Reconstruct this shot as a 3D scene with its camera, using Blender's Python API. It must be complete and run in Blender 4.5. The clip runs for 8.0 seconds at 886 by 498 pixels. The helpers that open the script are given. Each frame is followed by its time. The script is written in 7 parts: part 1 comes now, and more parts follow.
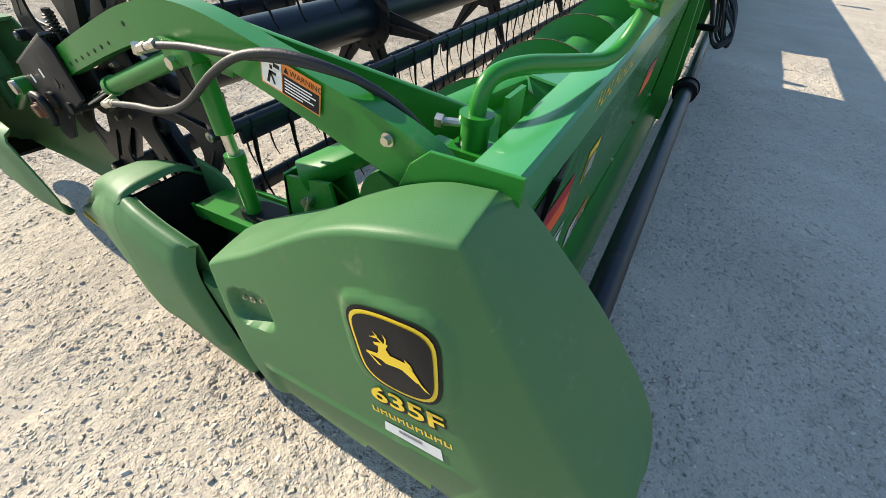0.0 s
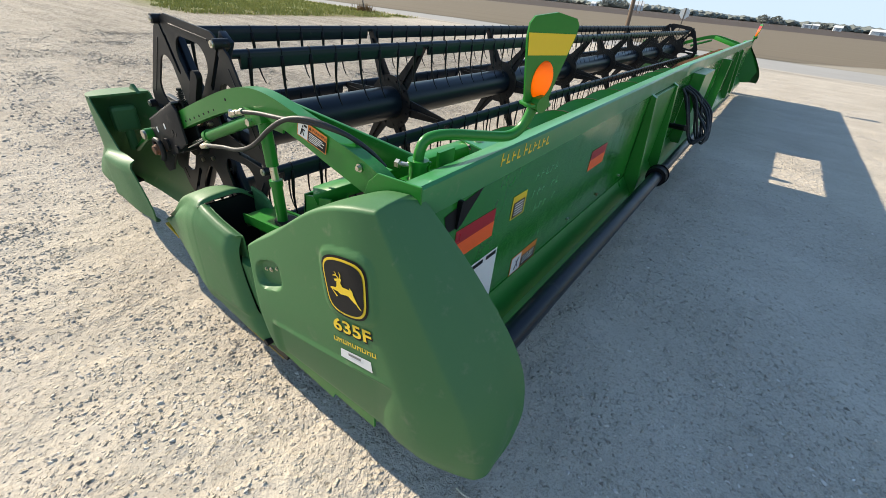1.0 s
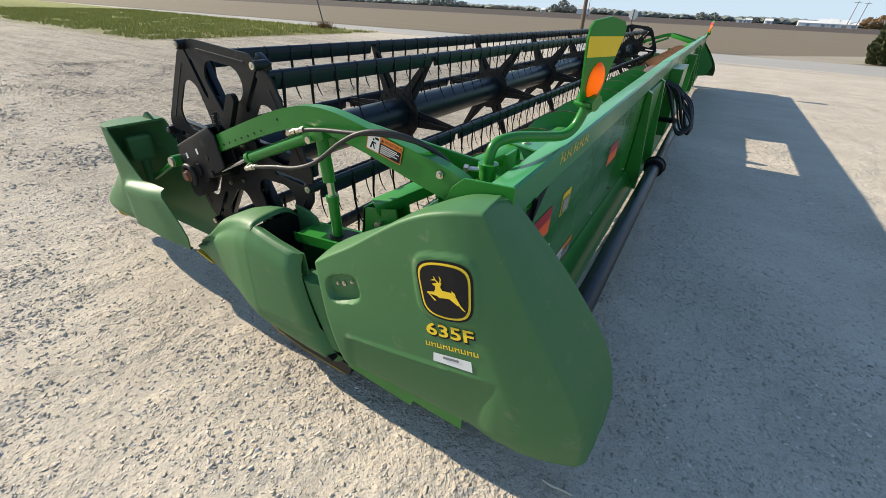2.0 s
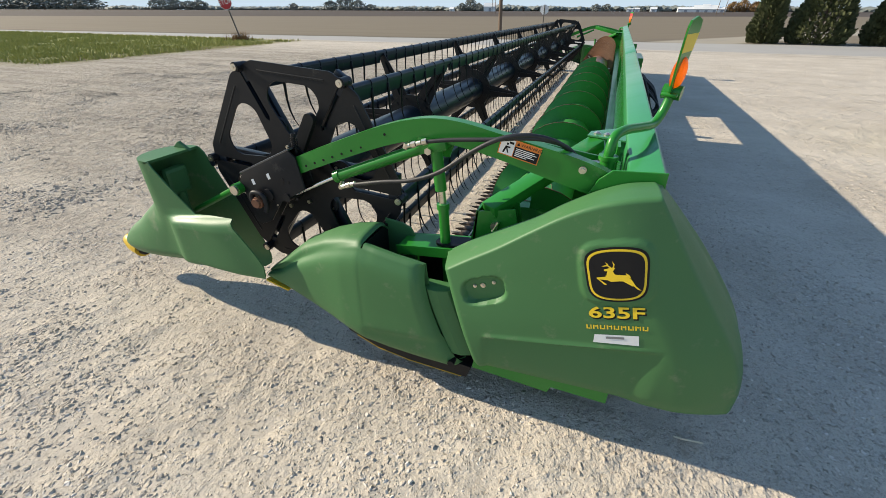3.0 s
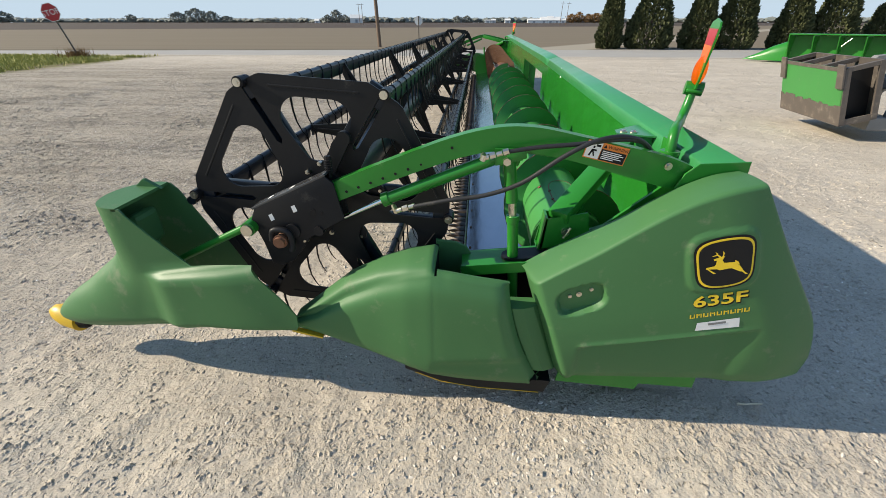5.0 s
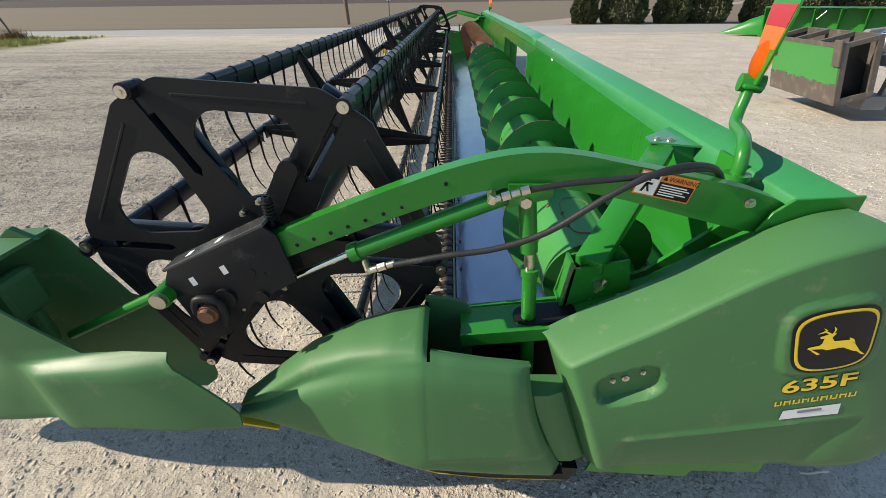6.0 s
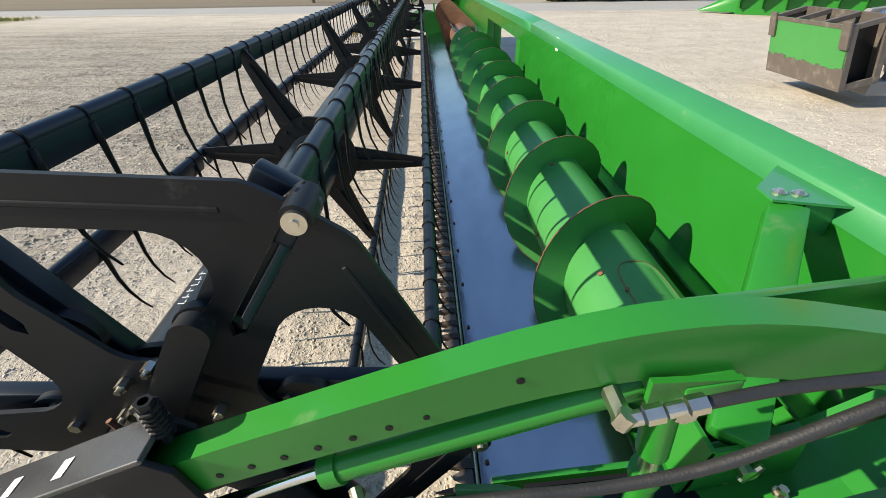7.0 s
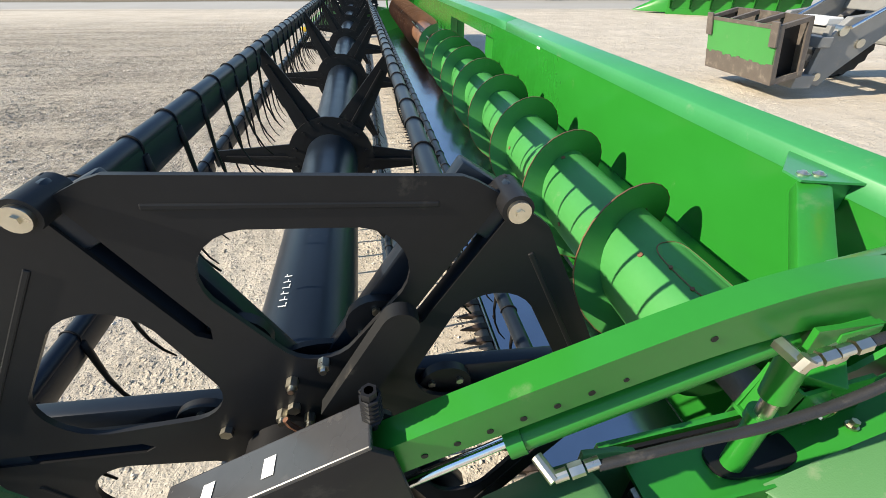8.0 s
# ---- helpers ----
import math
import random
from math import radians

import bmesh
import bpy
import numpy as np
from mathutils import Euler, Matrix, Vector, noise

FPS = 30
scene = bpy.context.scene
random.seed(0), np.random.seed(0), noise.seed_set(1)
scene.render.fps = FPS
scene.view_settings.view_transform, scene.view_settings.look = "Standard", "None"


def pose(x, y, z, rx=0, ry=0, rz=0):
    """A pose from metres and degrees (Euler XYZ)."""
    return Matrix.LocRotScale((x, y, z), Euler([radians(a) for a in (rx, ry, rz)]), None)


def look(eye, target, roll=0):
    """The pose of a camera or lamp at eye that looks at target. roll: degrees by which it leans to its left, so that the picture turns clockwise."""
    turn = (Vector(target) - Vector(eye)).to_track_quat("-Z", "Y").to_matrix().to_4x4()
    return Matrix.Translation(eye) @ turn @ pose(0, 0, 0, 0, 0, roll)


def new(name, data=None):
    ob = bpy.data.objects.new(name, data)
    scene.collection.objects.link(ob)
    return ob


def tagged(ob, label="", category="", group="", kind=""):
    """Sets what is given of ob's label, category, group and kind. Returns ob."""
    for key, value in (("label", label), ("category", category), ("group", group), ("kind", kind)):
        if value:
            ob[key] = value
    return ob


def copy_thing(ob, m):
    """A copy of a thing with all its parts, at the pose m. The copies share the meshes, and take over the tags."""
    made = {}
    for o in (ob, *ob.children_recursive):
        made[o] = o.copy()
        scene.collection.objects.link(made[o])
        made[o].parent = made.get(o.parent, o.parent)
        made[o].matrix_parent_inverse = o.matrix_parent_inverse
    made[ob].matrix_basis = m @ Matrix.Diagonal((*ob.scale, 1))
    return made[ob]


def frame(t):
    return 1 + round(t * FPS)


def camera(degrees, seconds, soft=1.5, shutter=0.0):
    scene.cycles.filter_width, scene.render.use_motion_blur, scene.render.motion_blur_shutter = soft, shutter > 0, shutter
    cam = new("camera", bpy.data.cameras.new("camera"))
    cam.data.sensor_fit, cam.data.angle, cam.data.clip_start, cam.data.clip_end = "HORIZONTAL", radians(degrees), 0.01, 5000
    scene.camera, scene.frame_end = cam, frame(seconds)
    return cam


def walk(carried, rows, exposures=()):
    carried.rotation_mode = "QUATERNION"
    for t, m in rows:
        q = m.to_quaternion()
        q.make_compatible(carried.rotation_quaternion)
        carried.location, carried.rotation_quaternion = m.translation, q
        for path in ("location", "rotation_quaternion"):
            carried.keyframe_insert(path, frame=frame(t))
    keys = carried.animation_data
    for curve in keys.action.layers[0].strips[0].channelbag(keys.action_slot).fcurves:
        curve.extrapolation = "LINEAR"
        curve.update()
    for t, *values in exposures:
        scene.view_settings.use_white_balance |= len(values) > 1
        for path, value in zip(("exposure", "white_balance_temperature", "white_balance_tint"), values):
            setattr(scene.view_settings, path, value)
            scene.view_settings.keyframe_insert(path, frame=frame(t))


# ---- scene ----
cam = camera(95.0, 8.0, soft=0.8)
PATH = [
    (0, (0.356, -0.464, 1.269), (-0.331, 0.843, -0.08), 4.8),
    (0.5, (0.633, -0.539, 1.364), (-0.247, 0.816, 0.185), 5.9),
    (1, (0.795, -0.723, 1.393), (-0.155, 0.672, 0.32), 5.9),
    (1.2, (0.803, -0.801, 1.398), (-0.137, 0.613, 0.341), 5.6),
    (2.3, (0.393, -1.003, 1.366), (-0.416, 0.51, 0.339), 1.6),
    (2.5, (0.271, -1.082, 1.372), (-0.463, 0.464, 0.338), 1.5),
    (3, (0.022, -1.262, 1.381), (-0.586, 0.351, 0.368), 0.2),
    (3.5, (-0.164, -1.292, 1.371), (-0.63, 0.379, 0.376), -0.2),
    (4, (-0.349, -1.291, 1.363), (-0.685, 0.425, 0.392), -0.2),
    (4.2, (-0.421, -1.306, 1.368), (-0.712, 0.416, 0.397), -0.2),
    (5.3, (-0.618, -1.240, 1.352), (-0.717, 0.504, 0.372), 0.0),
    (5.5, (-0.617, -1.127, 1.36), (-0.697, 0.597, 0.35), -0.1),
    (6, (-0.665, -0.833, 1.356), (-0.701, 0.866, 0.301), -0.4),
    (6.5, (-0.754, -0.546, 1.375), (-0.743, 1.126, 0.277), -0.5),
    (7, (-0.768, -0.27, 1.363), (-0.696, 1.381, 0.237), -0.4),
    (7.5, (-0.812, -0.146, 1.371), (-0.65, 1.491, 0.232), 0.3),
    (8, (-1.067, -0.283, 1.376), (-0.773, 1.337, 0.241), 0.8),
]
walk(cam, [(t, look(eye, target, roll)) for t, eye, target, roll in PATH], [(0.0, 0.94), (1.2, 0.80), (2.5, 0.62), (4.0, 0.57), (5.5, 0.50), (6.5, 0.67), (7.5, 0.95), (8.0, 0.99)])

# ---- light ----
SUN_WAY = Vector((1.83, 0.13, -1.0)).normalized()
world = bpy.data.worlds.new("world")
scene.world = world
world.use_nodes = True
wn, wl = world.node_tree.nodes, world.node_tree.links
sky = wn.new("ShaderNodeTexSky")
sky.sky_type = "NISHITA"
sky.sun_disc = False
sky.sun_elevation = math.atan2(1.0, math.hypot(1.83, 0.13))
sky.sun_rotation = radians(-95.2)
sky.altitude, sky.air_density, sky.dust_density, sky.ozone_density = 300, 1.0, 0.03, 1.8
haze = wn.new("ShaderNodeVectorMath")     # an even, thinly hazy sky: no channel brighter than this
haze.operation = "MINIMUM"
haze.inputs[1].default_value = (2.75, 3.4, 3.95)
wl.new(sky.outputs["Color"], haze.inputs[0])
wl.new(haze.outputs[0], wn["Background"].inputs["Color"])
wn["Background"].inputs["Strength"].default_value = 0.146
sun = new("sun", bpy.data.lights.new("sun", "SUN"))
sun.data.energy, sun.data.angle, sun.data.color = 4.9, radians(0.53), (1.0, 0.885, 0.71)
sun.matrix_world = look((0, 0, 30), Vector((0, 0, 30)) + SUN_WAY)


# ---- materials ----
def material(name, colour, rough=0.5, metal=0.0, vary=0.12, scale=5.0, fine=90.0, bump=0.0,
             dust=None, dust_amount=0.0, dust_scale=9.0, coat=0.0, spread=0.0, rough_vary=0.12, shift=(1, 1, 1), bump_depth=0.004, spec=0.5):
    m = bpy.data.materials.new(name)
    m.use_nodes = True
    n, l = m.node_tree.nodes, m.node_tree.links
    b = n["Principled BSDF"]
    tc = n.new("ShaderNodeTexCoord")
    stretch = n.new("ShaderNodeMapping")
    stretch.inputs["Scale"].default_value = shift
    l.new(tc.outputs["Object"], stretch.inputs["Vector"])
    big = n.new("ShaderNodeTexNoise")
    big.inputs["Scale"].default_value, big.inputs["Detail"].default_value = scale, 5
    l.new(stretch.outputs["Vector"], big.inputs["Vector"])
    small = n.new("ShaderNodeTexNoise")
    small.inputs["Scale"].default_value, small.inputs["Detail"].default_value = fine, 3
    l.new(stretch.outputs["Vector"], small.inputs["Vector"])
    mix = n.new("ShaderNodeMix")
    mix.data_type = "RGBA"
    mix.inputs["A"].default_value = (*[c * (1 - vary) for c in colour], 1)
    mix.inputs["B"].default_value = (*[min(1, c * (1 + vary)) for c in colour], 1)
    blend = n.new("ShaderNodeMath")
    blend.operation = "MULTIPLY_ADD"
    l.new(small.outputs["Fac"], blend.inputs[0])
    blend.inputs[1].default_value = 0.4
    l.new(big.outputs["Fac"], blend.inputs[2])
    sub = n.new("ShaderNodeMath")
    sub.operation = "SUBTRACT"
    sub.use_clamp = True
    l.new(blend.outputs[0], sub.inputs[0])
    sub.inputs[1].default_value = 0.2
    l.new(sub.outputs[0], mix.inputs["Factor"])
    out = mix.outputs["Result"]
    if spread:
        info = n.new("ShaderNodeObjectInfo")
        hsv = n.new("ShaderNodeHueSaturation")
        ramp = n.new("ShaderNodeMapRange")
        ramp.inputs["To Min"].default_value, ramp.inputs["To Max"].default_value = 1 - spread, 1 + spread
        l.new(info.outputs["Random"], ramp.inputs["Value"])
        l.new(ramp.outputs["Result"], hsv.inputs["Value"])
        l.new(out, hsv.inputs["Color"])
        out = hsv.outputs["Color"]
    rmap = n.new("ShaderNodeMapRange")
    rmap.inputs["To Min"].default_value, rmap.inputs["To Max"].default_value = max(0.02, rough - rough_vary), min(1, rough + rough_vary)
    l.new(big.outputs["Fac"], rmap.inputs["Value"])
    rout = rmap.outputs["Result"]
    if dust:
        dn = n.new("ShaderNodeTexNoise")
        dn.inputs["Scale"].default_value, dn.inputs["Detail"].default_value, dn.inputs["Roughness"].default_value = dust_scale, 8, 0.7
        l.new(tc.outputs["Object"], dn.inputs["Vector"])
        dr = n.new("ShaderNodeMapRange")
        dr.inputs["From Min"].default_value, dr.inputs["From Max"].default_value = 0.62 - 0.3 * dust_amount, 0.85 - 0.3 * dust_amount
        dr.inputs["To Max"].default_value = min(1.0, 0.35 + dust_amount)
        l.new(dn.outputs["Fac"], dr.inputs["Value"])
        dm = n.new("ShaderNodeMix")
        dm.data_type = "RGBA"
        l.new(dr.outputs["Result"], dm.inputs["Factor"])
        l.new(out, dm.inputs["A"])
        dm.inputs["B"].default_value = (*dust, 1)
        out = dm.outputs["Result"]
        rm = n.new("ShaderNodeMix")
        l.new(dr.outputs["Result"], rm.inputs["Factor"])
        l.new(rout, rm.inputs["A"])
        rm.inputs["B"].default_value = 0.85
        rout = rm.outputs["Result"]
    l.new(out, b.inputs["Base Color"])
    l.new(rout, b.inputs["Roughness"])
    b.inputs["Metallic"].default_value = metal
    b.inputs["Specular IOR Level"].default_value = spec
    b.inputs["Coat Weight"].default_value = coat
    b.inputs["Coat Roughness"].default_value = 0.13
    if bump:
        bm_ = n.new("ShaderNodeBump")
        bm_.inputs["Strength"].default_value, bm_.inputs["Distance"].default_value = bump, bump_depth
        l.new(small.outputs["Fac"], bm_.inputs["Height"])
        l.new(bm_.outputs["Normal"], b.inputs["Normal"])
    return m


DUST = (0.36, 0.31, 0.24)
# lighter than green_paint: the drum's sunlit sheen is put into this colour
M_AUGER = material("sheen_lightened_green", (0.050, 0.235, 0.055), 0.42, vary=0.12, scale=4, fine=60, dust=DUST, dust_amount=0.05, spec=0.4)
M_PAINT = material("green_paint", (0.021, 0.190, 0.021), 0.32, spec=0.35, vary=0.12, scale=3, fine=60, dust=DUST, dust_amount=0.0, coat=0.12)
M_SHEET = material("glossy_green_sheet", (0.018, 0.178, 0.019), 0.20, vary=0.12, scale=1.5, fine=2.6, bump=0.6, bump_depth=0.03, dust=DUST, dust_amount=-0.05, dust_scale=5, coat=0.4)
# bluish copy of green_paint, coloured for the sky mirrored in the beam's top
M_PAINT_SKYLIT = material("sky_tinted_green_paint", (0.030, 0.205, 0.060), 0.34, vary=0.14, scale=4, fine=60, dust=DUST, dust_amount=0.06, coat=0.3)
M_PLASTIC = material("green_plastic", (0.055, 0.158, 0.054), 0.50, spec=0.34, vary=0.08, scale=4, fine=400, bump=0.10, dust=DUST, dust_amount=0.12)
M_BLACK = material("black_paint", (0.0145, 0.0145, 0.0155), 0.42, spec=0.20, vary=0.25, scale=6, fine=70, dust=DUST, dust_amount=-0.1)
# base raised above black_paint to carry the bright sheen of the top flange
M_GLOSS = material("sheen_lifted_gloss_black", (0.048, 0.048, 0.050), 0.30, spec=0.5, vary=0.25, scale=6, fine=70, dust=DUST, dust_amount=0.0, coat=0.4)
M_BAT = material("blue_black_tube", (0.010, 0.015, 0.023), 0.34, spec=0.28, vary=0.25, scale=6, fine=70, dust=DUST, dust_amount=-0.05)
M_LEVER = material("dusty_grey_steel", (0.013, 0.013, 0.013), 0.55, spec=0.2, vary=0.3, scale=8, fine=70, dust=DUST, dust_amount=0.02)
M_TINE = material("black_plastic_tine", (0.008, 0.008, 0.009), 0.5, spec=0.15, vary=0.2)
M_STEEL = material("polished_steel", (0.32, 0.35, 0.39), 0.15, metal=1.0, vary=0.25, scale=5, fine=7, bump=0.5, dust=(0.20, 0.18, 0.15), dust_amount=-0.05, shift=(1, 0.5, 1), rough_vary=0.08)
M_ZINC = material("zinc_plated", (0.62, 0.58, 0.48), 0.32, metal=1.0, vary=0.15, scale=40)
M_CHROME = material("chrome_rod", (0.72, 0.73, 0.75), 0.12, metal=1.0, vary=0.05)
M_RUST = material("rusty_steel", (0.17, 0.075, 0.038), 0.72, vary=0.5, scale=12, fine=110, bump=0.35, dust=(0.30, 0.25, 0.20), dust_amount=0.12)
M_WORN = material("worn_brown_steel", (0.20, 0.10, 0.055), 0.50, metal=0.35, vary=0.45, scale=7, fine=80, bump=0.2)
M_GUARD = material("dark_rusty_guard", (0.050, 0.034, 0.026), 0.65, vary=0.5, scale=20, bump=0.3, spread=0.3)
M_RUBBER = material("rubber_hose", (0.018, 0.018, 0.019), 0.55, vary=0.25, scale=30, fine=300, bump=0.2, dust=DUST, dust_amount=0.05)
M_YELLOW = material("yellow_plastic", (0.62, 0.40, 0.02), 0.45, vary=0.12, dust=DUST, dust_amount=0.2)
M_DECAL_Y = material("yellow_decal", (0.82, 0.56, 0.02), 0.38, vary=0.05)
M_DECAL_B = material("black_decal", (0.010, 0.010, 0.011), 0.45, spec=0.2, vary=0.1)
M_DECAL_W = material("white_decal", (0.74, 0.74, 0.72), 0.45, vary=0.05, dust=DUST, dust_amount=0.06)
M_CHALK = material("faint_chalk", (0.30, 0.42, 0.31), 0.8, vary=0.2)
M_DECAL_O = material("orange_decal", (0.68, 0.20, 0.025), 0.42, vary=0.06)
M_DECAL_R = material("red_reflective", (0.40, 0.012, 0.02), 0.30, vary=0.08)
M_DECAL_F = material("fluorescent_orange", (0.95, 0.13, 0.02), 0.35, vary=0.05)
M_CONCRETE_PAINT = material("white_siding", (0.72, 0.72, 0.70), 0.6, vary=0.08)
M_ROOF = material("grey_roofing", (0.30, 0.31, 0.33), 0.55, vary=0.15)
M_WOOD = material("weathered_pole_wood", (0.16, 0.11, 0.075), 0.85, vary=0.3, scale=6, fine=60, bump=0.3, shift=(1, 1, 0.1))
M_GREY = material("grey_machine_paint", (0.20, 0.20, 0.195), 0.45, vary=0.18, scale=6, dust=DUST, dust_amount=0.22)
M_IRON = material("bare_dirty_iron", (0.13, 0.11, 0.095), 0.6, metal=0.3, vary=0.3, scale=9, dust=DUST, dust_amount=0.25)
M_SIGNRED = material("red_sign", (0.42, 0.015, 0.02), 0.4, vary=0.08)
M_STRAW = material("dry_straw", (0.62, 0.55, 0.40), 0.6, vary=0.2, scale=40)
M_AMBER = bpy.data.materials.new("amber_lens")
M_AMBER.use_nodes = True
ab = M_AMBER.node_tree.nodes["Principled BSDF"]
ab.inputs["Base Color"].default_value = (1.0, 0.19, 0.003, 1)
ab.inputs["Roughness"].default_value = 0.12
amber_glow = M_AMBER.node_tree.nodes.new("ShaderNodeBsdfTranslucent")
amber_glow.inputs["Color"].default_value = (1.0, 0.42, 0.03, 1)
amber_mix = M_AMBER.node_tree.nodes.new("ShaderNodeMixShader")
amber_mix.inputs[0].default_value = 0.7
M_AMBER.node_tree.links.new(ab.outputs[0], amber_mix.inputs[1])
M_AMBER.node_tree.links.new(amber_glow.outputs[0], amber_mix.inputs[2])
M_AMBER.node_tree.links.new(amber_mix.outputs[0], M_AMBER.node_tree.nodes["Material Output"].inputs["Surface"])
ab.inputs["Coat Weight"].default_value = 0.6
amber_wave = M_AMBER.node_tree.nodes.new("ShaderNodeTexWave")
amber_wave.inputs["Scale"].default_value = 60
amber_bump = M_AMBER.node_tree.nodes.new("ShaderNodeBump")
amber_bump.inputs["Strength"].default_value = 0.4
amber_bump.inputs["Distance"].default_value = 0.002
M_AMBER.node_tree.links.new(amber_wave.outputs["Fac"], amber_bump.inputs["Height"])
M_AMBER.node_tree.links.new(amber_bump.outputs["Normal"], ab.inputs["Normal"])


def mat_ground():
    """Crushed limestone yard, pale road, mown grass, stubble and dark tilled field, told apart by place."""
    m = bpy.data.materials.new("ground_cover")
    m.use_nodes = True
    n, l = m.node_tree.nodes, m.node_tree.links
    b = n["Principled BSDF"]
    b.inputs["Roughness"].default_value = 0.92
    b.inputs["Specular IOR Level"].default_value = 0.2
    tc = n.new("ShaderNodeTexCoord")
    sep = n.new("ShaderNodeSeparateXYZ")
    l.new(tc.outputs["Object"], sep.inputs[0])

    def noise_at(scale, detail=5, rough=0.6, vector=None):
        t = n.new("ShaderNodeTexNoise")
        t.inputs["Scale"].default_value, t.inputs["Detail"].default_value, t.inputs["Roughness"].default_value = scale, detail, rough
        l.new(vector or tc.outputs["Object"], t.inputs["Vector"])
        return t.outputs["Fac"]

    def math_node(op, a, c, clamp=False):
        k = n.new("ShaderNodeMath")
        k.operation, k.use_clamp = op, clamp
        for i, v in enumerate((a, c)):
            if isinstance(v, (int, float)):
                k.inputs[i].default_value = v
            else:
                l.new(v, k.inputs[i])
        return k.outputs[0]

    def ramp(v, lo, hi):
        r = n.new("ShaderNodeMapRange")
        r.inputs["From Min"].default_value, r.inputs["From Max"].default_value = lo, hi
        l.new(v, r.inputs["Value"])
        return r.outputs["Result"]

    def mix(f, a, c):
        k = n.new("ShaderNodeMix")
        k.data_type = "RGBA"
        l.new(f, k.inputs["Factor"])
        for key, v in (("A", a), ("B", c)):
            if isinstance(v, tuple):
                k.inputs[key].default_value = (*v, 1)
            else:
                l.new(v, k.inputs[key])
        return k.outputs["Result"]

    # packed limestone fines with grit, darker patches and streaks
    chips = n.new("ShaderNodeTexVoronoi")
    chips.inputs["Scale"].default_value = 120
    l.new(tc.outputs["Object"], chips.inputs["Vector"])
    chip_id = n.new("ShaderNodeSeparateColor")
    l.new(chips.outputs["Color"], chip_id.inputs[0])
    grit = n.new("ShaderNodeTexVoronoi")
    grit.inputs["Scale"].default_value = 260
    l.new(tc.outputs["Object"], grit.inputs["Vector"])
    grit_id = n.new("ShaderNodeSeparateColor")
    l.new(grit.outputs["Color"], grit_id.inputs[0])
    base = mix(ramp(noise_at(1.1, 7, 0.62), 0.32, 0.68), (0.45, 0.392, 0.312), (0.58, 0.516, 0.424))
    stripes = n.new("ShaderNodeMapping")
    stripes.inputs["Scale"].default_value = (0.22, 1.5, 1)
    stripes.inputs["Rotation"].default_value = (0, 0, radians(-8))
    l.new(tc.outputs["Object"], stripes.inputs["Vector"])
    base = mix(math_node("MULTIPLY", ramp(noise_at(1.0, 7, 0.65, stripes.outputs["Vector"]), 0.46, 0.74), 0.6), base, (0.41, 0.355, 0.288))
    base = mix(math_node("MULTIPLY", chip_id.outputs[0], 0.16), base, (0.72, 0.65, 0.545))
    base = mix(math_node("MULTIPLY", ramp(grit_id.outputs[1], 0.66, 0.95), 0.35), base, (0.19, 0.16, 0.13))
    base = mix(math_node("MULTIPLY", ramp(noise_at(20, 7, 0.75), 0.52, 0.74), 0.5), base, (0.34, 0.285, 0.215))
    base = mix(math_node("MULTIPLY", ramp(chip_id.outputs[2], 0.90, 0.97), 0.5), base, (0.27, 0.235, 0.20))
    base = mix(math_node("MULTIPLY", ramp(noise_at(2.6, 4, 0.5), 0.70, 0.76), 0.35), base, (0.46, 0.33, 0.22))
    # far left sees more wheels; clod shade is put into the streaks' colour
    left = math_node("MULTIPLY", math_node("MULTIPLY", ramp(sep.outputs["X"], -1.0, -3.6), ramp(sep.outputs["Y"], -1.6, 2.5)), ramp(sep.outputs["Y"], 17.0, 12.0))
    streak_shade = math_node("MULTIPLY", left, ramp(math_node("ADD", math_node("MULTIPLY", noise_at(1.3, 9, 0.72, stripes.outputs["Vector"]), 0.35), math_node("MULTIPLY", noise_at(9, 9, 0.82), 0.65)), 0.47, 0.56))
    base = mix(math_node("MULTIPLY", streak_shade, 0.72), base, (0.17, 0.152, 0.125))
    gravel = base
    wob = math_node("MULTIPLY", math_node("SUBTRACT", noise_at(0.35, 5), 0.5), 3.0)
    yy = math_node("ADD", sep.outputs["Y"], math_node("MULTIPLY", wob, 0.35))
    # pale chip-seal road across the far side of the yard, its far verge running a little askew
    askew = math_node("SUBTRACT", yy, math_node("MULTIPLY", sep.outputs["X"], 0.10))
    road = mix(noise_at(0.5, 6), (0.31, 0.298, 0.275), (0.40, 0.383, 0.352))
    col = mix(ramp(yy, 18.9, 19.5), gravel, road)
    kerb_line = math_node("MULTIPLY", math_node("MULTIPLY", ramp(yy, 17.6, 18.4), ramp(yy, 19.3, 18.8)), ramp(noise_at(0.9, 5, 0.7, stripes.outputs["Vector"]), 0.40, 0.60))
    col = mix(math_node("MULTIPLY", kerb_line, 0.55), col, (0.22, 0.20, 0.17))
    # stubble, then a dark tilled field, and a pale farm track through the stubble
    rows_map = n.new("ShaderNodeMapping")
    rows_map.inputs["Scale"].default_value = (0.05, 1.2, 1)
    l.new(tc.outputs["Object"], rows_map.inputs["Vector"])
    stubble = mix(noise_at(0.6, 8, 0.7, rows_map.outputs["Vector"]), (0.145, 0.115, 0.078), (0.215, 0.176, 0.120))
    tilled = mix(noise_at(0.03, 6), (0.060, 0.044, 0.035), (0.090, 0.068, 0.052))
    col = mix(ramp(askew, 24.2, 24.9), col, stubble)
    verge = math_node("MULTIPLY", ramp(askew, 23.9, 24.5), ramp(askew, 25.6, 24.9))
    col = mix(math_node("MULTIPLY", verge, 0.75), col, (0.10, 0.085, 0.055))
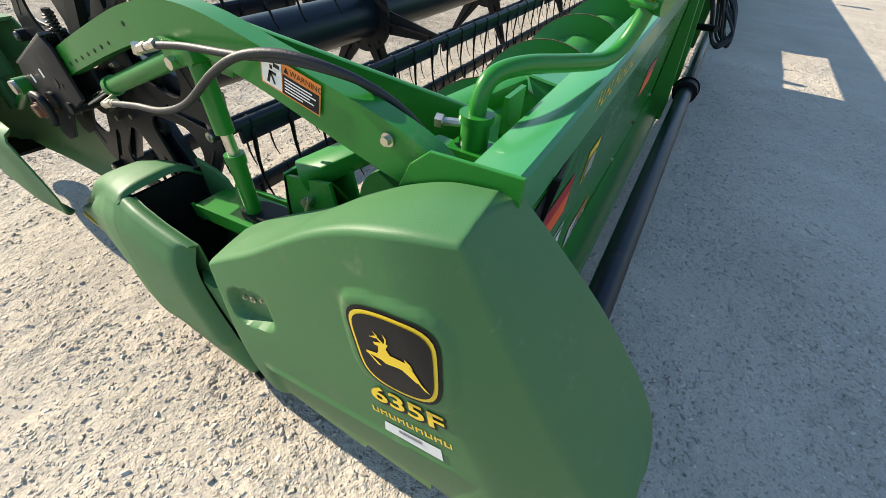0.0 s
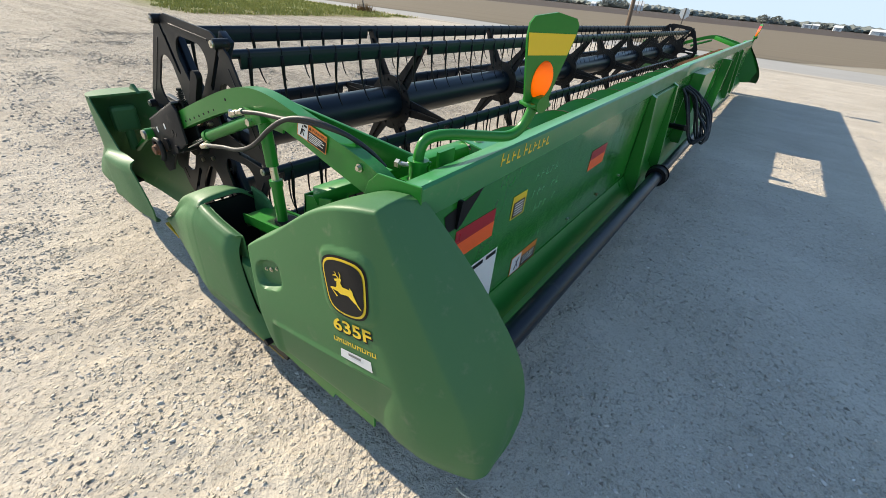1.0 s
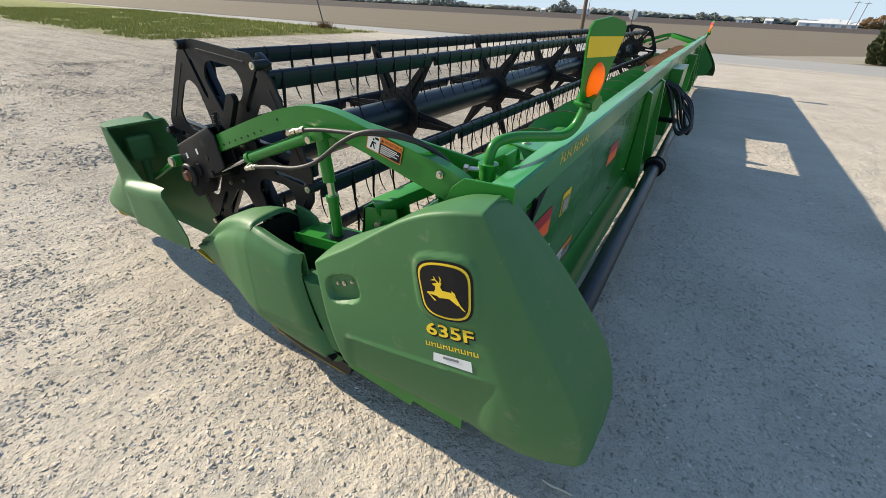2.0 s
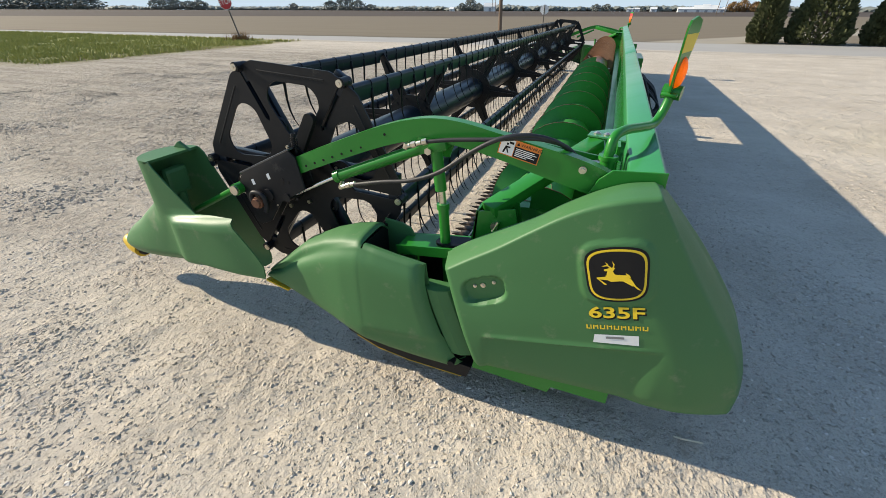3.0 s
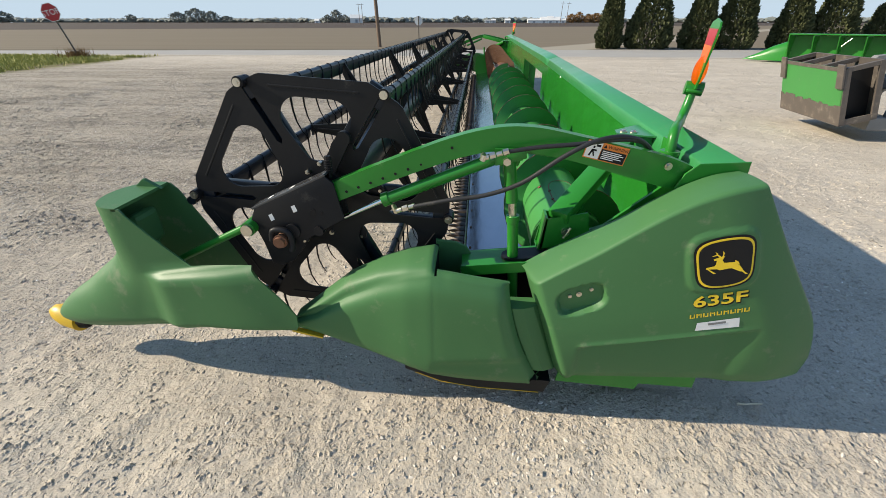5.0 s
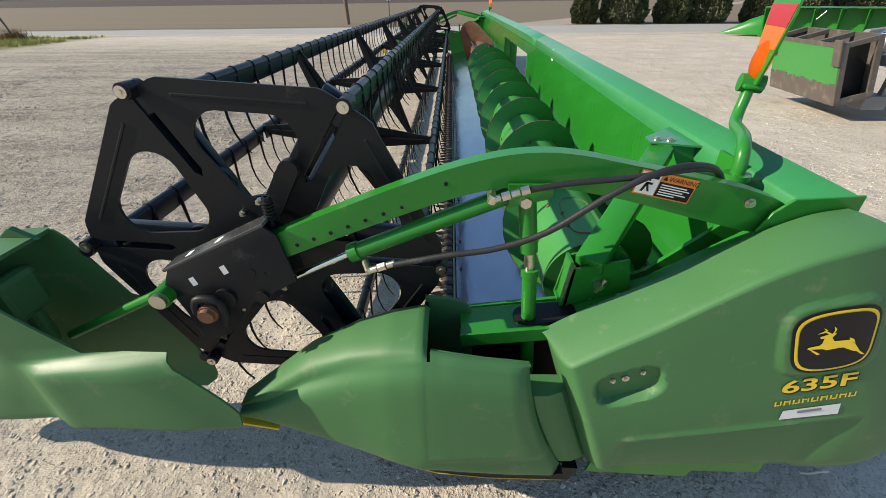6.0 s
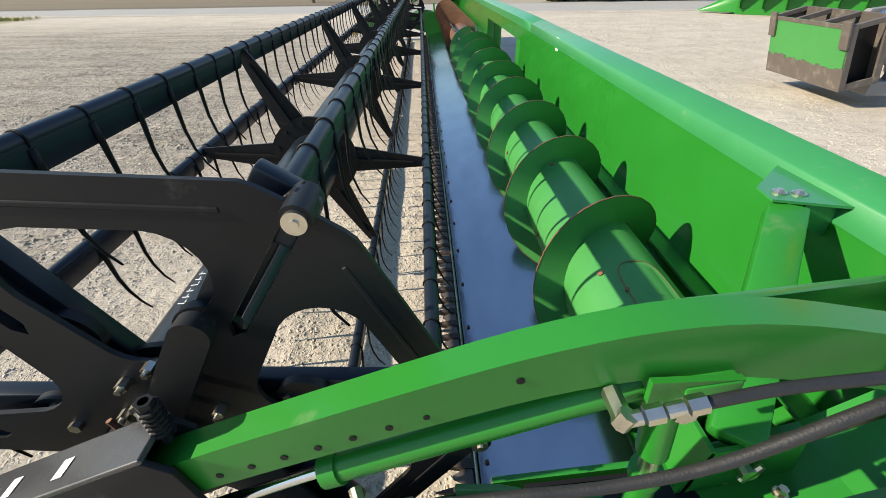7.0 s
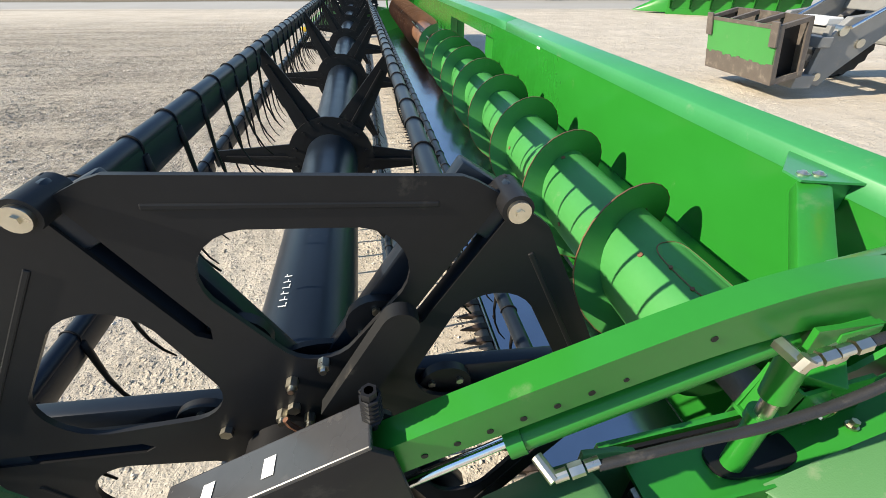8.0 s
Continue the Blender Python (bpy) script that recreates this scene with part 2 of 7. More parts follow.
    track = math_node("ABSOLUTE", math_node("SUBTRACT", math_node("SUBTRACT", math_node("MULTIPLY", sep.outputs["X"], 0.80), math_node("MULTIPLY", sep.outputs["Y"], 0.597)), -11.87), 0.0)
    track = math_node("MULTIPLY", ramp(math_node("ADD", track, math_node("MULTIPLY", wob, 0.15)), 1.9, 1.3), ramp(yy, 24.0, 25.0))
    col = mix(math_node("MULTIPLY", track, 0.85), col, (0.36, 0.32, 0.25))
    col = mix(ramp(math_node("SUBTRACT", math_node("ADD", sep.outputs["Y"], math_node("MULTIPLY", wob, 3)), math_node("MULTIPLY", sep.outputs["X"], 0.60)), 138, 150), col, tilled)
    # rough grass by the road sign, dry and brown along the yard
    gy = math_node("MULTIPLY", ramp(yy, 5.6, 7.4), math_node("SUBTRACT", 1.0, ramp(yy, 18.0, 18.6), True))
    edge = math_node("ADD", sep.outputs["X"], math_node("MULTIPLY", wob, 0.5))
    grass_f = math_node("MULTIPLY", math_node("MULTIPLY", gy, ramp(edge, -14.6, -15.6)), ramp(noise_at(2.5, 6, 0.7), 0.22, 0.40))
    grass = mix(noise_at(1.2, 7, 0.7), (0.11, 0.145, 0.028), (0.29, 0.28, 0.08))
    grass = mix(math_node("MULTIPLY", ramp(edge, -18.5, -15.5), ramp(noise_at(1.7, 6, 0.7), 0.35, 0.6)), grass, (0.19, 0.145, 0.085))
    col = mix(grass_f, col, grass)
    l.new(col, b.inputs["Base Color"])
    # relief: packed fines, broken by churned patches of crumbs and small pits
    near = math_node("SUBTRACT", 1.0, ramp(sep.outputs["Y"], 12, 26), True)
    churned = ramp(noise_at(1.5, 7, 0.68), 0.42, 0.60)
    warp = n.new("ShaderNodeVectorMath")
    warp.operation = "MULTIPLY_ADD"
    warp_noise = n.new("ShaderNodeTexNoise")
    warp_noise.inputs["Scale"].default_value, warp_noise.inputs["Detail"].default_value = 45, 3
    l.new(tc.outputs["Object"], warp_noise.inputs["Vector"])
    l.new(warp_noise.outputs["Color"], warp.inputs[0])
    warp.inputs[1].default_value = (0.022, 0.022, 0.0)
    l.new(tc.outputs["Object"], warp.inputs[2])
    patches = math_node("ADD", math_node("MULTIPLY", churned, 0.42), math_node("MULTIPLY", left, 0.30))

    def lumps(scale, few):
        """Rounded lumps in some cells only, more of them where the yard is churned."""
        v = n.new("ShaderNodeTexVoronoi")
        v.inputs["Scale"].default_value = scale
        l.new(warp.outputs[0], v.inputs["Vector"])
        ids = n.new("ShaderNodeSeparateColor")
        l.new(v.outputs["Color"], ids.inputs[0])
        there = ramp(math_node("ADD", math_node("SUBTRACT", ids.outputs[0], few), patches), 0.98, 1.02)
        body = ramp(v.outputs["Distance"], 0.42, 0.14)
        return math_node("MULTIPLY", there, math_node("MULTIPLY", body, math_node("ADD", ids.outputs[1], 0.4)))

    clods = math_node("ADD", math_node("MULTIPLY", lumps(36, -0.06), 0.0085), math_node("MULTIPLY", lumps(85, -0.10), 0.0045))
    pits = math_node("MULTIPLY", ramp(noise_at(30, 5, 0.65), 0.38, 0.28), math_node("ADD", math_node("MULTIPLY", churned, -0.010), -0.004))
    rough = math_node("MULTIPLY", noise_at(5.0, 8, 0.58), math_node("ADD", math_node("MULTIPLY", churned, 0.022), 0.009))
    tracks = ramp(noise_at(0.9, 4, 0.6, stripes.outputs["Vector"]), 0.50, 0.60)
    rough = math_node("ADD", rough, math_node("MULTIPLY", math_node("MULTIPLY", tracks, noise_at(15, 4, 0.7)), 0.022))
    rough = math_node("ADD", rough, math_node("MULTIPLY", math_node("MULTIPLY", left, math_node("ADD", noise_at(9, 6, 0.75, stripes.outputs["Vector"]), noise_at(13, 6, 0.7))), 0.07))
    height = math_node("ADD", math_node("ADD", math_node("ADD", rough, pits), clods), math_node("MULTIPLY", noise_at(150, 4, 0.7), 0.0013))
    bump = n.new("ShaderNodeBump")
    bump.inputs["Distance"].default_value = 1.0
    l.new(near, bump.inputs["Strength"])
    l.new(height, bump.inputs["Height"])
    l.new(bump.outputs["Normal"], b.inputs["Normal"])
    return m


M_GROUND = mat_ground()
M_STONE = bpy.data.materials.new("limestone_chip")
M_STONE.use_nodes = True
sn, sl = M_STONE.node_tree.nodes, M_STONE.node_tree.links
stone_geo, stone_ramp = sn.new("ShaderNodeNewGeometry"), sn.new("ShaderNodeValToRGB")
for at_, col_ in ((0.0, (0.34, 0.295, 0.24)), (0.2, (0.50, 0.445, 0.37)), (0.8, (0.60, 0.545, 0.46)), (1.0, (0.70, 0.64, 0.56))):
    e_ = stone_ramp.color_ramp.elements[0] if at_ == 0 else stone_ramp.color_ramp.elements[1] if at_ == 1 else stone_ramp.color_ramp.elements.new(at_)
    e_.position, e_.color = at_, (*col_, 1)
sl.new(stone_geo.outputs["Random Per Island"], stone_ramp.inputs["Fac"])
sl.new(stone_ramp.outputs["Color"], sn["Principled BSDF"].inputs["Base Color"])
sn["Principled BSDF"].inputs["Roughness"].default_value = 0.95
sn["Principled BSDF"].inputs["Specular IOR Level"].default_value = 0.1


def leaf_material(name, dark, light):
    m = bpy.data.materials.new(name)
    m.use_nodes = True
    n, l = m.node_tree.nodes, m.node_tree.links
    b = n["Principled BSDF"]
    geo = n.new("ShaderNodeNewGeometry")
    tc = n.new("ShaderNodeTexCoord")
    clump = n.new("ShaderNodeTexNoise")
    clump.inputs["Scale"].default_value = 1.6
    l.new(tc.outputs["Object"], clump.inputs["Vector"])
    add = n.new("ShaderNodeMath")
    add.operation = "MULTIPLY_ADD"
    l.new(geo.outputs["Random Per Island"], add.inputs[0])
    add.inputs[1].default_value = 0.5
    l.new(clump.outputs["Fac"], add.inputs[2])
    k = n.new("ShaderNodeMix")
    k.data_type = "RGBA"
    k.inputs["A"].default_value, k.inputs["B"].default_value = (*dark, 1), (*light, 1)
    l.new(add.outputs[0], k.inputs["Factor"])
    l.new(k.outputs["Result"], b.inputs["Base Color"])
    b.inputs["Roughness"].default_value = 0.75
    return m


M_LEAF = leaf_material("conifer_leaves", (0.020, 0.034, 0.013), (0.085, 0.095, 0.034))
# pale grey-green: the haze of distance is put into the leaf colours
M_LEAF_HAZED = leaf_material("hazed_leaves", (0.13, 0.15, 0.14), (0.21, 0.22, 0.19))
M_LEAF_AUTUMN = leaf_material("autumn_leaves", (0.10, 0.06, 0.025), (0.24, 0.13, 0.04))
M_WEED = leaf_material("dry_weeds", (0.14, 0.165, 0.030), (0.38, 0.36, 0.09))


# ---- mesh helpers ----
def part(name, bm, mat, parent, label="", smooth=None):
    """One mesh object under a thing or a part; smooth: the angle under which edges shade smooth."""
    if isinstance(bm, bpy.types.Mesh):
        data = bm
    else:
        bmesh.ops.recalc_face_normals(bm, faces=bm.faces)
        if smooth:
            for f in bm.faces:
                f.smooth = True
            lim = radians(smooth)
            for e in bm.edges:
                if len(e.link_faces) != 2 or e.calc_face_angle(0) > lim:
                    e.smooth = False
        data = bpy.data.meshes.new(name)
        bm.to_mesh(data)
        bm.free()
    if mat is not None and not data.materials:
        data.materials.append(mat)
    ob = new(name, data)
    ob.parent = parent
    if label:
        ob["label"] = label
    return ob


def thing(name, at, label, category, group="", kind=""):
    e = new(name)
    e.empty_display_size = 0.1
    e.matrix_basis = at if isinstance(at, Matrix) else Matrix.Translation(at)
    return tagged(e, label, category, group, kind)


def box(bm, lo, hi, m=None, bevel=0.0):
    lo, hi = Vector(lo), Vector(hi)
    mid = (lo + hi) / 2
    g = bmesh.ops.create_cube(bm, size=1, matrix=(m or Matrix()) @ Matrix.Translation(mid) @ Matrix.Diagonal((*(hi - lo), 1)))
    if bevel:
        edges = list({e for v in g["verts"] for e in v.link_edges})
        bmesh.ops.bevel(bm, geom=edges, offset=bevel, segments=2, profile=0.5, affect="EDGES")
    return bm


def along(a, b):
    """A matrix whose z axis runs from a to b, its origin at a."""
    a, b = Vector(a), Vector(b)
    return Matrix.Translation(a) @ (b - a).to_track_quat("Z", "Y").to_matrix().to_4x4()


def rod(bm, a, b, r, r2=None, segs=14):
    a, b = Vector(a), Vector(b)
    h = (b - a).length
    bmesh.ops.create_cone(bm, cap_ends=True, segments=segs, radius1=r, radius2=r if r2 is None else r2, depth=h,
                          matrix=along(a, b) @ Matrix.Translation((0, 0, h / 2)))
    return bm


def bar(bm, a, b, wide, thick, up=(0, 0, 1), bevel=0.0):
    """A straight rectangular bar from a to b; thick is measured along up."""
    a, b, up = Vector(a), Vector(b), Vector(up)
    y = (b - a).normalized()
    x = y.cross(up).normalized()
    z = x.cross(y)
    m = Matrix((x, y, z)).transposed().to_4x4()
    m.translation = a
    return box(bm, (-wide / 2, 0, -thick / 2), (wide / 2, (b - a).length, thick / 2), m, bevel)


def spline(points, n=6):
    """Catmull-Rom points through the given ones."""
    p = [Vector(q) for q in points]
    p = [2 * p[0] - p[1], *p, 2 * p[-1] - p[-2]]
    out = []
    for i in range(1, len(p) - 2):
        for k in range(n):
            t = k / n
            out.append(0.5 * (2 * p[i] + (p[i + 1] - p[i - 1]) * t + (2 * p[i - 1] - 5 * p[i] + 4 * p[i + 1] - p[i + 2]) * t * t
                              + (3 * p[i] - p[i - 1] - 3 * p[i + 1] + p[i + 2]) * t ** 3))
    out.append(p[-2])
    return out


def tube(bm, points, r, segs=10, curve=6, taper=None):
    pts = spline(points, curve) if curve else [Vector(q) for q in points]
    side = None
    rings = []
    for i, p in enumerate(pts):
        t = (pts[min(i + 1, len(pts) - 1)] - pts[max(i - 1, 0)]).normalized()
        if side is None:
            side = t.orthogonal().normalized()
        side = (side - t * side.dot(t)).normalized()
        up = t.cross(side)
        rr = r * (taper(i / (len(pts) - 1)) if taper else 1)
        rings.append([bm.verts.new(p + rr * (math.cos(a) * side + math.sin(a) * up)) for a in (2 * math.pi * k / segs for k in range(segs))])
    loft(bm, rings)
    return bm


def loft(bm, rings, closed=True, caps=True):
    """Faces between rings of vertices."""
    n = len(rings[0])
    for a, b in zip(rings, rings[1:]):
        for k in range(n if closed else n - 1):
            q = [a[k], a[(k + 1) % n], b[(k + 1) % n], b[k]]
            bm.faces.new(q)
    if caps and closed:
        bm.faces.new(rings[0])
        bm.faces.new(rings[-1])
    return bm


def slab(bm, outline, y0, y1, bevel=0.0):
    """An outline of (x, z) given thickness from y0 to y1."""
    a = [bm.verts.new((x, y0, z)) for x, z in outline]
    b = [bm.verts.new((x, y1, z)) for x, z in outline]
    faces = [bm.faces.new(a), bm.faces.new(b)]
    n = len(a)
    for k in range(n):
        bm.faces.new((a[k], a[(k + 1) % n], b[(k + 1) % n], b[k]))
    if bevel:
        edges = list({e for f in faces for e in f.edges})
        bmesh.ops.bevel(bm, geom=edges, offset=bevel, segments=2, profile=0.5, affect="EDGES")
    return bm


def sheet(bm, profile, y0, y1, thick, n=1):
    """A bent sheet: a profile of (x, z) run along y, with thickness upward of the profile's line."""
    rows = []
    for i in range(n + 1):
        y = y0 + (y1 - y0) * i / n
        ring = [Vector((x, y, z)) for x, z in profile]
        back = []
        for k in range(len(profile)):
            p, q = profile[max(k - 1, 0)], profile[min(k + 1, len(profile) - 1)]
            d = Vector((q[0] - p[0], q[1] - p[1])).normalized()
            back.append(Vector((profile[k][0] + d.y * thick, y, profile[k][1] - d.x * thick)))
        rows.append([bm.verts.new(v) for v in ring + back[::-1]])
    return loft(bm, rows)


def fresh():
    return bmesh.new()


def lerp_list(table, t):
    """Linear look-up in rows of (key, value)."""
    if t <= table[0][0]:
        return table[0][1]
    for (a, u), (b, v) in zip(table, table[1:]):
        if t <= b:
            return u + (v - u) * (t - a) / (b - a)
    return table[-1][1]


def letters(text, size, centre=True, bold=0.0):
    """A flat mesh of built-in lettering in its own plane: vertices and faces."""
    cu = bpy.data.curves.new("lettering", "FONT")
    cu.body, cu.size, cu.resolution_u, cu.offset = text, size, 3, bold
    cu.align_x = "CENTER" if centre else "LEFT"
    ob = bpy.data.objects.new("lettering", cu)
    scene.collection.objects.link(ob)
    me = bpy.data.meshes.new_from_object(ob.evaluated_get(bpy.context.evaluated_depsgraph_get()))
    verts, faces = [v.co.copy() for v in me.vertices], [list(p.vertices) for p in me.polygons]
    bpy.data.objects.remove(ob)
    bpy.data.curves.remove(cu)
    bpy.data.meshes.remove(me)
    return verts, faces


def flat(bm, shapes, m):
    """Flat polygons of (u, v) laid by the matrix m (u along x, v along y of m)."""
    for s in shapes:
        bm.faces.new([bm.verts.new(m @ Vector((u, v, 0))) for u, v in s])
    return bm


def rect(u0, v0, u1, v1, lean=0.0):
    return [(u0, v0), (u1, v0), (u1 + lean, v1), (u0 + lean, v1)]


def stand(x, y, z, right, up):
    """A matrix for a decal: u along right, v along up."""
    r, u = Vector(right).normalized(), Vector(up)
    u = (u - r * u.dot(r)).normalized()
    m = Matrix((r, u, r.cross(u))).transposed().to_4x4()
    m.translation = (x, y, z)
    return m


LENGTH = 10.88          # outer faces of the two reel arms lie this far apart


def mirrored(ob, parent):
    """The same part at the far end of the header, as in a mirror."""
    c = ob.copy()
    scene.collection.objects.link(c)
    c.parent = parent
    c.matrix_basis = Matrix.Translation((0, LENGTH, 0)) @ Matrix.Diagonal((1, -1, 1, 1))
    return c


# ---- ground and distance ----
def yard(x, y):
    """Height of the wheel-packed gravel: slow swells, churned lumps and clods."""
    churn = max(0.12, 0.45 + 0.9 * noise.noise((x * 0.9, y * 0.9, 12)) + 0.5 * noise.noise((x * 2.6, y * 2.6, 15)))
    clods = max(0.0, noise.noise((x * 23, y * 23, 21)) - 0.05)
    return (0.008 * noise.noise((x * 2.1, y * 2.1, 0))
            + churn * (0.006 * noise.noise((x * 6, y * 6, 3)) + 0.006 * noise.noise((x * 13, y * 13, 7)) + 0.010 * clods))


def build_ground():
    def axis(lo, hi, step, far_lo, far_hi):
        mid = list(np.arange(lo, hi + 1e-6, step))
        out, s, v = [], step, hi
        while v < far_hi:
            s *= 1.16
            v += s
            out.append(min(v, far_hi))
        before, s, v = [], step, lo
        while v > far_lo:
            s *= 1.16
            v -= s
            before.append(max(v, far_lo))
        return np.array(before[::-1] + mid + out)
    xs, ys = axis(-7.0, 2.8, 0.021, -2600, 2600), axis(-1.4, 6.0, 0.021, -60, 3200)
    verts = []
    for y in ys:
        for x in xs:
            d = max(-7.5 - x, x - 4, y - 7, 0)
            k = 1 / (1 + 0.4 * d)
            z = yard(x, y)
            verts.append((x, y, z * k))
    w = len(xs)
    faces = [(j * w + i, j * w + i + 1, (j + 1) * w + i + 1, (j + 1) * w + i) for j in range(len(ys) - 1) for i in range(w - 1)]
    me = bpy.data.meshes.new("ground")
    me.from_pydata(verts, [], faces)
    me.polygons.foreach_set("use_smooth", [True] * len(faces))
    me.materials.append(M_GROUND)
    return tagged(new("ground", me), "pale crushed limestone yard with road and harvested fields beyond", "ground", kind="structure")


build_ground()


def build_stones():
    """Loose chips lying on the yard, thicker where wheels have thrown them up."""
    rng = random.Random(5)
    verts, faces = [], []
    shape = ((1, 0, 0), (0, 1, 0), (-1, 0, 0), (0, -1, 0), (0.5, 0.3, 1), (-0.2, 0.6, 0.9), (-0.5, -0.4, 0.8))
    while len(verts) < 7 * 115000:
        far = rng.random() < 0.38
        if far:
            y = -1.3 + 11 * rng.random()
            x = -2.2 - 0.55 * max(0, 3 - y) * rng.random() - 7.5 * rng.random() ** 1.2
        else:
            y = -1.35 + 6.5 * rng.random() ** 1.7
            x = rng.uniform(-2.6 - 0.5 * (y + 1.4), 1.9 + 0.4 * (y + 1.4))
        d = noise.noise((x * 1.1, y * 1.1, 9)) + 0.6 * noise.noise((x * 3.5, y * 3.5, 2)) + 0.3 * noise.noise((x * 12, y * 12, 5))
        if d < rng.uniform(-0.35, 0.75):
            continue
        r = 0.0035 + 0.007 * rng.random() ** 2.5 if far else 0.0020 + 0.0075 * rng.random() ** 5.0
        sx, sy, sz, a = r * rng.uniform(0.8, 1.6), r * rng.uniform(0.7, 1.2), r * rng.uniform(0.45, 0.85), rng.uniform(0, 6.28)
        ca, sa, o = math.cos(a), math.sin(a), len(verts)
        z = yard(x, y) - 0.0015
        for px, py, pz in shape:
            j = 1 + rng.uniform(-0.3, 0.3)
            px, py = (px + rng.uniform(-0.35, 0.35) * (1 if pz else 0.3)) * sx * j, (py + rng.uniform(-0.35, 0.35) * (1 if pz else 0.3)) * sy * j
            verts.append((x + px * ca - py * sa, y + px * sa + py * ca, z + pz * sz * j))
        faces += [(o, o + 1, o + 5, o + 4), (o + 1, o + 2, o + 5), (o + 2, o + 6, o + 5), (o + 2, o + 3, o + 6), (o + 3, o + 4, o + 6), (o + 3, o, o + 4), (o + 4, o + 5, o + 6)]
    me = bpy.data.meshes.new("loose_gravel")
    me.from_pydata(verts, [], faces)
    me.materials.append(M_STONE)
    return tagged(new("loose_gravel", me), "scattered pale limestone chips lying on the yard", "gravel", kind="stuff")


build_stones()


def build_clods():
    """Broken lumps of the packed surface, lying thick where wheels have churned it."""
    rng = random.Random(8)
    verts, faces = [], []
    shape = ((1, 0, 0), (0.3, 0.95, 0), (-0.8, 0.6, 0), (-0.8, -0.6, 0), (0.3, -0.95, 0), (0.45, 0.1, 0.9), (-0.1, 0.45, 1), (-0.4, -0.25, 0.9))
    count = 0
    while count < 60000:
        far = rng.random() < 0.5
        if far:
            y = -1.3 + 11 * rng.random() ** 1.3
            x = -1.8 - 9.5 * rng.random() ** 1.2
        else:
            y = -1.35 + 6.5 * rng.random() ** 1.7
            x = rng.uniform(-2.6 - 0.5 * (y + 1.4), 1.9 + 0.4 * (y + 1.4))
        d = noise.noise((x * 0.9, y * 0.9, 12)) + 0.7 * noise.noise((x * 2.6, y * 2.6, 15)) + 0.5 * noise.noise((x * 9, y * 9, 5))
        if d < rng.uniform(-0.05, 0.9):
            continue
        r = 0.005 + 0.014 * rng.random() ** 2.5 if far and x < -3 else 0.0032 + 0.0085 * rng.random() ** 3.0
        sx, sy, sz, a = r * rng.uniform(0.9, 1.5), r * rng.uniform(0.7, 1.1), r * rng.uniform(0.5, 0.85), rng.uniform(0, 6.28)
        ca, sa, o, z = math.cos(a), math.sin(a), len(verts), yard(x, y) - 0.002
        for px, py, pz in shape:
            px, py = (px + rng.uniform(-0.2, 0.2)) * sx, (py + rng.uniform(-0.2, 0.2)) * sy
            verts.append((x + px * ca - py * sa, y + px * sa + py * ca, z + pz * sz * rng.uniform(0.7, 1.2)))
        faces += [(o, o + 1, o + 6, o + 5), (o + 1, o + 2, o + 6), (o + 2, o + 3, o + 7, o + 6), (o + 3, o + 4, o + 7), (o + 4, o, o + 5, o + 7), (o + 5, o + 6, o + 7)]
        count += 1
    me = bpy.data.meshes.new("soil_clods")
    me.from_pydata(verts, [], faces)
    me.materials.append(M_GROUND)
    return tagged(new("soil_clods", me), "broken pale lumps of packed yard surface", "gravel", kind="stuff")


build_clods()


def build_straw():
    """A pale stalk lying in the shade of the shield."""
    t = thing("straw", pose(0.495, -0.060, 0.004), "pale dry straw stalk lying on the gravel", "straw")
    bm = fresh()
    tube(bm, [(0, 0, 0.004), (0.03, -0.004, 0.007), (0.06, 0.002, 0.005), (0.098, 0.004, 0.006)], 0.0035, 6)
    part("stalk", bm, M_STRAW, t)


build_straw()


def blades(bm, rng, centre, spread, height, count, wide=0.012):
    for _ in range(count):
        a, d = rng.uniform(0, 6.28), spread * rng.random() ** 0.6
        p = Vector(centre) + Vector((math.cos(a) * d, math.sin(a) * d, 0))
        h, b = height * rng.uniform(0.4, 1), rng.uniform(0, 6.28)
        s = Vector((math.cos(b), math.sin(b), 0)) * wide
        tip = p + Vector((rng.uniform(-0.4, 0.4) * h, rng.uniform(-0.4, 0.4) * h, h))
        bm.faces.new([bm.verts.new(p - s), bm.verts.new(p + s), bm.verts.new(tip)])


def build_grass():
    rng, bm = random.Random(8), fresh()
    for _ in range(15000):
        x, y = rng.uniform(-40, -15.3), rng.uniform(6.6, 18.2)
        if noise.noise((x * 0.8, y * 0.8, 4)) < -0.25:
            continue
        blades(bm, rng, (x, y, 0), 0.25, 0.13, 3, 0.022)
    tagged(part("grass", bm, M_WEED, None), "low yellow-green grass at the yard's edge", "grass", kind="stuff")
    bm = fresh()
    for k in range(44):
        blades(bm, rng, (-18.15 + rng.gauss(0, 0.24), 17.2 + rng.gauss(0, 0.2), 0), 0.12, 0.48, 9, 0.012)
    tagged(part("weeds", bm, M_LEAF_AUTUMN, None), "dry brown weeds round the sign post", "weeds", kind="stuff")


build_grass()


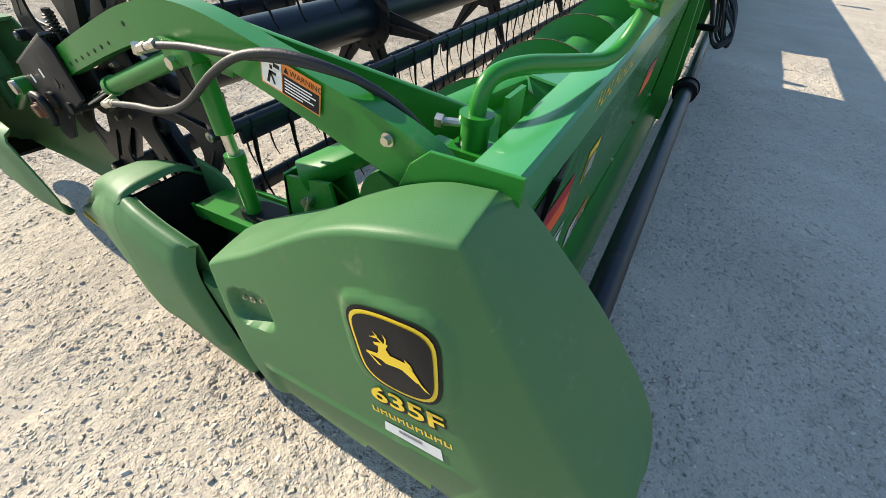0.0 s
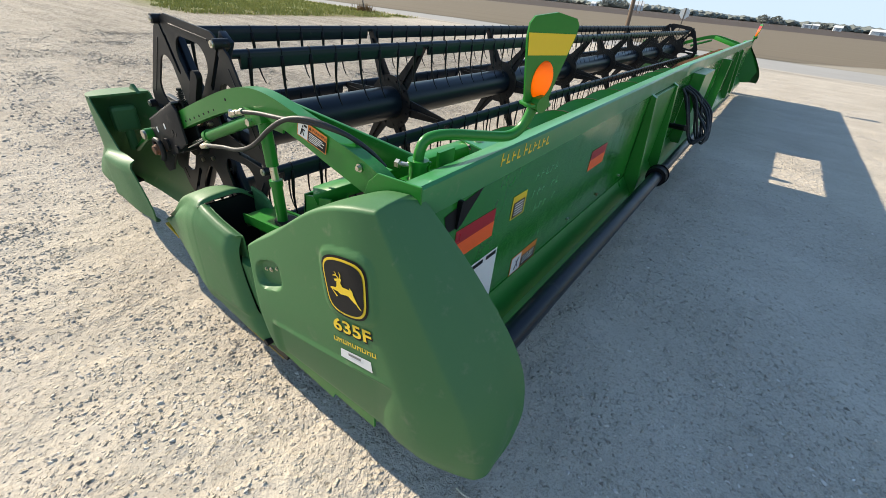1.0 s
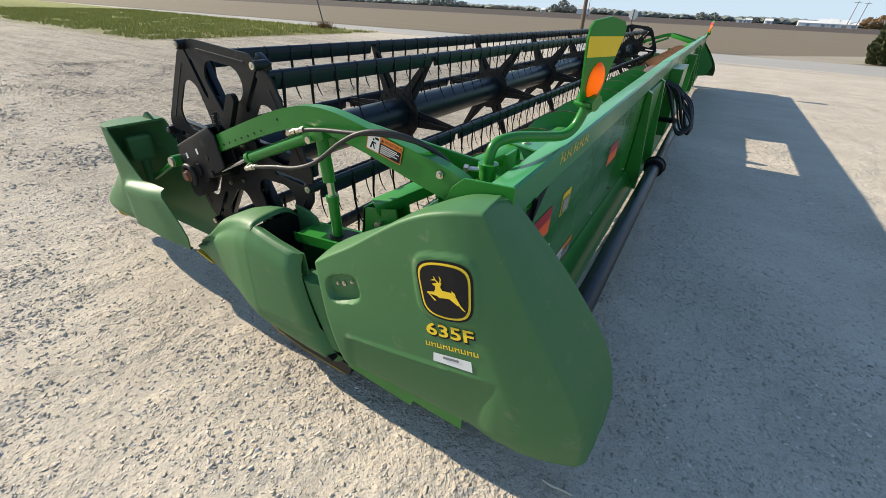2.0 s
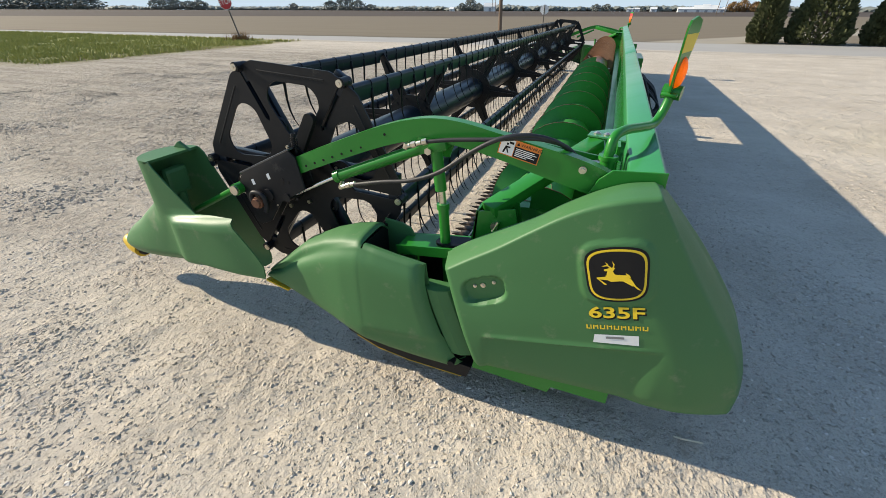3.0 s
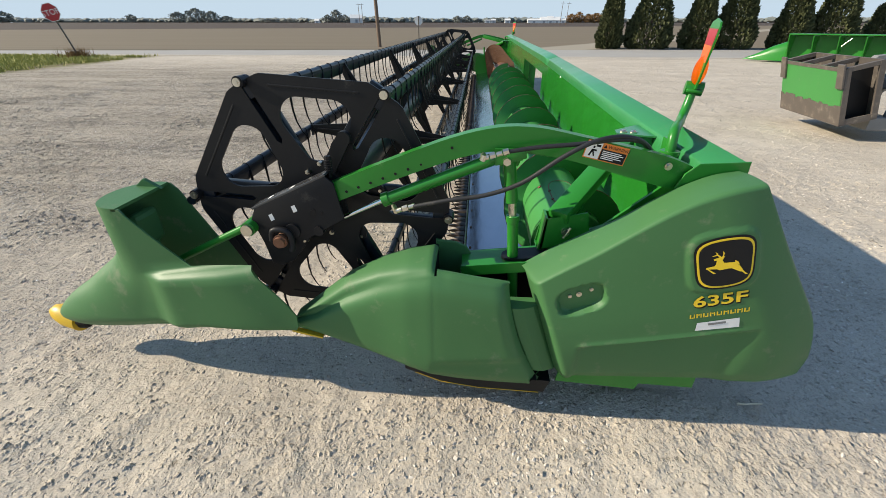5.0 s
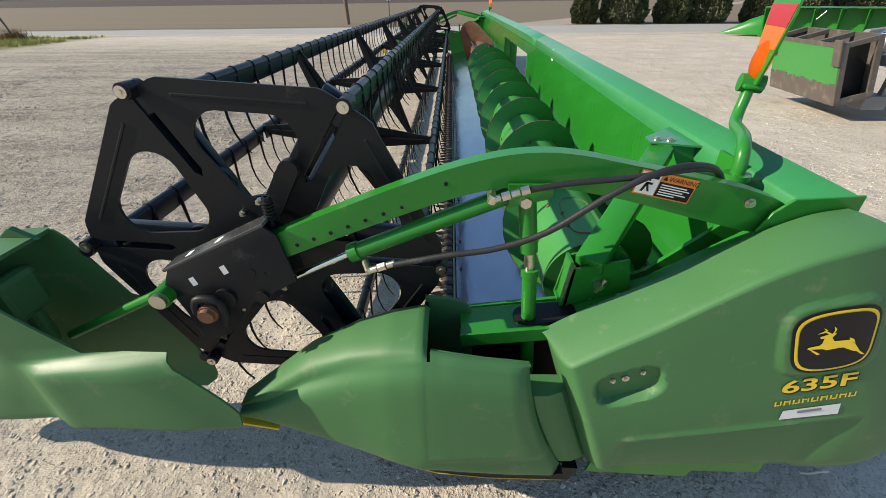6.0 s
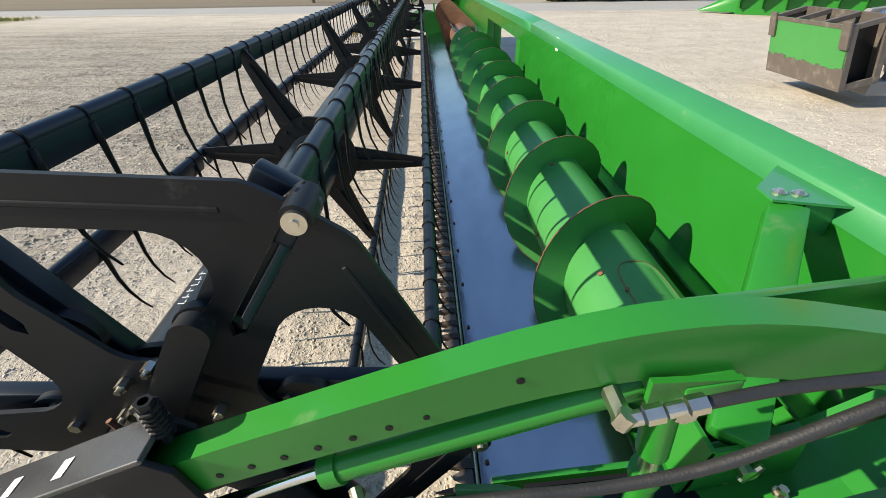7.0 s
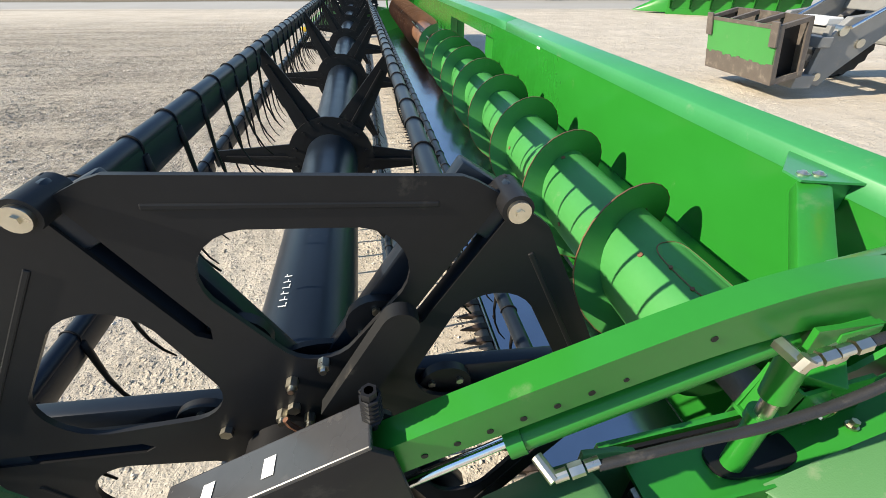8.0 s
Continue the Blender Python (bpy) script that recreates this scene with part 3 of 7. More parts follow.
def build_conifer(height, wide, seed, lean=0.0):
    """A dense columnar evergreen: tapered trunk with short limbs and a crown of many small sprays."""
    rng = random.Random(seed)
    tree = thing("conifer", (0, 0, 0), "dense dark green columnar evergreen at the roadside", "tree", "evergreens along the road")
    bm = fresh()
    rod(bm, (0, 0, -0.05), (lean * height * 0.8, 0, height * 0.8), 0.09, 0.02, 8)
    for k in range(26):
        z = height * (0.06 + 0.7 * k / 26)
        a, r = k * 2.4, wide * 0.33 * (1 - z / height)
        rod(bm, (lean * z, 0, z), (lean * z + math.cos(a) * r, math.sin(a) * r, z + r * 0.7), 0.018, 0.006, 5)
    part("trunk", bm, M_WOOD, tree)
    bm = fresh()
    lobes = [(rng.uniform(0, 6.28), rng.uniform(0.05, 0.9), rng.uniform(0.75, 1.15)) for _ in range(26)]
    for _ in range(8500):
        t = rng.random() ** 1.15
        a = rng.uniform(0, 6.28)
        profile = (min(1, 0.80 + t * 2.0) if t < 0.1 else 1) * (1 - max(0, t - 0.1) / 0.9) ** 0.72
        lump = 1 + 0.22 * noise.noise((math.cos(a) * 2.2, math.sin(a) * 2.2, t * 7 + seed)) + 0.10 * noise.noise((math.cos(a) * 6, math.sin(a) * 6, t * 20 + seed))
        for la, lt, ls in lobes:
            d = abs((a - la + 3.14) % 6.28 - 3.14) + abs(t - lt) * 6
            if d < 0.5:
                lump *= 1 + (ls - 1) * (1 - d / 0.5)
        r = wide / 2 * profile * lump * (0.55 + 0.45 * rng.random() ** 0.35)
        z = 0.02 + t * (height - 0.1)
        p = Vector((lean * z + math.cos(a) * r, math.sin(a) * r, z))
        out = Vector((math.cos(a), math.sin(a), 0.9 + rng.uniform(-0.5, 0.8))).normalized()
        side = out.cross(Vector((rng.uniform(-1, 1), rng.uniform(-1, 1), rng.uniform(-1, 1)))).normalized()
        s = rng.uniform(0.06, 0.15)
        bm.faces.new([bm.verts.new(p - side * s * 0.32), bm.verts.new(p + out * s * 0.5 - side * s * 0.5), bm.verts.new(p + out * s * 1.3),
                      bm.verts.new(p + out * s * 0.5 + side * s * 0.5), bm.verts.new(p + side * s * 0.32)])
    part("crown", bm, M_LEAF, tree)
    return tree


for n_, (cx, cy, ch, cw, cs, cl) in enumerate([(6.9, 26.0, 3.7, 1.45, 3, 0.02), (9.2, 26.2, 4.0, 2.6, 4, 0.0), (11.8, 26.0, 3.9, 1.8, 5, 0.01),
                                               (13.9, 26.3, 4.1, 2.3, 6, 0.0), (16.9, 26.2, 4.0, 1.9, 7, 0.0), (19.2, 26.4, 4.2, 2.5, 8, 0.0), (22.5, 26.6, 4.0, 2.6, 9, 0.0)]):
    build_conifer(ch, cw, cs, cl).location = (cx, cy, 0)


def build_far_woods():
    """Wooded skyline and hedgerow clumps far beyond the fields."""
    rng = random.Random(11)
    bm = fresh()
    for i in range(520):
        x = -4300 + 7400 * i / 519
        y = 2000 + 260 * noise.noise((x * 0.001, 0, 0))
        h = 17 + 7 * noise.noise((x * 0.0035, 5, 0)) + 2 * noise.noise((x * 0.02, 1, 0))
        for k in range(5):
            px, r = x + rng.uniform(-9, 9), rng.uniform(14, 24)
            bmesh.ops.create_icosphere(bm, subdivisions=1, radius=1, matrix=Matrix.Translation((px, y + rng.uniform(-15, 15), h * rng.uniform(0.2, 0.7)))
                                       @ Matrix.Diagonal((r, r, max(5, h * 0.45 * rng.uniform(0.7, 1.2)), 1)))
    tagged(part("far_woods", bm, M_LEAF_HAZED, None), "hazy wooded skyline beyond the fields", "woods", kind="stuff")


build_far_woods()


def build_broadleaf(height, wide, seed, mat, label):
    rng = random.Random(seed)
    t = thing("broadleaf_tree", (0, 0, 0), label, "tree", "far field trees")
    bm = fresh()
    rod(bm, (0, 0, 0), (0, 0, height * 0.6), height * 0.03, height * 0.012, 7)
    for k in range(7):
        a = k * 0.9
        rod(bm, (0, 0, height * (0.25 + 0.05 * k)), (math.cos(a) * wide * 0.3, math.sin(a) * wide * 0.3, height * (0.5 + 0.05 * k)), height * 0.012, height * 0.004, 5)
    part("trunk", bm, M_WOOD, t)
    bm = fresh()
    for k in range(420):
        a, u = rng.uniform(0, 6.28), rng.random()
        z = height * (0.12 + 0.88 * u)
        r = wide / 2 * math.sqrt(max(0.05, 1 - (2 * u - 0.9) ** 2)) * rng.uniform(0.4, 1.05) * (1 + 0.3 * noise.noise((math.cos(a) * 2, math.sin(a) * 2, u * 4 + seed)))
        s = wide * rng.uniform(0.03, 0.075)
        c = Vector((math.cos(a) * r, math.sin(a) * r, z))
        vs = [bm.verts.new(c + Vector((rng.uniform(-1, 1), rng.uniform(-1, 1), rng.uniform(-1, 1))) * s) for _ in range(5)]
        for q in ((0, 1, 2), (0, 2, 3), (0, 3, 4), (1, 2, 3), (1, 3, 4)):
            bm.faces.new([vs[i] for i in q])
    part("crown", bm, mat, t)
    return t


FAR_TREES = [(-1815, 900, 34, 120), (-1720, 910, 30, 110), (-1620, 900, 33, 120), (-1530, 905, 30, 110), (-1430, 900, 28, 100),
             (-1150, 900, 25, 44), (-1112, 905, 29, 40), (-1075, 900, 22, 40), (-1040, 905, 20, 42), (-1000, 900, 21, 46),
             (-610, 900, 19, 34), (-575, 905, 25, 40), (-540, 900, 20, 32), (-512, 905, 12, 30), (-470, 1000, 8, 40), (-420, 1000, 7, 40),
             (-300, 900, 14, 20), (-284, 905, 22, 24), (-266, 900, 14, 18), (-44, 900, 12, 18), (-26, 905, 12, 20), (36, 960, 9, 20), (240, 900, 11, 30)]
proto = build_broadleaf(16, 26, 2, M_LEAF_HAZED, "hazy bare-branched tree standing beyond the far field")
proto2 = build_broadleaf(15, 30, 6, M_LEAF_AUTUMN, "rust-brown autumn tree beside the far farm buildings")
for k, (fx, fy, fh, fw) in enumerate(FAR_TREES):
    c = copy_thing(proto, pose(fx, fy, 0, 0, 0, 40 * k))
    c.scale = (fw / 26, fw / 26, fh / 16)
for fx, fy, fh, fw in ((168, 880, 14, 20), (183, 885, 17, 20), (199, 880, 14, 20)):
    c = copy_thing(proto2, pose(fx, fy, 0, 0, 0, fx))
    c.scale = (fw / 30, fw / 30, fh / 15)
proto.location, proto2.location = (-790, 1000, 0), (214, 885, 0)


def build_barn(at, length, depth, eave, ridge, label, turn=0):
    b = thing("barn", pose(*at, 0, 0, turn), label, "building", "far farm buildings")
    bm = fresh()
    box(bm, (-length / 2, -depth / 2, 0), (length / 2, depth / 2, eave))
    for s in (-1, 1):
        x = s * length / 2
        vs = [bm.verts.new((x, -depth / 2, eave)), bm.verts.new((x, depth / 2, eave)), bm.verts.new((x, 0, ridge))]
        bm.faces.new(vs)
    part("wall", bm, M_CONCRETE_PAINT, b)
    bm = fresh()
    for s in (-1, 1):
        sl = [(-length / 2 - 0.4, s * (depth / 2 + 0.5), eave - 0.2), (length / 2 + 0.4, s * (depth / 2 + 0.5), eave - 0.2), (length / 2 + 0.4, 0, ridge + 0.1), (-length / 2 - 0.4, 0, ridge + 0.1)]
        vs = [bm.verts.new(p) for p in sl]
        f = bm.faces.new(vs)
        ex = bmesh.ops.extrude_face_region(bm, geom=[f])
        bmesh.ops.translate(bm, verts=[v for v in ex["geom"] if isinstance(v, bmesh.types.BMVert)], vec=(0, 0, 0.3))
    part("roof", bm, M_CONCRETE_PAINT, b)
    bm = fresh()
    box(bm, (-2.2, -depth / 2 - 0.05, 0), (2.2, -depth / 2 + 0.02, eave * 0.75))
    part("door", bm, M_ROOF, b)
    return b


build_barn((-240, 890, 0), 24, 14, 8, 14, "white gabled barn at the edge of the far field", 14)
build_barn((-322, 900, 0), 9, 8, 4, 7, "small white farm house among far trees", 0)
for bx, bl, br in ((14, 11, 5), (25, 8, 6), (51, 10, 7), (100, 24, 7), (118, 12, 10), (130, 11, 11), (142, 12, 10), (153, 10, 7)):
    build_barn((bx, 880, 0), bl, 12, 4.5, br, "low white farm shed on the far skyline", 0)


def build_stop_sign():
    s = thing("stop_sign", pose(-18.2, 17.2, 0, 0, -13, 14), "red octagonal stop sign on a leaning steel post", "sign")
    bm = fresh()
    box(bm, (-0.03, -0.02, -0.3), (0.03, 0.02, 1.88), bevel=0.006)
    part("post", bm, M_IRON, s)
    oct_ = [(0.36 * math.cos(radians(22.5 + 45 * k)), 1.76 + 0.36 * math.sin(radians(22.5 + 45 * k))) for k in range(8)]
    bm = fresh()
    slab(bm, oct_, -0.034, -0.028)
    part("panel", bm, M_DECAL_W, s, "white-bordered sign panel")
    bm = fresh()
    slab(bm, [(x * 0.94, 1.76 + (z - 1.76) * 0.94) for x, z in oct_], -0.039, -0.0345)
    part("face", bm, M_SIGNRED, s, "red sign face")
    v, f = letters("STOP", 0.30)
    me = bpy.data.meshes.new("lettering")
    me.from_pydata([(p.x, -0.043, 1.66 + p.y) for p in v], [], f)
    part("lettering", me, M_DECAL_W, s, "white lettering reading STOP")


build_stop_sign()


def build_back_sign():
    s = thing("road_sign", (-4.95, 31.6, 0), "pale round road sign seen from behind on its post", "sign")
    bm = fresh()
    box(bm, (-0.03, -0.02, -0.2), (0.03, 0.02, 1.75), bevel=0.006)
    part("post", bm, M_IRON, s)
    bm = fresh()
    slab(bm, [(0.30 * math.cos(radians(22.5 + 45 * k)), 1.45 + 0.31 * math.sin(radians(22.5 + 45 * k))) for k in range(8)], 0.022, 0.03)
    part("panel", bm, M_DECAL_W, s)


build_back_sign()


def build_pole(at, height, r, lean):
    p = thing("utility_pole", at, "weathered brown wooden utility pole beside the road", "pole", "roadside poles")
    bm = fresh()
    rod(bm, (0, 0, -0.5), (lean, 0, height), r, r * 0.65, 12)
    part("pole", bm, M_WOOD, p)
    bm = fresh()
    bar(bm, (lean - 1.1, 0.14, height - 0.6), (lean + 1.1, 0.14, height - 0.6), 0.1, 0.12)
    part("crossarm", bm, M_WOOD, p)
    return p


build_pole((-6.75, 26.6, 0), 9.0, 0.12, -0.3)
build_pole((38.5, 230, 0), 10, 0.14, 0.4)
build_pole((42.0, 234, 0), 10, 0.14, 0.5)
build_pole((-62, 240, 0), 10, 0.16, -0.2)
build_pole((-64.5, 243, 0), 10, 0.16, -0.2)


# ---- machines standing behind the header ----
def build_weight_box():
    """Open steel box carried on the loader: green front with a bare scraped foot, ribs and hook plates."""
    w, d, h = 1.354, 0.40, 0.707
    t = thing("weight_box", pose(4.038, 4.424, 0.183, 0, -16, -5), "open green steel weight box with a bare scraped lower edge", "box")
    bm = fresh()
    box(bm, (0, 0, 0.22), (0.012, w, h), bevel=0.003)
    part("front_panel", bm, M_AUGER, t, "bright green painted front")
    bm = fresh()
    box(bm, (-0.003, 0, 0), (0.012, w, 0.218), bevel=0.003)
    for k in range(22):
        y = w * (k + 0.5) / 22
        box(bm, (-0.0045, y - w / 44, 0.19), (0.010, y + w / 44, 0.215 + 0.05 * random.random()))
    part("scraped_edge", bm, M_IRON, t, "bare scraped steel lower edge")
    bm = fresh()
    box(bm, (-0.006, 0.01, h - 0.045), (-0.0005, w - 0.01, h + 0.003), bevel=0.002)
    part("rim", bm, M_IRON, t, "bare steel top rim")
    bm = fresh()
    box(bm, (0.012, 0, 0), (d, w, 0.02))
    part("bottom", bm, M_IRON, t)
    bm = fresh()
    box(bm, (d - 0.02, 0, 0.02), (d, w, h))
    part("rear_panel", bm, M_IRON, t)
    bm = fresh()
    box(bm, (0.012, w - 0.012, 0.02), (d - 0.02, w, h))
    part("far_side", bm, M_IRON, t)
    # black sheet added in place of the shade inside the open box
    bm = fresh()
    box(bm, (0.014, 0.16, 0.02), (d - 0.022, 0.172, h - 0.06))
    part("partition", bm, M_BLACK, t)
    for y in (0.02, w * 0.33, w * 0.66, w - 0.03):
        bm = fresh()
        box(bm, (0.012, y - 0.02, h - 0.05), (d - 0.02, y + 0.03, h + 0.005), bevel=0.004)
        part("rib", bm, M_IRON, t)
    bm = fresh()
    bar(bm, (0.012, 0.012, 0.04), (d, 0.012, 0.04), 0.02, 0.07)
    bar(bm, (d - 0.03, 0.012, 0.02), (d - 0.03, 0.012, h), 0.06, 0.03, up=(0, 1, 0))
    bar(bm, (0.03, 0.012, 0.02), (0.03, 0.012, h), 0.06, 0.03, up=(0, 1, 0))
    part("side_frame", bm, M_IRON, t)
    for y in (-0.01, w - 0.11):
        bm = fresh()
        box(bm, (-0.03, y, h - 0.24), (-0.004, y + 0.12, h + 0.05), bevel=0.006)
        part("hook_plate", bm, M_IRON, t)


build_weight_box()


def build_loader():
    """Front of a grey loader: carriage, two stout arms with pivots, cylinders and a front wheel."""
    t = thing("loader", pose(4.58, 4.36, 0, 0, 0, -5), "grey loader with worn arms and pivots carrying the box", "loader")
    for z0, z1 in ((0.14, 0.30), (0.62, 0.74)):
        bm = fresh()
        box(bm, (-0.20 if z0 < 0.3 else -0.10, 0.05, z0), (0.07, 1.35, z1), bevel=0.01)
        part("carriage_rail", bm, M_GREY, t)
    for y in (0.1, 0.42, 0.9, 1.24):
        bm = fresh()
        box(bm, (0.0, y, 0.14), (0.06, y + 0.07, 0.86), bevel=0.008)
        part("carriage_post", bm, M_GREY, t)
    for y in (0.16, 1.12):
        bm = fresh()
        slab(bm, [(0.05, 0.18), (0.28, 0.14), (0.42, 0.34), (0.80, 0.70), (1.7, 1.40), (1.7, 1.62), (0.62, 0.98), (0.30, 0.95), (0.12, 0.74)], y, y + 0.10, bevel=0.012)
        part("arm", bm, M_GREY, t)
        for px, pz, r in ((0.17, 0.26, 0.05), (0.24, 0.80, 0.06), (0.55, 0.66, 0.055)):
            bm = fresh()
            rod(bm, (px, y - 0.03, pz), (px, y + 0.13, pz), r, segs=16)
            part("pivot_pin", bm, M_ZINC, t)
        bm = fresh()
        rod(bm, (0.27, y - 0.06, 0.84), (0.75, y - 0.06, 1.14), 0.022, segs=12)
        part("cylinder_rod", bm, M_CHROME, t)
        bm = fresh()
        rod(bm, (0.75, y - 0.06, 1.14), (1.6, y - 0.06, 1.67), 0.045, segs=14)
        part("cylinder", bm, M_GREY, t)
    bm = fresh()
    box(bm, (0.30, 0.30, 0.72), (0.52, 1.10, 0.80), bevel=0.015)
    part("cross_tube", bm, M_GREY, t)
    bm = fresh()
    box(bm, (1.05, 0.28, 0.98), (1.2, 1.12, 1.18), bevel=0.015)
    part("cross_tube", bm, M_GREY, t)
    bm = fresh()
    box(bm, (0.26, 0.46, 0.82), (0.50, 0.92, 0.92), bevel=0.02)
    part("white_cover", bm, M_DECAL_W, t, "dirty white cover")
    for y in (-0.22, 1.30):
        wheel = part("wheel", rod(fresh(), (1.62, y, 0.50), (1.62, y + 0.30, 0.50), 0.20, segs=24), M_YELLOW, t, "yellow wheel hub")
        bm = fresh()
        rings = []
        for k in range(36):
            a = 2 * math.pi * k / 36
            rr = 0.52 if k % 2 else 0.48
            rings.append([bm.verts.new((1.62 + r * math.cos(a), y + o, 0.50 + r * math.sin(a))) for r, o in ((0.24, 0.0), (rr - 0.04, -0.02), (rr, 0.05), (rr, 0.25), (rr - 0.04, 0.32), (0.24, 0.30))])
        rings.append(rings[0])
        for a_, b_ in zip(rings, rings[1:]):
            for k in range(6):
                bm.faces.new((a_[k], a_[(k + 1) % 6], b_[(k + 1) % 6], b_[k]))
        part("tyre", bm, M_RUBBER, wheel, "worn black lugged tyre")
    bm = fresh()
    box(bm, (1.55, 0.15, 0.55), (3.6, 1.25, 1.55), bevel=0.05)
    box(bm, (2.1, 0.20, 1.50), (3.5, 1.20, 2.1), bevel=0.06)
    part("chassis", bm, M_GREY, t)


build_loader()


def build_far_header():
    """Another green platform parked across the yard, its divider noses pointing over the gravel."""
    t = thing("parked_header", pose(10.35, 17.60, 0, 0, 0, -38), "green harvesting platform parked on the gravel", "header")
    for y in (0.0, 0.75, 1.5, 2.25):
        bm = fresh()
        rings = []
        for x, zt, half in ((-0.35, 0.06, 0.02), (0.1, 0.28, 0.13), (0.55, 0.55, 0.22), (1.0, 0.74, 0.26), (1.7, 0.80, 0.26)):
            rings.append([bm.verts.new((x, y + half * math.cos(a), 0.06 + (zt - 0.06) * max(0, math.sin(a)) ** 0.7)) for a in (math.pi * k / 10 for k in range(11))])
        for a_, b_ in zip(rings, rings[1:]):
            for k in range(10):
                bm.faces.new((a_[k], a_[k + 1], b_[k + 1], b_[k]))
        part("divider", bm, M_PAINT, t, smooth=35)
    bm = fresh()
    box(bm, (1.0, -0.86, 0.96), (5.6, -0.10, 1.00), bevel=0.01)
    part("rear_beam", bm, M_PAINT, t)
    for x in (1.0, 1.7, 2.4, 3.1, 3.8, 4.5, 5.2):
        bm = fresh()
        loft(bm, [[bm.verts.new((x + o + 0.25 * (y + 0.82), y, z)) for y, z in ((-0.82, 0.90), (-0.82, 0.955), (-0.285, 0.955), (-0.285, 0.21), (-0.45, 0.21))] for o in (0.0, 0.03)])
        part("bay_wall", bm, M_PAINT, t)
    bm = fresh()
    box(bm, (1.0, -0.28, 0.18), (5.6, -0.24, 0.938), bevel=0.01)
    box(bm, (1.0, -0.3, 0.0), (5.6, 0.10, 0.20), bevel=0.01)
    part("rear_sheet", bm, M_PAINT, t, "green rear sheet")
    # black block stands for the dark, shaded gaps between the dividers
    bm = fresh()
    box(bm, (1.0, -0.23, 0.2), (1.9, 2.4, 0.7), bevel=0.04)
    part("gear_case", bm, M_BLACK, t)
    bm = fresh()
    rod(bm, (2.55, -0.84, 0.62), (2.75, -0.84, 0.88), 0.014)
    part("hose_end", bm, M_ZINC, t)
    bm = fresh()
    rod(bm, (1.95, 0.4, 0.42), (5.5, 0.4, 0.42), 0.2, segs=18)
    part("auger_tube", bm, M_PAINT, t)


build_far_header()


# ---- the grain header ----
header = thing("grain_header", (0, 0, 0), "long green combine grain platform with black pickup reel, resting on gravel", "header")

# rear beam, back sheet and frame
SEAM = 3.47
BEAM = [(0.132, 0.890), (0.132, 0.950), (0.138, 0.957), (0.222, 0.984), (0.230, 0.977), (0.230, 0.890)]
for y0, y1 in ((-0.008, SEAM - 0.003), (SEAM + 0.003, LENGTH + 0.008)):
    bm = fresh()
    slab(bm, BEAM, y0, y1, bevel=0.002)
    part("top_beam", bm, M_PAINT_SKYLIT, header, "green box beam with the sky's reflection in its colour", smooth=40)
OPEN0, OPEN1, OPEN_LO, OPEN_HI = 3.85, 5.98, 0.40, 0.775
for y0, y1, z0, z1 in ((0.06, OPEN0, 0.24, 0.945), (OPEN1, LENGTH - 0.06, 0.24, 0.945), (OPEN0, OPEN1, OPEN_HI, 0.945), (OPEN0, OPEN1, 0.24, OPEN_LO)):
    bm = fresh()
    box(bm, (0.1345, y0, z0), (0.227, y1, z1))
    part("back_sheet", bm, M_SHEET, header)
# near post widened into an added baffle that trims the sun patch on the ground
for y, wide in ((OPEN0 - 0.01, 0.62), (OPEN1 + 0.004, 0.046)):
    bm = fresh()
    box(bm, (0.229, y, 0.26), (0.33, y + wide, 0.888), bevel=0.004)
    part("opening_post", bm, M_PAINT, header)
for y in (2.32, 2.98, 7.75, 8.5):
    bm = fresh()
    slab(bm, [(0.229, 0.20), (0.33, 0.20), (0.33, 0.30), (0.265, 0.88), (0.229, 0.899)], y, y + 0.05, bevel=0.003)
    part("rear_post", bm, M_PAINT, header)
bm = fresh()
box(bm, (0.229, 2.37, 0.27), (0.25, 2.98, 0.88), bevel=0.004)
part("rear_cover", bm, M_PAINT, header)
bm = fresh()
sheet(bm, [(0.230, 0.37), (0.25, 0.34), (0.30, 0.27), (0.31, 0.22)], 0.05, LENGTH - 0.05, 0.008)
part("lower_flange", bm, M_PAINT, header, smooth=20)
for k in range(24):
    bm = fresh()
    y = 0.35 + 0.45 * k
    rod(bm, (0.22, y, 0.425), (0.235, y, 0.425), 0.009, segs=6)
    part("flange_bolt", bm, M_ZINC if k % 3 else M_RUST, header)

# rear drive shaft tube with collar
bm = fresh()
tube(bm, [(0.40, 0.10, 0.325), (0.40, 1.4, 0.335), (0.40, 2.66, 0.345)], 0.046, 20, 2)
part("shaft_tube", bm, M_BAT, header, "black tubular driveshaft shield", smooth=40)
bm = fresh()
rod(bm, (0.40, 2.58, 0.345), (0.40, 2.66, 0.346), 0.072, segs=22)
rod(bm, (0.40, 2.66, 0.346), (0.40, 2.71, 0.346), 0.080, 0.065, segs=22)
part("shaft_collar", bm, M_TINE, header, "black plastic collar", smooth=40)
bm = fresh()
rod(bm, (0.40, 2.70, 0.346), (0.40, 4.45, 0.36), 0.034, segs=16)
part("shaft_inner", bm, M_BAT, header, smooth=40)

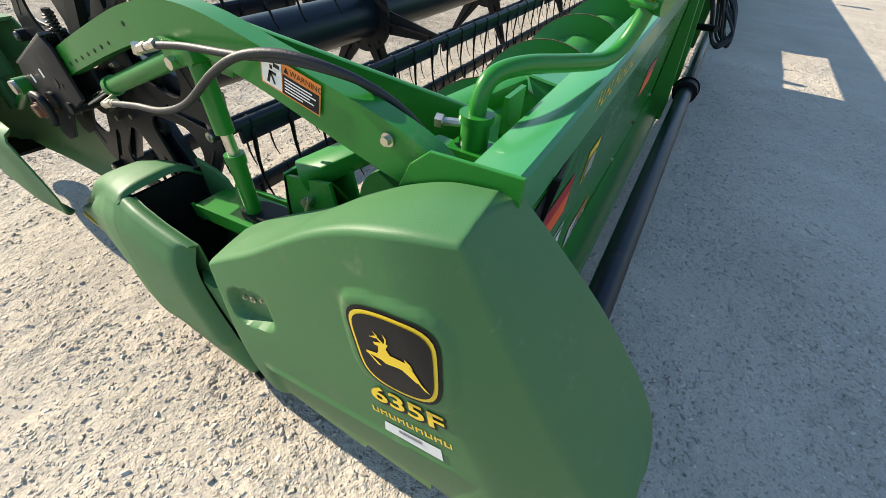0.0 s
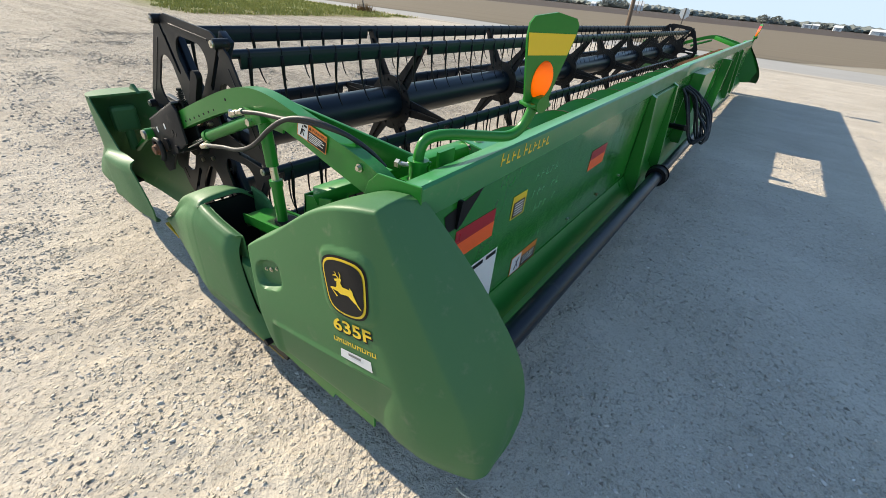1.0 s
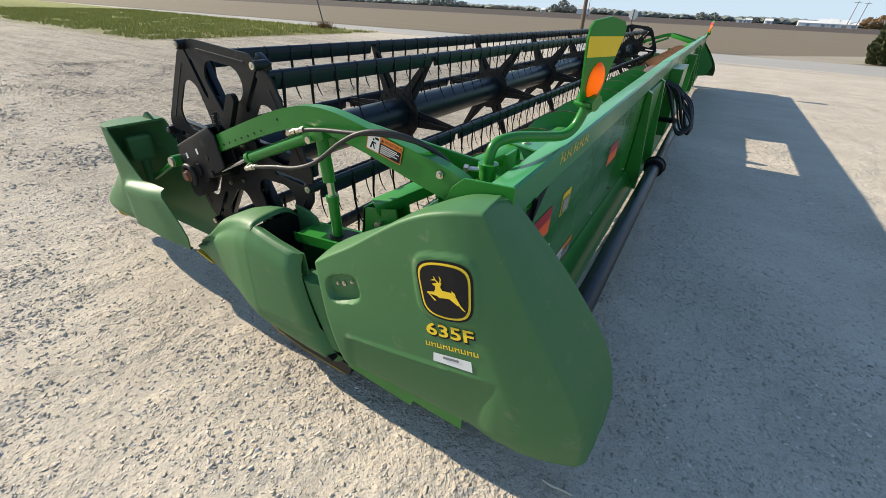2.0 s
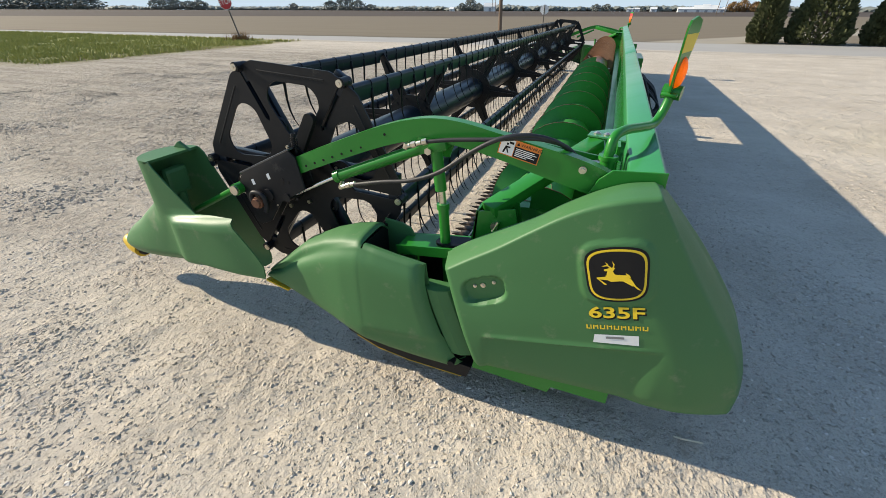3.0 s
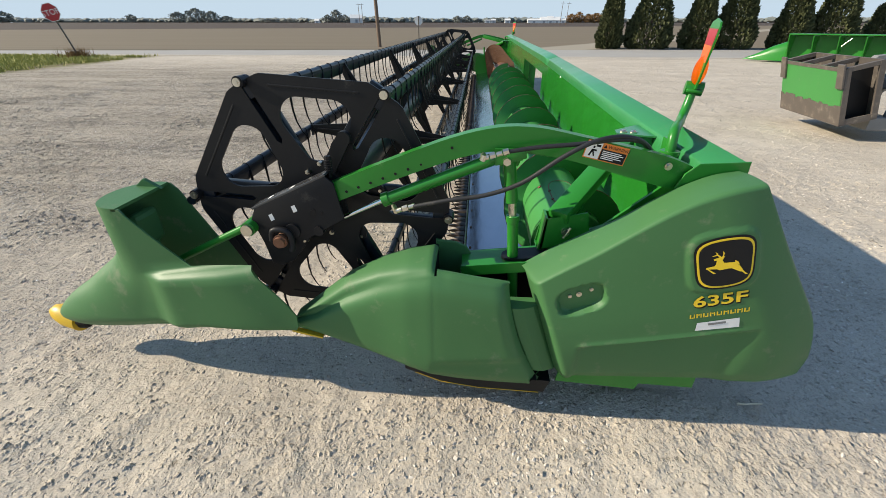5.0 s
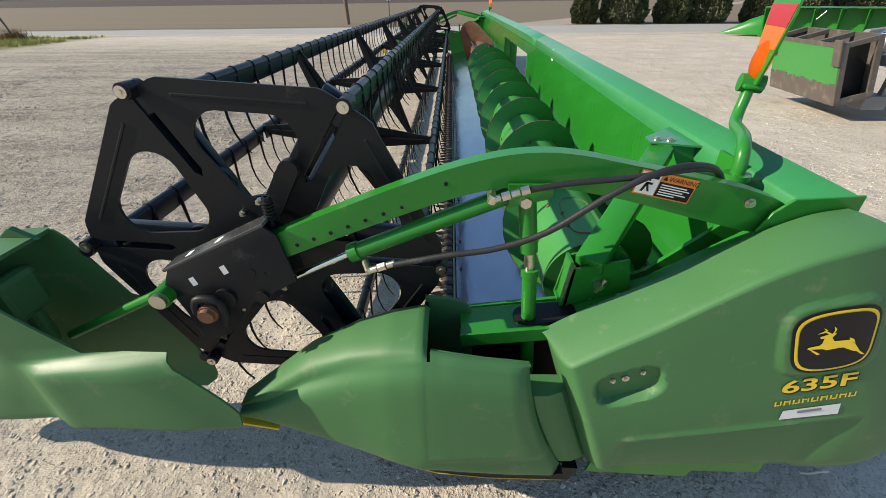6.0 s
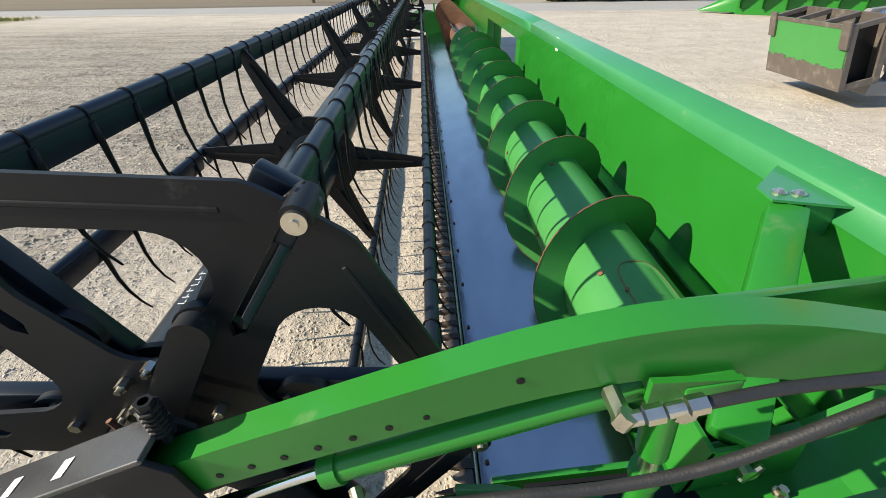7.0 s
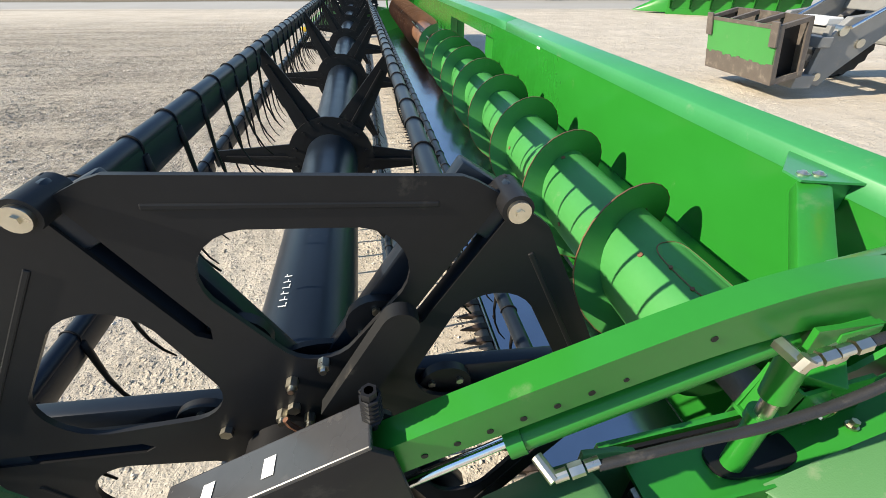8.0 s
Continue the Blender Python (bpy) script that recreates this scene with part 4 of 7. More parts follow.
# coiled hoses hung behind the opening
hose_rng = random.Random(4)
for k in range(8):
    y0, dx = 3.46 + 0.042 * k, hose_rng.uniform(-0.06, 0.05)
    bm = fresh()
    tube(bm, [(0.24, y0, 0.86), (0.33 + dx, y0 - 0.02, 0.80), (0.40 + dx, y0 + hose_rng.uniform(-0.1, 0.1), 0.66), (0.46 + dx, y0 + hose_rng.uniform(-0.12, 0.06), 0.50),
              (0.52 + dx, y0 - 0.12, 0.47), (0.54, y0 - 0.02 + hose_rng.uniform(-0.05, 0.05), 0.56), (0.44 + dx, y0 + 0.06, 0.70), (0.33, y0 + 0.09, 0.80), (0.24, y0 + 0.12, 0.84)], 0.0095, 8)
    part("hydraulic_hose", bm, M_RUBBER, header, "black rubber hose hung in a loop", smooth=60)
bm = fresh()
rod(bm, (0.25, 3.22, 0.60), (0.42, 3.08, 0.63), 0.022, segs=10)
part("hose_coupler", bm, M_TINE, header)

# floor: polished pan, then the green trough round the auger
AUG_X, AUG_Z, AUG_R, TUBE_R = -0.192, 0.520, 0.248, 0.153
bm = fresh()
pan = [(-0.640, 0.098), (-0.632, 0.112), (-0.60, 0.118), (-0.50, 0.135), (-0.40, 0.160), (-0.30, 0.195), (-0.20, 0.228)]
sheet(bm, pan, 0.13, LENGTH - 0.13, 0.006, 1)
part("floor_pan", bm, M_STEEL, header, "polished blue-grey steel pan", smooth=30)
bm = fresh()
trough = [(-0.196, 0.229)] + [(AUG_X + 0.285 * math.sin(a), AUG_Z - 0.287 * math.cos(a)) for a in np.linspace(0.10, 1.25, 10)] + [(0.137, 0.47)]
sheet(bm, trough, 0.13, LENGTH - 0.13, 0.006, 1)
part("trough", bm, M_PAINT, header, "green trough below the auger", smooth=30)
bm = fresh()
box(bm, (0.070, 0.16, 0.492), (0.137, LENGTH - 0.16, 0.506), bevel=0.004)
box(bm, (0.095, 0.16, 0.47), (0.137, LENGTH - 0.16, 0.492), bevel=0.004)
part("stripper_rail", bm, M_PAINT, header, "dark green stripper rail")
for k in range(34):
    bm = fresh()
    y = 0.385 + 0.288 * k
    rod(bm, (-0.609, y, 0.115), (-0.609, y, 0.124), 0.007, segs=6)
    part("pan_bolt", bm, M_RUST, header)
bm = fresh()
rod(bm, (-0.643, 0.13, 0.108), (-0.643, LENGTH - 0.13, 0.108), 0.006, segs=8)
part("pan_edge", bm, M_ZINC, header)

# cutter bar with guards and knife
cutter = part("cutter_bar", box(fresh(), (-0.690, 0.12, 0.078), (-0.646, LENGTH - 0.12, 0.098), bevel=0.003), M_GUARD, header, "rusty flexible cutter bar")
bm = fresh()
rings = []
for x, w, h in ((-0.645, 0.015, 0.012), (-0.675, 0.015, 0.016), (-0.705, 0.010, 0.014), (-0.74, 0.0055, 0.009), (-0.768, 0.0015, 0.003)):
    rings.append([bm.verts.new((x, s * w, 0.098 + t * h)) for s, t in ((-1, -0.6), (1, -0.6), (1, 1), (-1, 1))])
loft(bm, rings)
bmesh.ops.recalc_face_normals(bm, faces=bm.faces)
guard_mesh = bpy.data.meshes.new("guard")
bm.to_mesh(guard_mesh)
bm.free()
guard_mesh.materials.append(M_GUARD)
bm = fresh()
vs = [bm.verts.new((x, y, z)) for z in (0.104, 0.107) for x, y in ((-0.655, -0.036), (-0.655, 0.036), (-0.715, 0.006), (-0.715, -0.006))]
loft(bm, [vs[:4], vs[4:]])
section_mesh = bpy.data.meshes.new("knife_section")
bm.to_mesh(section_mesh)
bm.free()
section_mesh.materials.append(M_IRON)
for k in range(139):
    y = 0.16 + 0.0762 * k
    part("guard", guard_mesh, None, cutter).location.y = y
    part("knife_section", section_mesh, None, cutter).location.y = y + 0.0381

# end frames
frame_outline = [(-0.66, 0.09), (-0.68, 0.30), (-0.66, 0.56), (-0.35, 0.60), (-0.12, 0.70), (0.10, 0.90), (0.137, 0.90), (0.137, 0.24), (-0.1, 0.10)]
bm = fresh()
slab(bm, frame_outline, 0.112, 0.124)
ob = part("end_sheet", bm, M_PAINT, header)
mirrored(ob, header)
bm = fresh()
sheet(bm, [(-0.635, 0.580), (-0.36, 0.612), (-0.13, 0.70), (0.14, 0.885)], -0.028, 0.085, 0.012)
for p, q in (((-0.635, 0.580), (-0.36, 0.612)), ((-0.36, 0.612), (-0.13, 0.70))):
    bar(bm, (p[0], -0.031, p[1] - 0.012), (q[0], -0.031, q[1] - 0.012), 0.006, 0.040)
ob = part("end_rail", bm, M_PAINT, header, "green end rail with slots")
mirrored(ob, header)
bm = fresh()
ring = [(-0.405 + 0.085 * math.copysign(abs(math.cos(t)) ** 0.6, math.cos(t)), 0.030 + 0.040 * math.copysign(abs(math.sin(t)) ** 0.8, math.sin(t))) for t in (2 * math.pi * k / 32 for k in range(32))]
lo = [bm.verts.new((x, y, 0.604 + 0.116 * (x + 0.435))) for x, y in ring]
hi = [bm.verts.new((x, y, 0.6135 + 0.116 * (x + 0.435))) for x, y in ring]
loft(bm, [lo, hi])
part("rail_slot", bm, M_DECAL_B, header, "dark slot round the lift cylinder")
for px, py, pz in ((-0.28, 0.06, 0.645), (-0.22, 0.02, 0.67)):
    bm = fresh()
    rod(bm, (px, py, pz), (px, py, pz + 0.018), 0.0075, segs=6)
    rod(bm, (px, py, pz), (px, py, pz + 0.005), 0.011, segs=14)
    part("rail_bolt", bm, M_ZINC, header)
# bearing housing box between the end rail and the leaning strut
bm = fresh()
for y in (0.05, 0.12):
    slab(bm, [(-0.36, 0.62), (-0.34, 0.745), (-0.20, 0.775), (-0.18, 0.68)], y, y + 0.008)
slab(bm, [(-0.352, 0.62), (-0.342, 0.75), (-0.334, 0.75), (-0.344, 0.62)], 0.05, 0.128)
box(bm, (-0.36, 0.05, 0.615), (-0.17, 0.13, 0.625), pose(0, 0, 0))
ob = part("bearing_housing", bm, M_PAINT, header)
mirrored(ob, header)
bm = fresh()
rod(bm, (-0.27, 0.035, 0.70), (-0.27, 0.075, 0.70), 0.014, segs=10)
rod(bm, (-0.275, 0.04, 0.68), (-0.255, 0.04, 0.72), 0.006, segs=8)
part("hydraulic_fitting", bm, M_ZINC, header)
bm = fresh()
bar(bm, (-0.30, 0.063, 0.750), (0.028, 0.487, 0.922), 0.076, 0.045, bevel=0.006)
ob = part("leaning_strut", bm, M_PAINT, header, smooth=40)
mirrored(ob, header)
bm = fresh()
vs = [(-0.014, 0.487), (-0.004, 0.552), (0.131, 0.668), (0.131, 0.444)]
a_ = [bm.verts.new((x, y, 0.944)) for x, y in vs]
b_ = [bm.verts.new((x, y, 0.950)) for x, y in vs]
loft(bm, [a_, b_])
slab(bm, [(0.085, 0.88), (0.13, 0.86), (0.13, 0.943), (0.05, 0.943)], 0.470, 0.476)
ob = part("beam_bracket", bm, M_PAINT_SKYLIT, header)
mirrored(ob, header)
for bx, by in ((0.022, 0.518), (0.060, 0.508)):
    bm = fresh()
    rod(bm, (bx, by, 0.950), (bx, by, 0.954), 0.015, segs=16)
    rod(bm, (bx, by, 0.954), (bx, by, 0.960), 0.013, 0.006, segs=16)
    part("bracket_bolt", bm, M_ZINC, header)
bm = fresh()
slab(bm, [(0.03, 0.90), (0.05, 0.945), (0.085, 0.978), (0.232, 0.987), (0.234, 0.895), (0.20, 0.86), (0.05, 0.86)], -0.016, -0.009, bevel=0.002)
ob = part("beam_end_plate", bm, M_PAINT, header)
mirrored(ob, header)


# auger: drum, flighting and retracting fingers
def helix(bm, y0, y1, pitch, start, hand, r0, r1, thick=0.005, per=28):
    n = max(2, int(abs(y1 - y0) / pitch * per))
    rows = []
    for i in range(n + 1):
        f = i / n
        y = y0 + (y1 - y0) * f
        a = start - hand * 2 * math.pi * (y - y0) / pitch
        c, s = math.cos(a), math.sin(a)
        rows.append([bm.verts.new((AUG_X + r * c, y + o, AUG_Z + r * s)) for r, o in ((r0, -thick / 2), (r1, -thick / 2), (r1, thick / 2), (r0, thick / 2))])
    return loft(bm, rows)


MID0, MID1 = 4.85, 6.75
PITCH_A = 0.5387
START_A = radians(61.3) + 2 * math.pi * (0.878 - 0.30) / PITCH_A
auger = part("auger", rod(fresh(), (AUG_X, 0.30, AUG_Z), (AUG_X, MID0, AUG_Z), TUBE_R, segs=40), M_AUGER, header, "green auger drum", smooth=40)
bm = fresh()
rod(bm, (AUG_X, MID0, AUG_Z), (AUG_X, MID1, AUG_Z), TUBE_R + 0.004, segs=40)
part("drum_centre", bm, M_WORN, auger, "rust-brown worn drum centre", smooth=40)
bm = fresh()
rod(bm, (AUG_X, MID1, AUG_Z), (AUG_X, LENGTH - 0.30, AUG_Z), TUBE_R, segs=40)
part("drum_far_half", bm, M_WORN, auger, "worn brown far half of the drum", smooth=40)
bm = fresh()
rod(bm, (AUG_X, 0.13, AUG_Z), (AUG_X, 0.30, AUG_Z), 0.05, segs=20)
part("stub_shaft", bm, M_IRON, auger, smooth=40)
bm = fresh()
rod(bm, (AUG_X, 0.125, AUG_Z), (AUG_X, 0.16, AUG_Z), 0.12, segs=24)
part("bearing_plate", bm, M_PAINT, auger, smooth=40)
bm = fresh()
helix(bm, 0.30, MID0 + 0.3, PITCH_A, START_A, 1, TUBE_R - 0.003, AUG_R)
part("flighting", bm, M_AUGER, auger, "green spiral flighting with worn edges", smooth=50)
bm = fresh()
helix(bm, 0.30, MID0 + 0.3, PITCH_A, START_A, 1, AUG_R, AUG_R + 0.003, 0.006)
part("worn_edge", bm, M_WORN, auger, "bare worn flighting edge", smooth=50)
bm = fresh()
helix(bm, MID1 - 0.35, LENGTH - 0.34, 0.33, 0.6, -1, TUBE_R - 0.003, AUG_R)
part("flighting", bm, M_WORN, auger, "rust-brown far flighting", smooth=50)
for k in range(26):
    bm = fresh()
    y = 0.62 + 0.14 * k
    a = 2.2 + 2.1 * (k % 3) + 0.35 * k
    p0 = Vector((AUG_X + TUBE_R * math.cos(a), y, AUG_Z + TUBE_R * math.sin(a)))
    p1 = Vector((AUG_X + (TUBE_R + 0.004) * math.cos(a), y, AUG_Z + (TUBE_R + 0.004) * math.sin(a)))
    rod(bm, p0, p1, 0.009, segs=10)
    part("finger_hole", bm, M_RUST, auger)
for k in range(14):
    bm = fresh()
    y = MID0 + 0.1 + 0.17 * k
    a = 2.4 + 1.9 * (k % 3)
    rod(bm, (AUG_X + TUBE_R * math.cos(a), y, AUG_Z + TUBE_R * math.sin(a)), (AUG_X + 0.212 * math.cos(a), y, AUG_Z + 0.212 * math.sin(a)), 0.008, segs=8)
    part("finger", bm, M_ZINC, auger)
bm = fresh()
ring = []
for k in range(36):
    t = 2 * math.pi * k / 36
    u = 0.135 * math.copysign(abs(math.cos(t)) ** 0.5, math.cos(t))
    a = radians(89 + 23 * math.copysign(abs(math.sin(t)) ** 0.6, math.sin(t)))
    ring.append((a, 0.498 + u))
loft(bm, [[bm.verts.new((AUG_X + r * math.cos(a), y, AUG_Z + r * math.sin(a))) for a, y in ring] for r in (TUBE_R - 0.002, TUBE_R + 0.0025)])
part("access_cover", bm, M_AUGER, auger, "rounded access cover", smooth=30)
bm = fresh()
tube(bm, [(AUG_X + (TUBE_R + 0.0015) * math.cos(a), y, AUG_Z + (TUBE_R + 0.0015) * math.sin(a)) for a, y in ring + ring[:1]], 0.0022, 5, 0)
part("cover_rim", bm, M_WORN, auger, "worn bare rim of the access cover", smooth=50)
for y in (0.43, 0.525):
    bm = fresh()
    rod(bm, (AUG_X + TUBE_R * math.cos(radians(112)), y, AUG_Z + TUBE_R * math.sin(radians(112))), (AUG_X + (TUBE_R + 0.006) * math.cos(radians(112)), y, AUG_Z + (TUBE_R + 0.006) * math.sin(radians(112))), 0.006, segs=8)
    part("cover_bolt", bm, M_RUST, auger, "rusty bolt")


# the frame stands a little out of level: it rises towards its middle, then runs on nearly level
def rise(y):
    return 0.0175 * max(0.0, min(y, 3.9)) + 0.004 * max(0.0, y - 3.9)


for ob in [*header.children, *auger.children]:
    if ob.name.split(".")[0] in ("top_beam", "back_sheet", "opening_post", "rear_post", "rear_cover", "stripper_rail", "trough", "auger",
                                 "drum_centre", "drum_far_half", "flighting", "worn_edge", "finger_hole", "finger", "access_cover", "cover_rim", "cover_bolt"):
        bm = fresh()
        bm.from_mesh(ob.data)
        bmesh.ops.bisect_plane(bm, geom=[*bm.verts, *bm.edges, *bm.faces], plane_co=(0, 3.9, 0), plane_no=(0, 1, 0))
        for v in bm.verts:
            v.co.z += rise(v.co.y)
        bm.to_mesh(ob.data)
        bm.free()

# ---- reel ----
REEL_X, REEL_Z, REEL_R = -1.246, 0.697, 0.482
REEL0, REEL1 = 0.138, 10.45
BATS = [radians(-4 + 60 * k) for k in range(6)]
reel = part("reel", rod(fresh(), (REEL_X, REEL0 + 0.03, REEL_Z), (REEL_X, REEL1, REEL_Z), 0.108, segs=36), M_BAT, header, "black pickup reel with blue-black centre tube", smooth=40)


def bat_at(a):
    return REEL_X + REEL_R * math.cos(a), REEL_Z + REEL_R * math.sin(a)


def ray_out(poly, o, ang):
    d, best = (math.cos(ang), math.sin(ang)), 1e9
    for (x1, z1), (x2, z2) in zip(poly, poly[1:] + poly[:1]):
        ex, ez = x2 - x1, z2 - z1
        den = d[0] * ez - d[1] * ex
        if abs(den) < 1e-12:
            continue
        t = ((x1 - o[0]) * ez - (z1 - o[1]) * ex) / den
        s = ((x1 - o[0]) * d[1] - (z1 - o[1]) * d[0]) / den
        if t > 0 and -1e-9 <= s <= 1 + 1e-9:
            best = min(best, t)
    return best


END_X, END_Z, END_R = -1.183, 0.738, 0.4925     # the end plates stand eccentric to the tube and tilt the tines by cranks


def boss_at(a):
    return END_X + END_R * math.cos(a), END_Z + END_R * math.sin(a)


def plate_mesh():
    """Six-sided end plate: six pressed panels with rounded openings, parted by open slots along the spokes."""
    bm = fresh()
    half = 0.004
    for k in range(6):
        mid = BATS[k] + radians(30)
        ca, sa = math.cos(mid), math.sin(mid)
        def turn(p):
            return (END_X + p[0] * ca - p[1] * sa, END_Z + p[0] * sa + p[1] * ca)
        t30 = math.tan(radians(30))
        top = 0.458
        gap = 0.0115 / math.cos(radians(30))
        side = [(0.03, 0.03 * t30), (0.225, 0.225 * t30), (0.245, 0.245 * t30 - gap), (0.415, 0.415 * t30 - gap), (top - 0.026, 0.237), (top - 0.006, 0.200), (top, 0.183)]
        wedge = [(x, -z) for x, z in side] + side[::-1]
        hole = []
        for (cx, cz, r, a0, a1) in ((0.232, 0.0, 0.060, 120, 240), (0.325, -0.058, 0.068, 240, 355), (0.325, 0.058, 0.068, 5, 120)):
            for i in range(9):
                a = radians(a0 + (a1 - a0) * i / 8)
                hole.append((cx + r * math.cos(a), cz + r * math.sin(a)))
        o = (0.30, 0.0)
        angs = sorted([math.atan2(z - o[1], x - o[0]) for x, z in wedge] + [math.atan2(z - o[1], x - o[0]) for x, z in hole])
        loops = []
        for y in (-half, half):
            outer, inner = [], []
            for a in angs:
                ro, ri = ray_out(wedge, o, a), ray_out(hole, o, a)
                pts = [turn((o[0] + r * math.cos(a), o[1] + r * math.sin(a))) for r in (ro, ri)]
                outer.append(bm.verts.new((pts[0][0], y, pts[0][1])))
                inner.append(bm.verts.new((pts[1][0], y, pts[1][1])))
            loops.append((outer, inner))
        n = len(angs)
        for i in range(n):
            j = (i + 1) % n
            for outer, inner in loops:
                bm.faces.new((outer[i], outer[j], inner[j], inner[i]))
            (o0, i0), (o1, i1) = loops
            bm.faces.new((o0[i], o0[j], o1[j], o1[i]))
            bm.faces.new((i0[i], i0[j], i1[j], i1[i]))
    bmesh.ops.remove_doubles(bm, verts=bm.verts, dist=1e-5)
    return bm


def reel_end(y, out):
    """End plate at y; out is -1 at the near end, +1 at the far end."""
    pl = plate_mesh()
    bmesh.ops.translate(pl, verts=pl.verts, vec=(0, y, 0))
    part("end_plate", pl, M_BLACK, reel, "black pressed-steel reel end plate", smooth=30)
    for k, a in enumerate(BATS):
        bx, bz = boss_at(a)
        ca, sa = math.cos(a), math.sin(a)
        # folded lips of the two panels on both sides of the slot
        for s in (-1, 1):
            bm = fresh()
            ends = [Vector((END_X + r * ca - s * 0.0135 * sa, y - out * 0.016, END_Z + r * sa + s * 0.0135 * ca)) for r in (0.20, 0.462)]
            bar(bm, ends[0], ends[1], 0.0045, 0.030, up=(0, 1, 0), bevel=0.0015)
            part("slot_lip", bm, M_BAT, reel, smooth=40)
        # clevis strap that carries the bat's bush
        bm = fresh()
        bar(bm, Vector((END_X + 0.43 * ca, y - out * 0.010, END_Z + 0.43 * sa)), Vector((bx + 0.016 * ca, y - out * 0.010, bz + 0.016 * sa)), 0.034, 0.020, up=(0, 1, 0), bevel=0.006)
        part("clevis", bm, M_BAT, reel, smooth=40)
        b = BATS[(k + 1) % 6]
        cx, cz = boss_at(b)
        p, q = Vector((bx, y + out * 0.004, bz)), Vector((cx, y + out * 0.004, cz))
        c = Vector((END_X, y + out * 0.004, END_Z))
        lift = ((p + q) / 2 - c).normalized() * -0.004
        bm = fresh()
        bar(bm, p.lerp(q, 0.18) + lift, p.lerp(q, 0.82) + lift, 0.008, 0.004, up=(0, 1, 0), bevel=0.002)
        part("edge_rib", bm, M_BLACK, reel)
        bm = fresh()
        rod(bm, (bx, y - out * 0.03, bz), (bx, y + out * 0.030, bz), 0.0195, segs=18)
        part("bat_boss", bm, M_BLACK, reel, smooth=40)
        bm = fresh()
        rod(bm, (bx, y + out * 0.030, bz), (bx, y + out * 0.036, bz), 0.0140, segs=24)
        rod(bm, (bx, y + out * 0.036, bz), (bx, y + out * 0.039, bz), 0.0055, segs=6)
        part("bat_washer", bm, M_ZINC, reel, "steel washer and bolt")
    bm = fresh()
    rod(bm, (REEL_X, y, REEL_Z), (REEL_X, y + out * 0.05, REEL_Z), 0.075, segs=24)
    rod(bm, (REEL_X, y + out * 0.05, REEL_Z), (REEL_X, y + out * 0.16, REEL_Z), 0.028, segs=16)
    part("hub", bm, M_BLACK, reel, smooth=40)
    for k in range(6):
        a = BATS[k] + 0.4
        bm = fresh()
        rod(bm, (REEL_X + 0.115 * math.cos(a), y + out * 0.003, REEL_Z + 0.115 * math.sin(a)), (REEL_X + 0.115 * math.cos(a), y + out * 0.014, REEL_Z + 0.115 * math.sin(a)), 0.010, segs=6)
        part("hub_bolt", bm, M_ZINC, reel)


reel_end(REEL0, -1)
reel_end(REEL1, 1)

# eccentric cam that keeps the tines upright, inside the near end plate
bm = fresh()
EX, EZ = -1.175, 0.775
rod(bm, (EX, REEL0 + 0.035, EZ), (EX, REEL0 + 0.046, EZ), 0.125, segs=32)
rod(bm, (EX, REEL0 + 0.020, EZ), (EX, REEL0 + 0.060, EZ), 0.085, segs=32)
part("cam_disc", bm, M_BLACK, reel, smooth=40)
for a in BATS:
    ca, sa = math.cos(a), math.sin(a)
    p, q = [Vector((EX + r * ca - 0.020 * sa, REEL0 + 0.045, EZ + r * sa + 0.020 * ca)) for r in (0.09, 0.46)]
    bm = fresh()
    bar(bm, p, q, 0.066, 0.030, up=(0, 1, 0), bevel=0.005)
    part("cam_arm", bm, M_BAT, reel, smooth=40)
    bm = fresh()
    c = p.lerp(q, 0.28) + Vector((0, -0.030, 0))
    rod(bm, c, c + Vector((0, 0.016, 0)), 0.046, segs=24)
    part("cam_roller", bm, M_BLACK, reel, smooth=40)
    for k in range(3):
        t = a + 0.6 + 2.094 * k
        bm = fresh()
        e = c + Vector((0.028 * math.cos(t), -0.006, 0.028 * math.sin(t)))
        rod(bm, e, e + Vector((0, 0.007, 0)), 0.0065, segs=6)
        part("roller_bolt", bm, M_ZINC, reel)
# adjusting lever with a rounded end on the hub, and its rusty edge strap
bm = fresh()
tip, root = Vector((-1.053, 1.008)), Vector((-1.150, 0.845))
way = (tip - root).normalized()
side = Vector((-way.y, way.x))
outline = [root + side * 0.026, root - side * 0.026]
outline += [tip + (side * -math.cos(t) + way * math.sin(t)) * 0.024 for t in (math.pi * k / 10 for k in range(11))]
slab(bm, [(p.x, p.y) for p in outline], REEL0 - 0.060, REEL0 - 0.036)
part("cam_lever", bm, M_LEVER, reel, "dusty grey adjusting lever", smooth=40)
bm = fresh()
tube(bm, [(-1.150 + 0.075 * math.cos(t), REEL0 - 0.050, 0.850 + 0.060 * math.sin(t)) for t in (radians(185 + 14 * k) for k in range(12))], 0.0045, 6, 0)
part("rusty_strap", bm, M_RUST, reel, "thin rusty strap bent round the hub", smooth=50)
for bx, bz in ((-1.215, 0.872), (-1.243, 0.800), (-1.205, 0.782), (-1.10, 0.80), (-1.165, 0.905)):
    bm = fresh()
    rod(bm, (bx, REEL0 - 0.020, bz), (bx, REEL0 - 0.004, bz), 0.009, segs=6)
    rod(bm, (bx, REEL0 - 0.027, bz), (bx, REEL0 - 0.020, bz), 0.005, segs=10)
    part("cam_bolt", bm, M_ZINC, reel, "zinc-plated bolt")

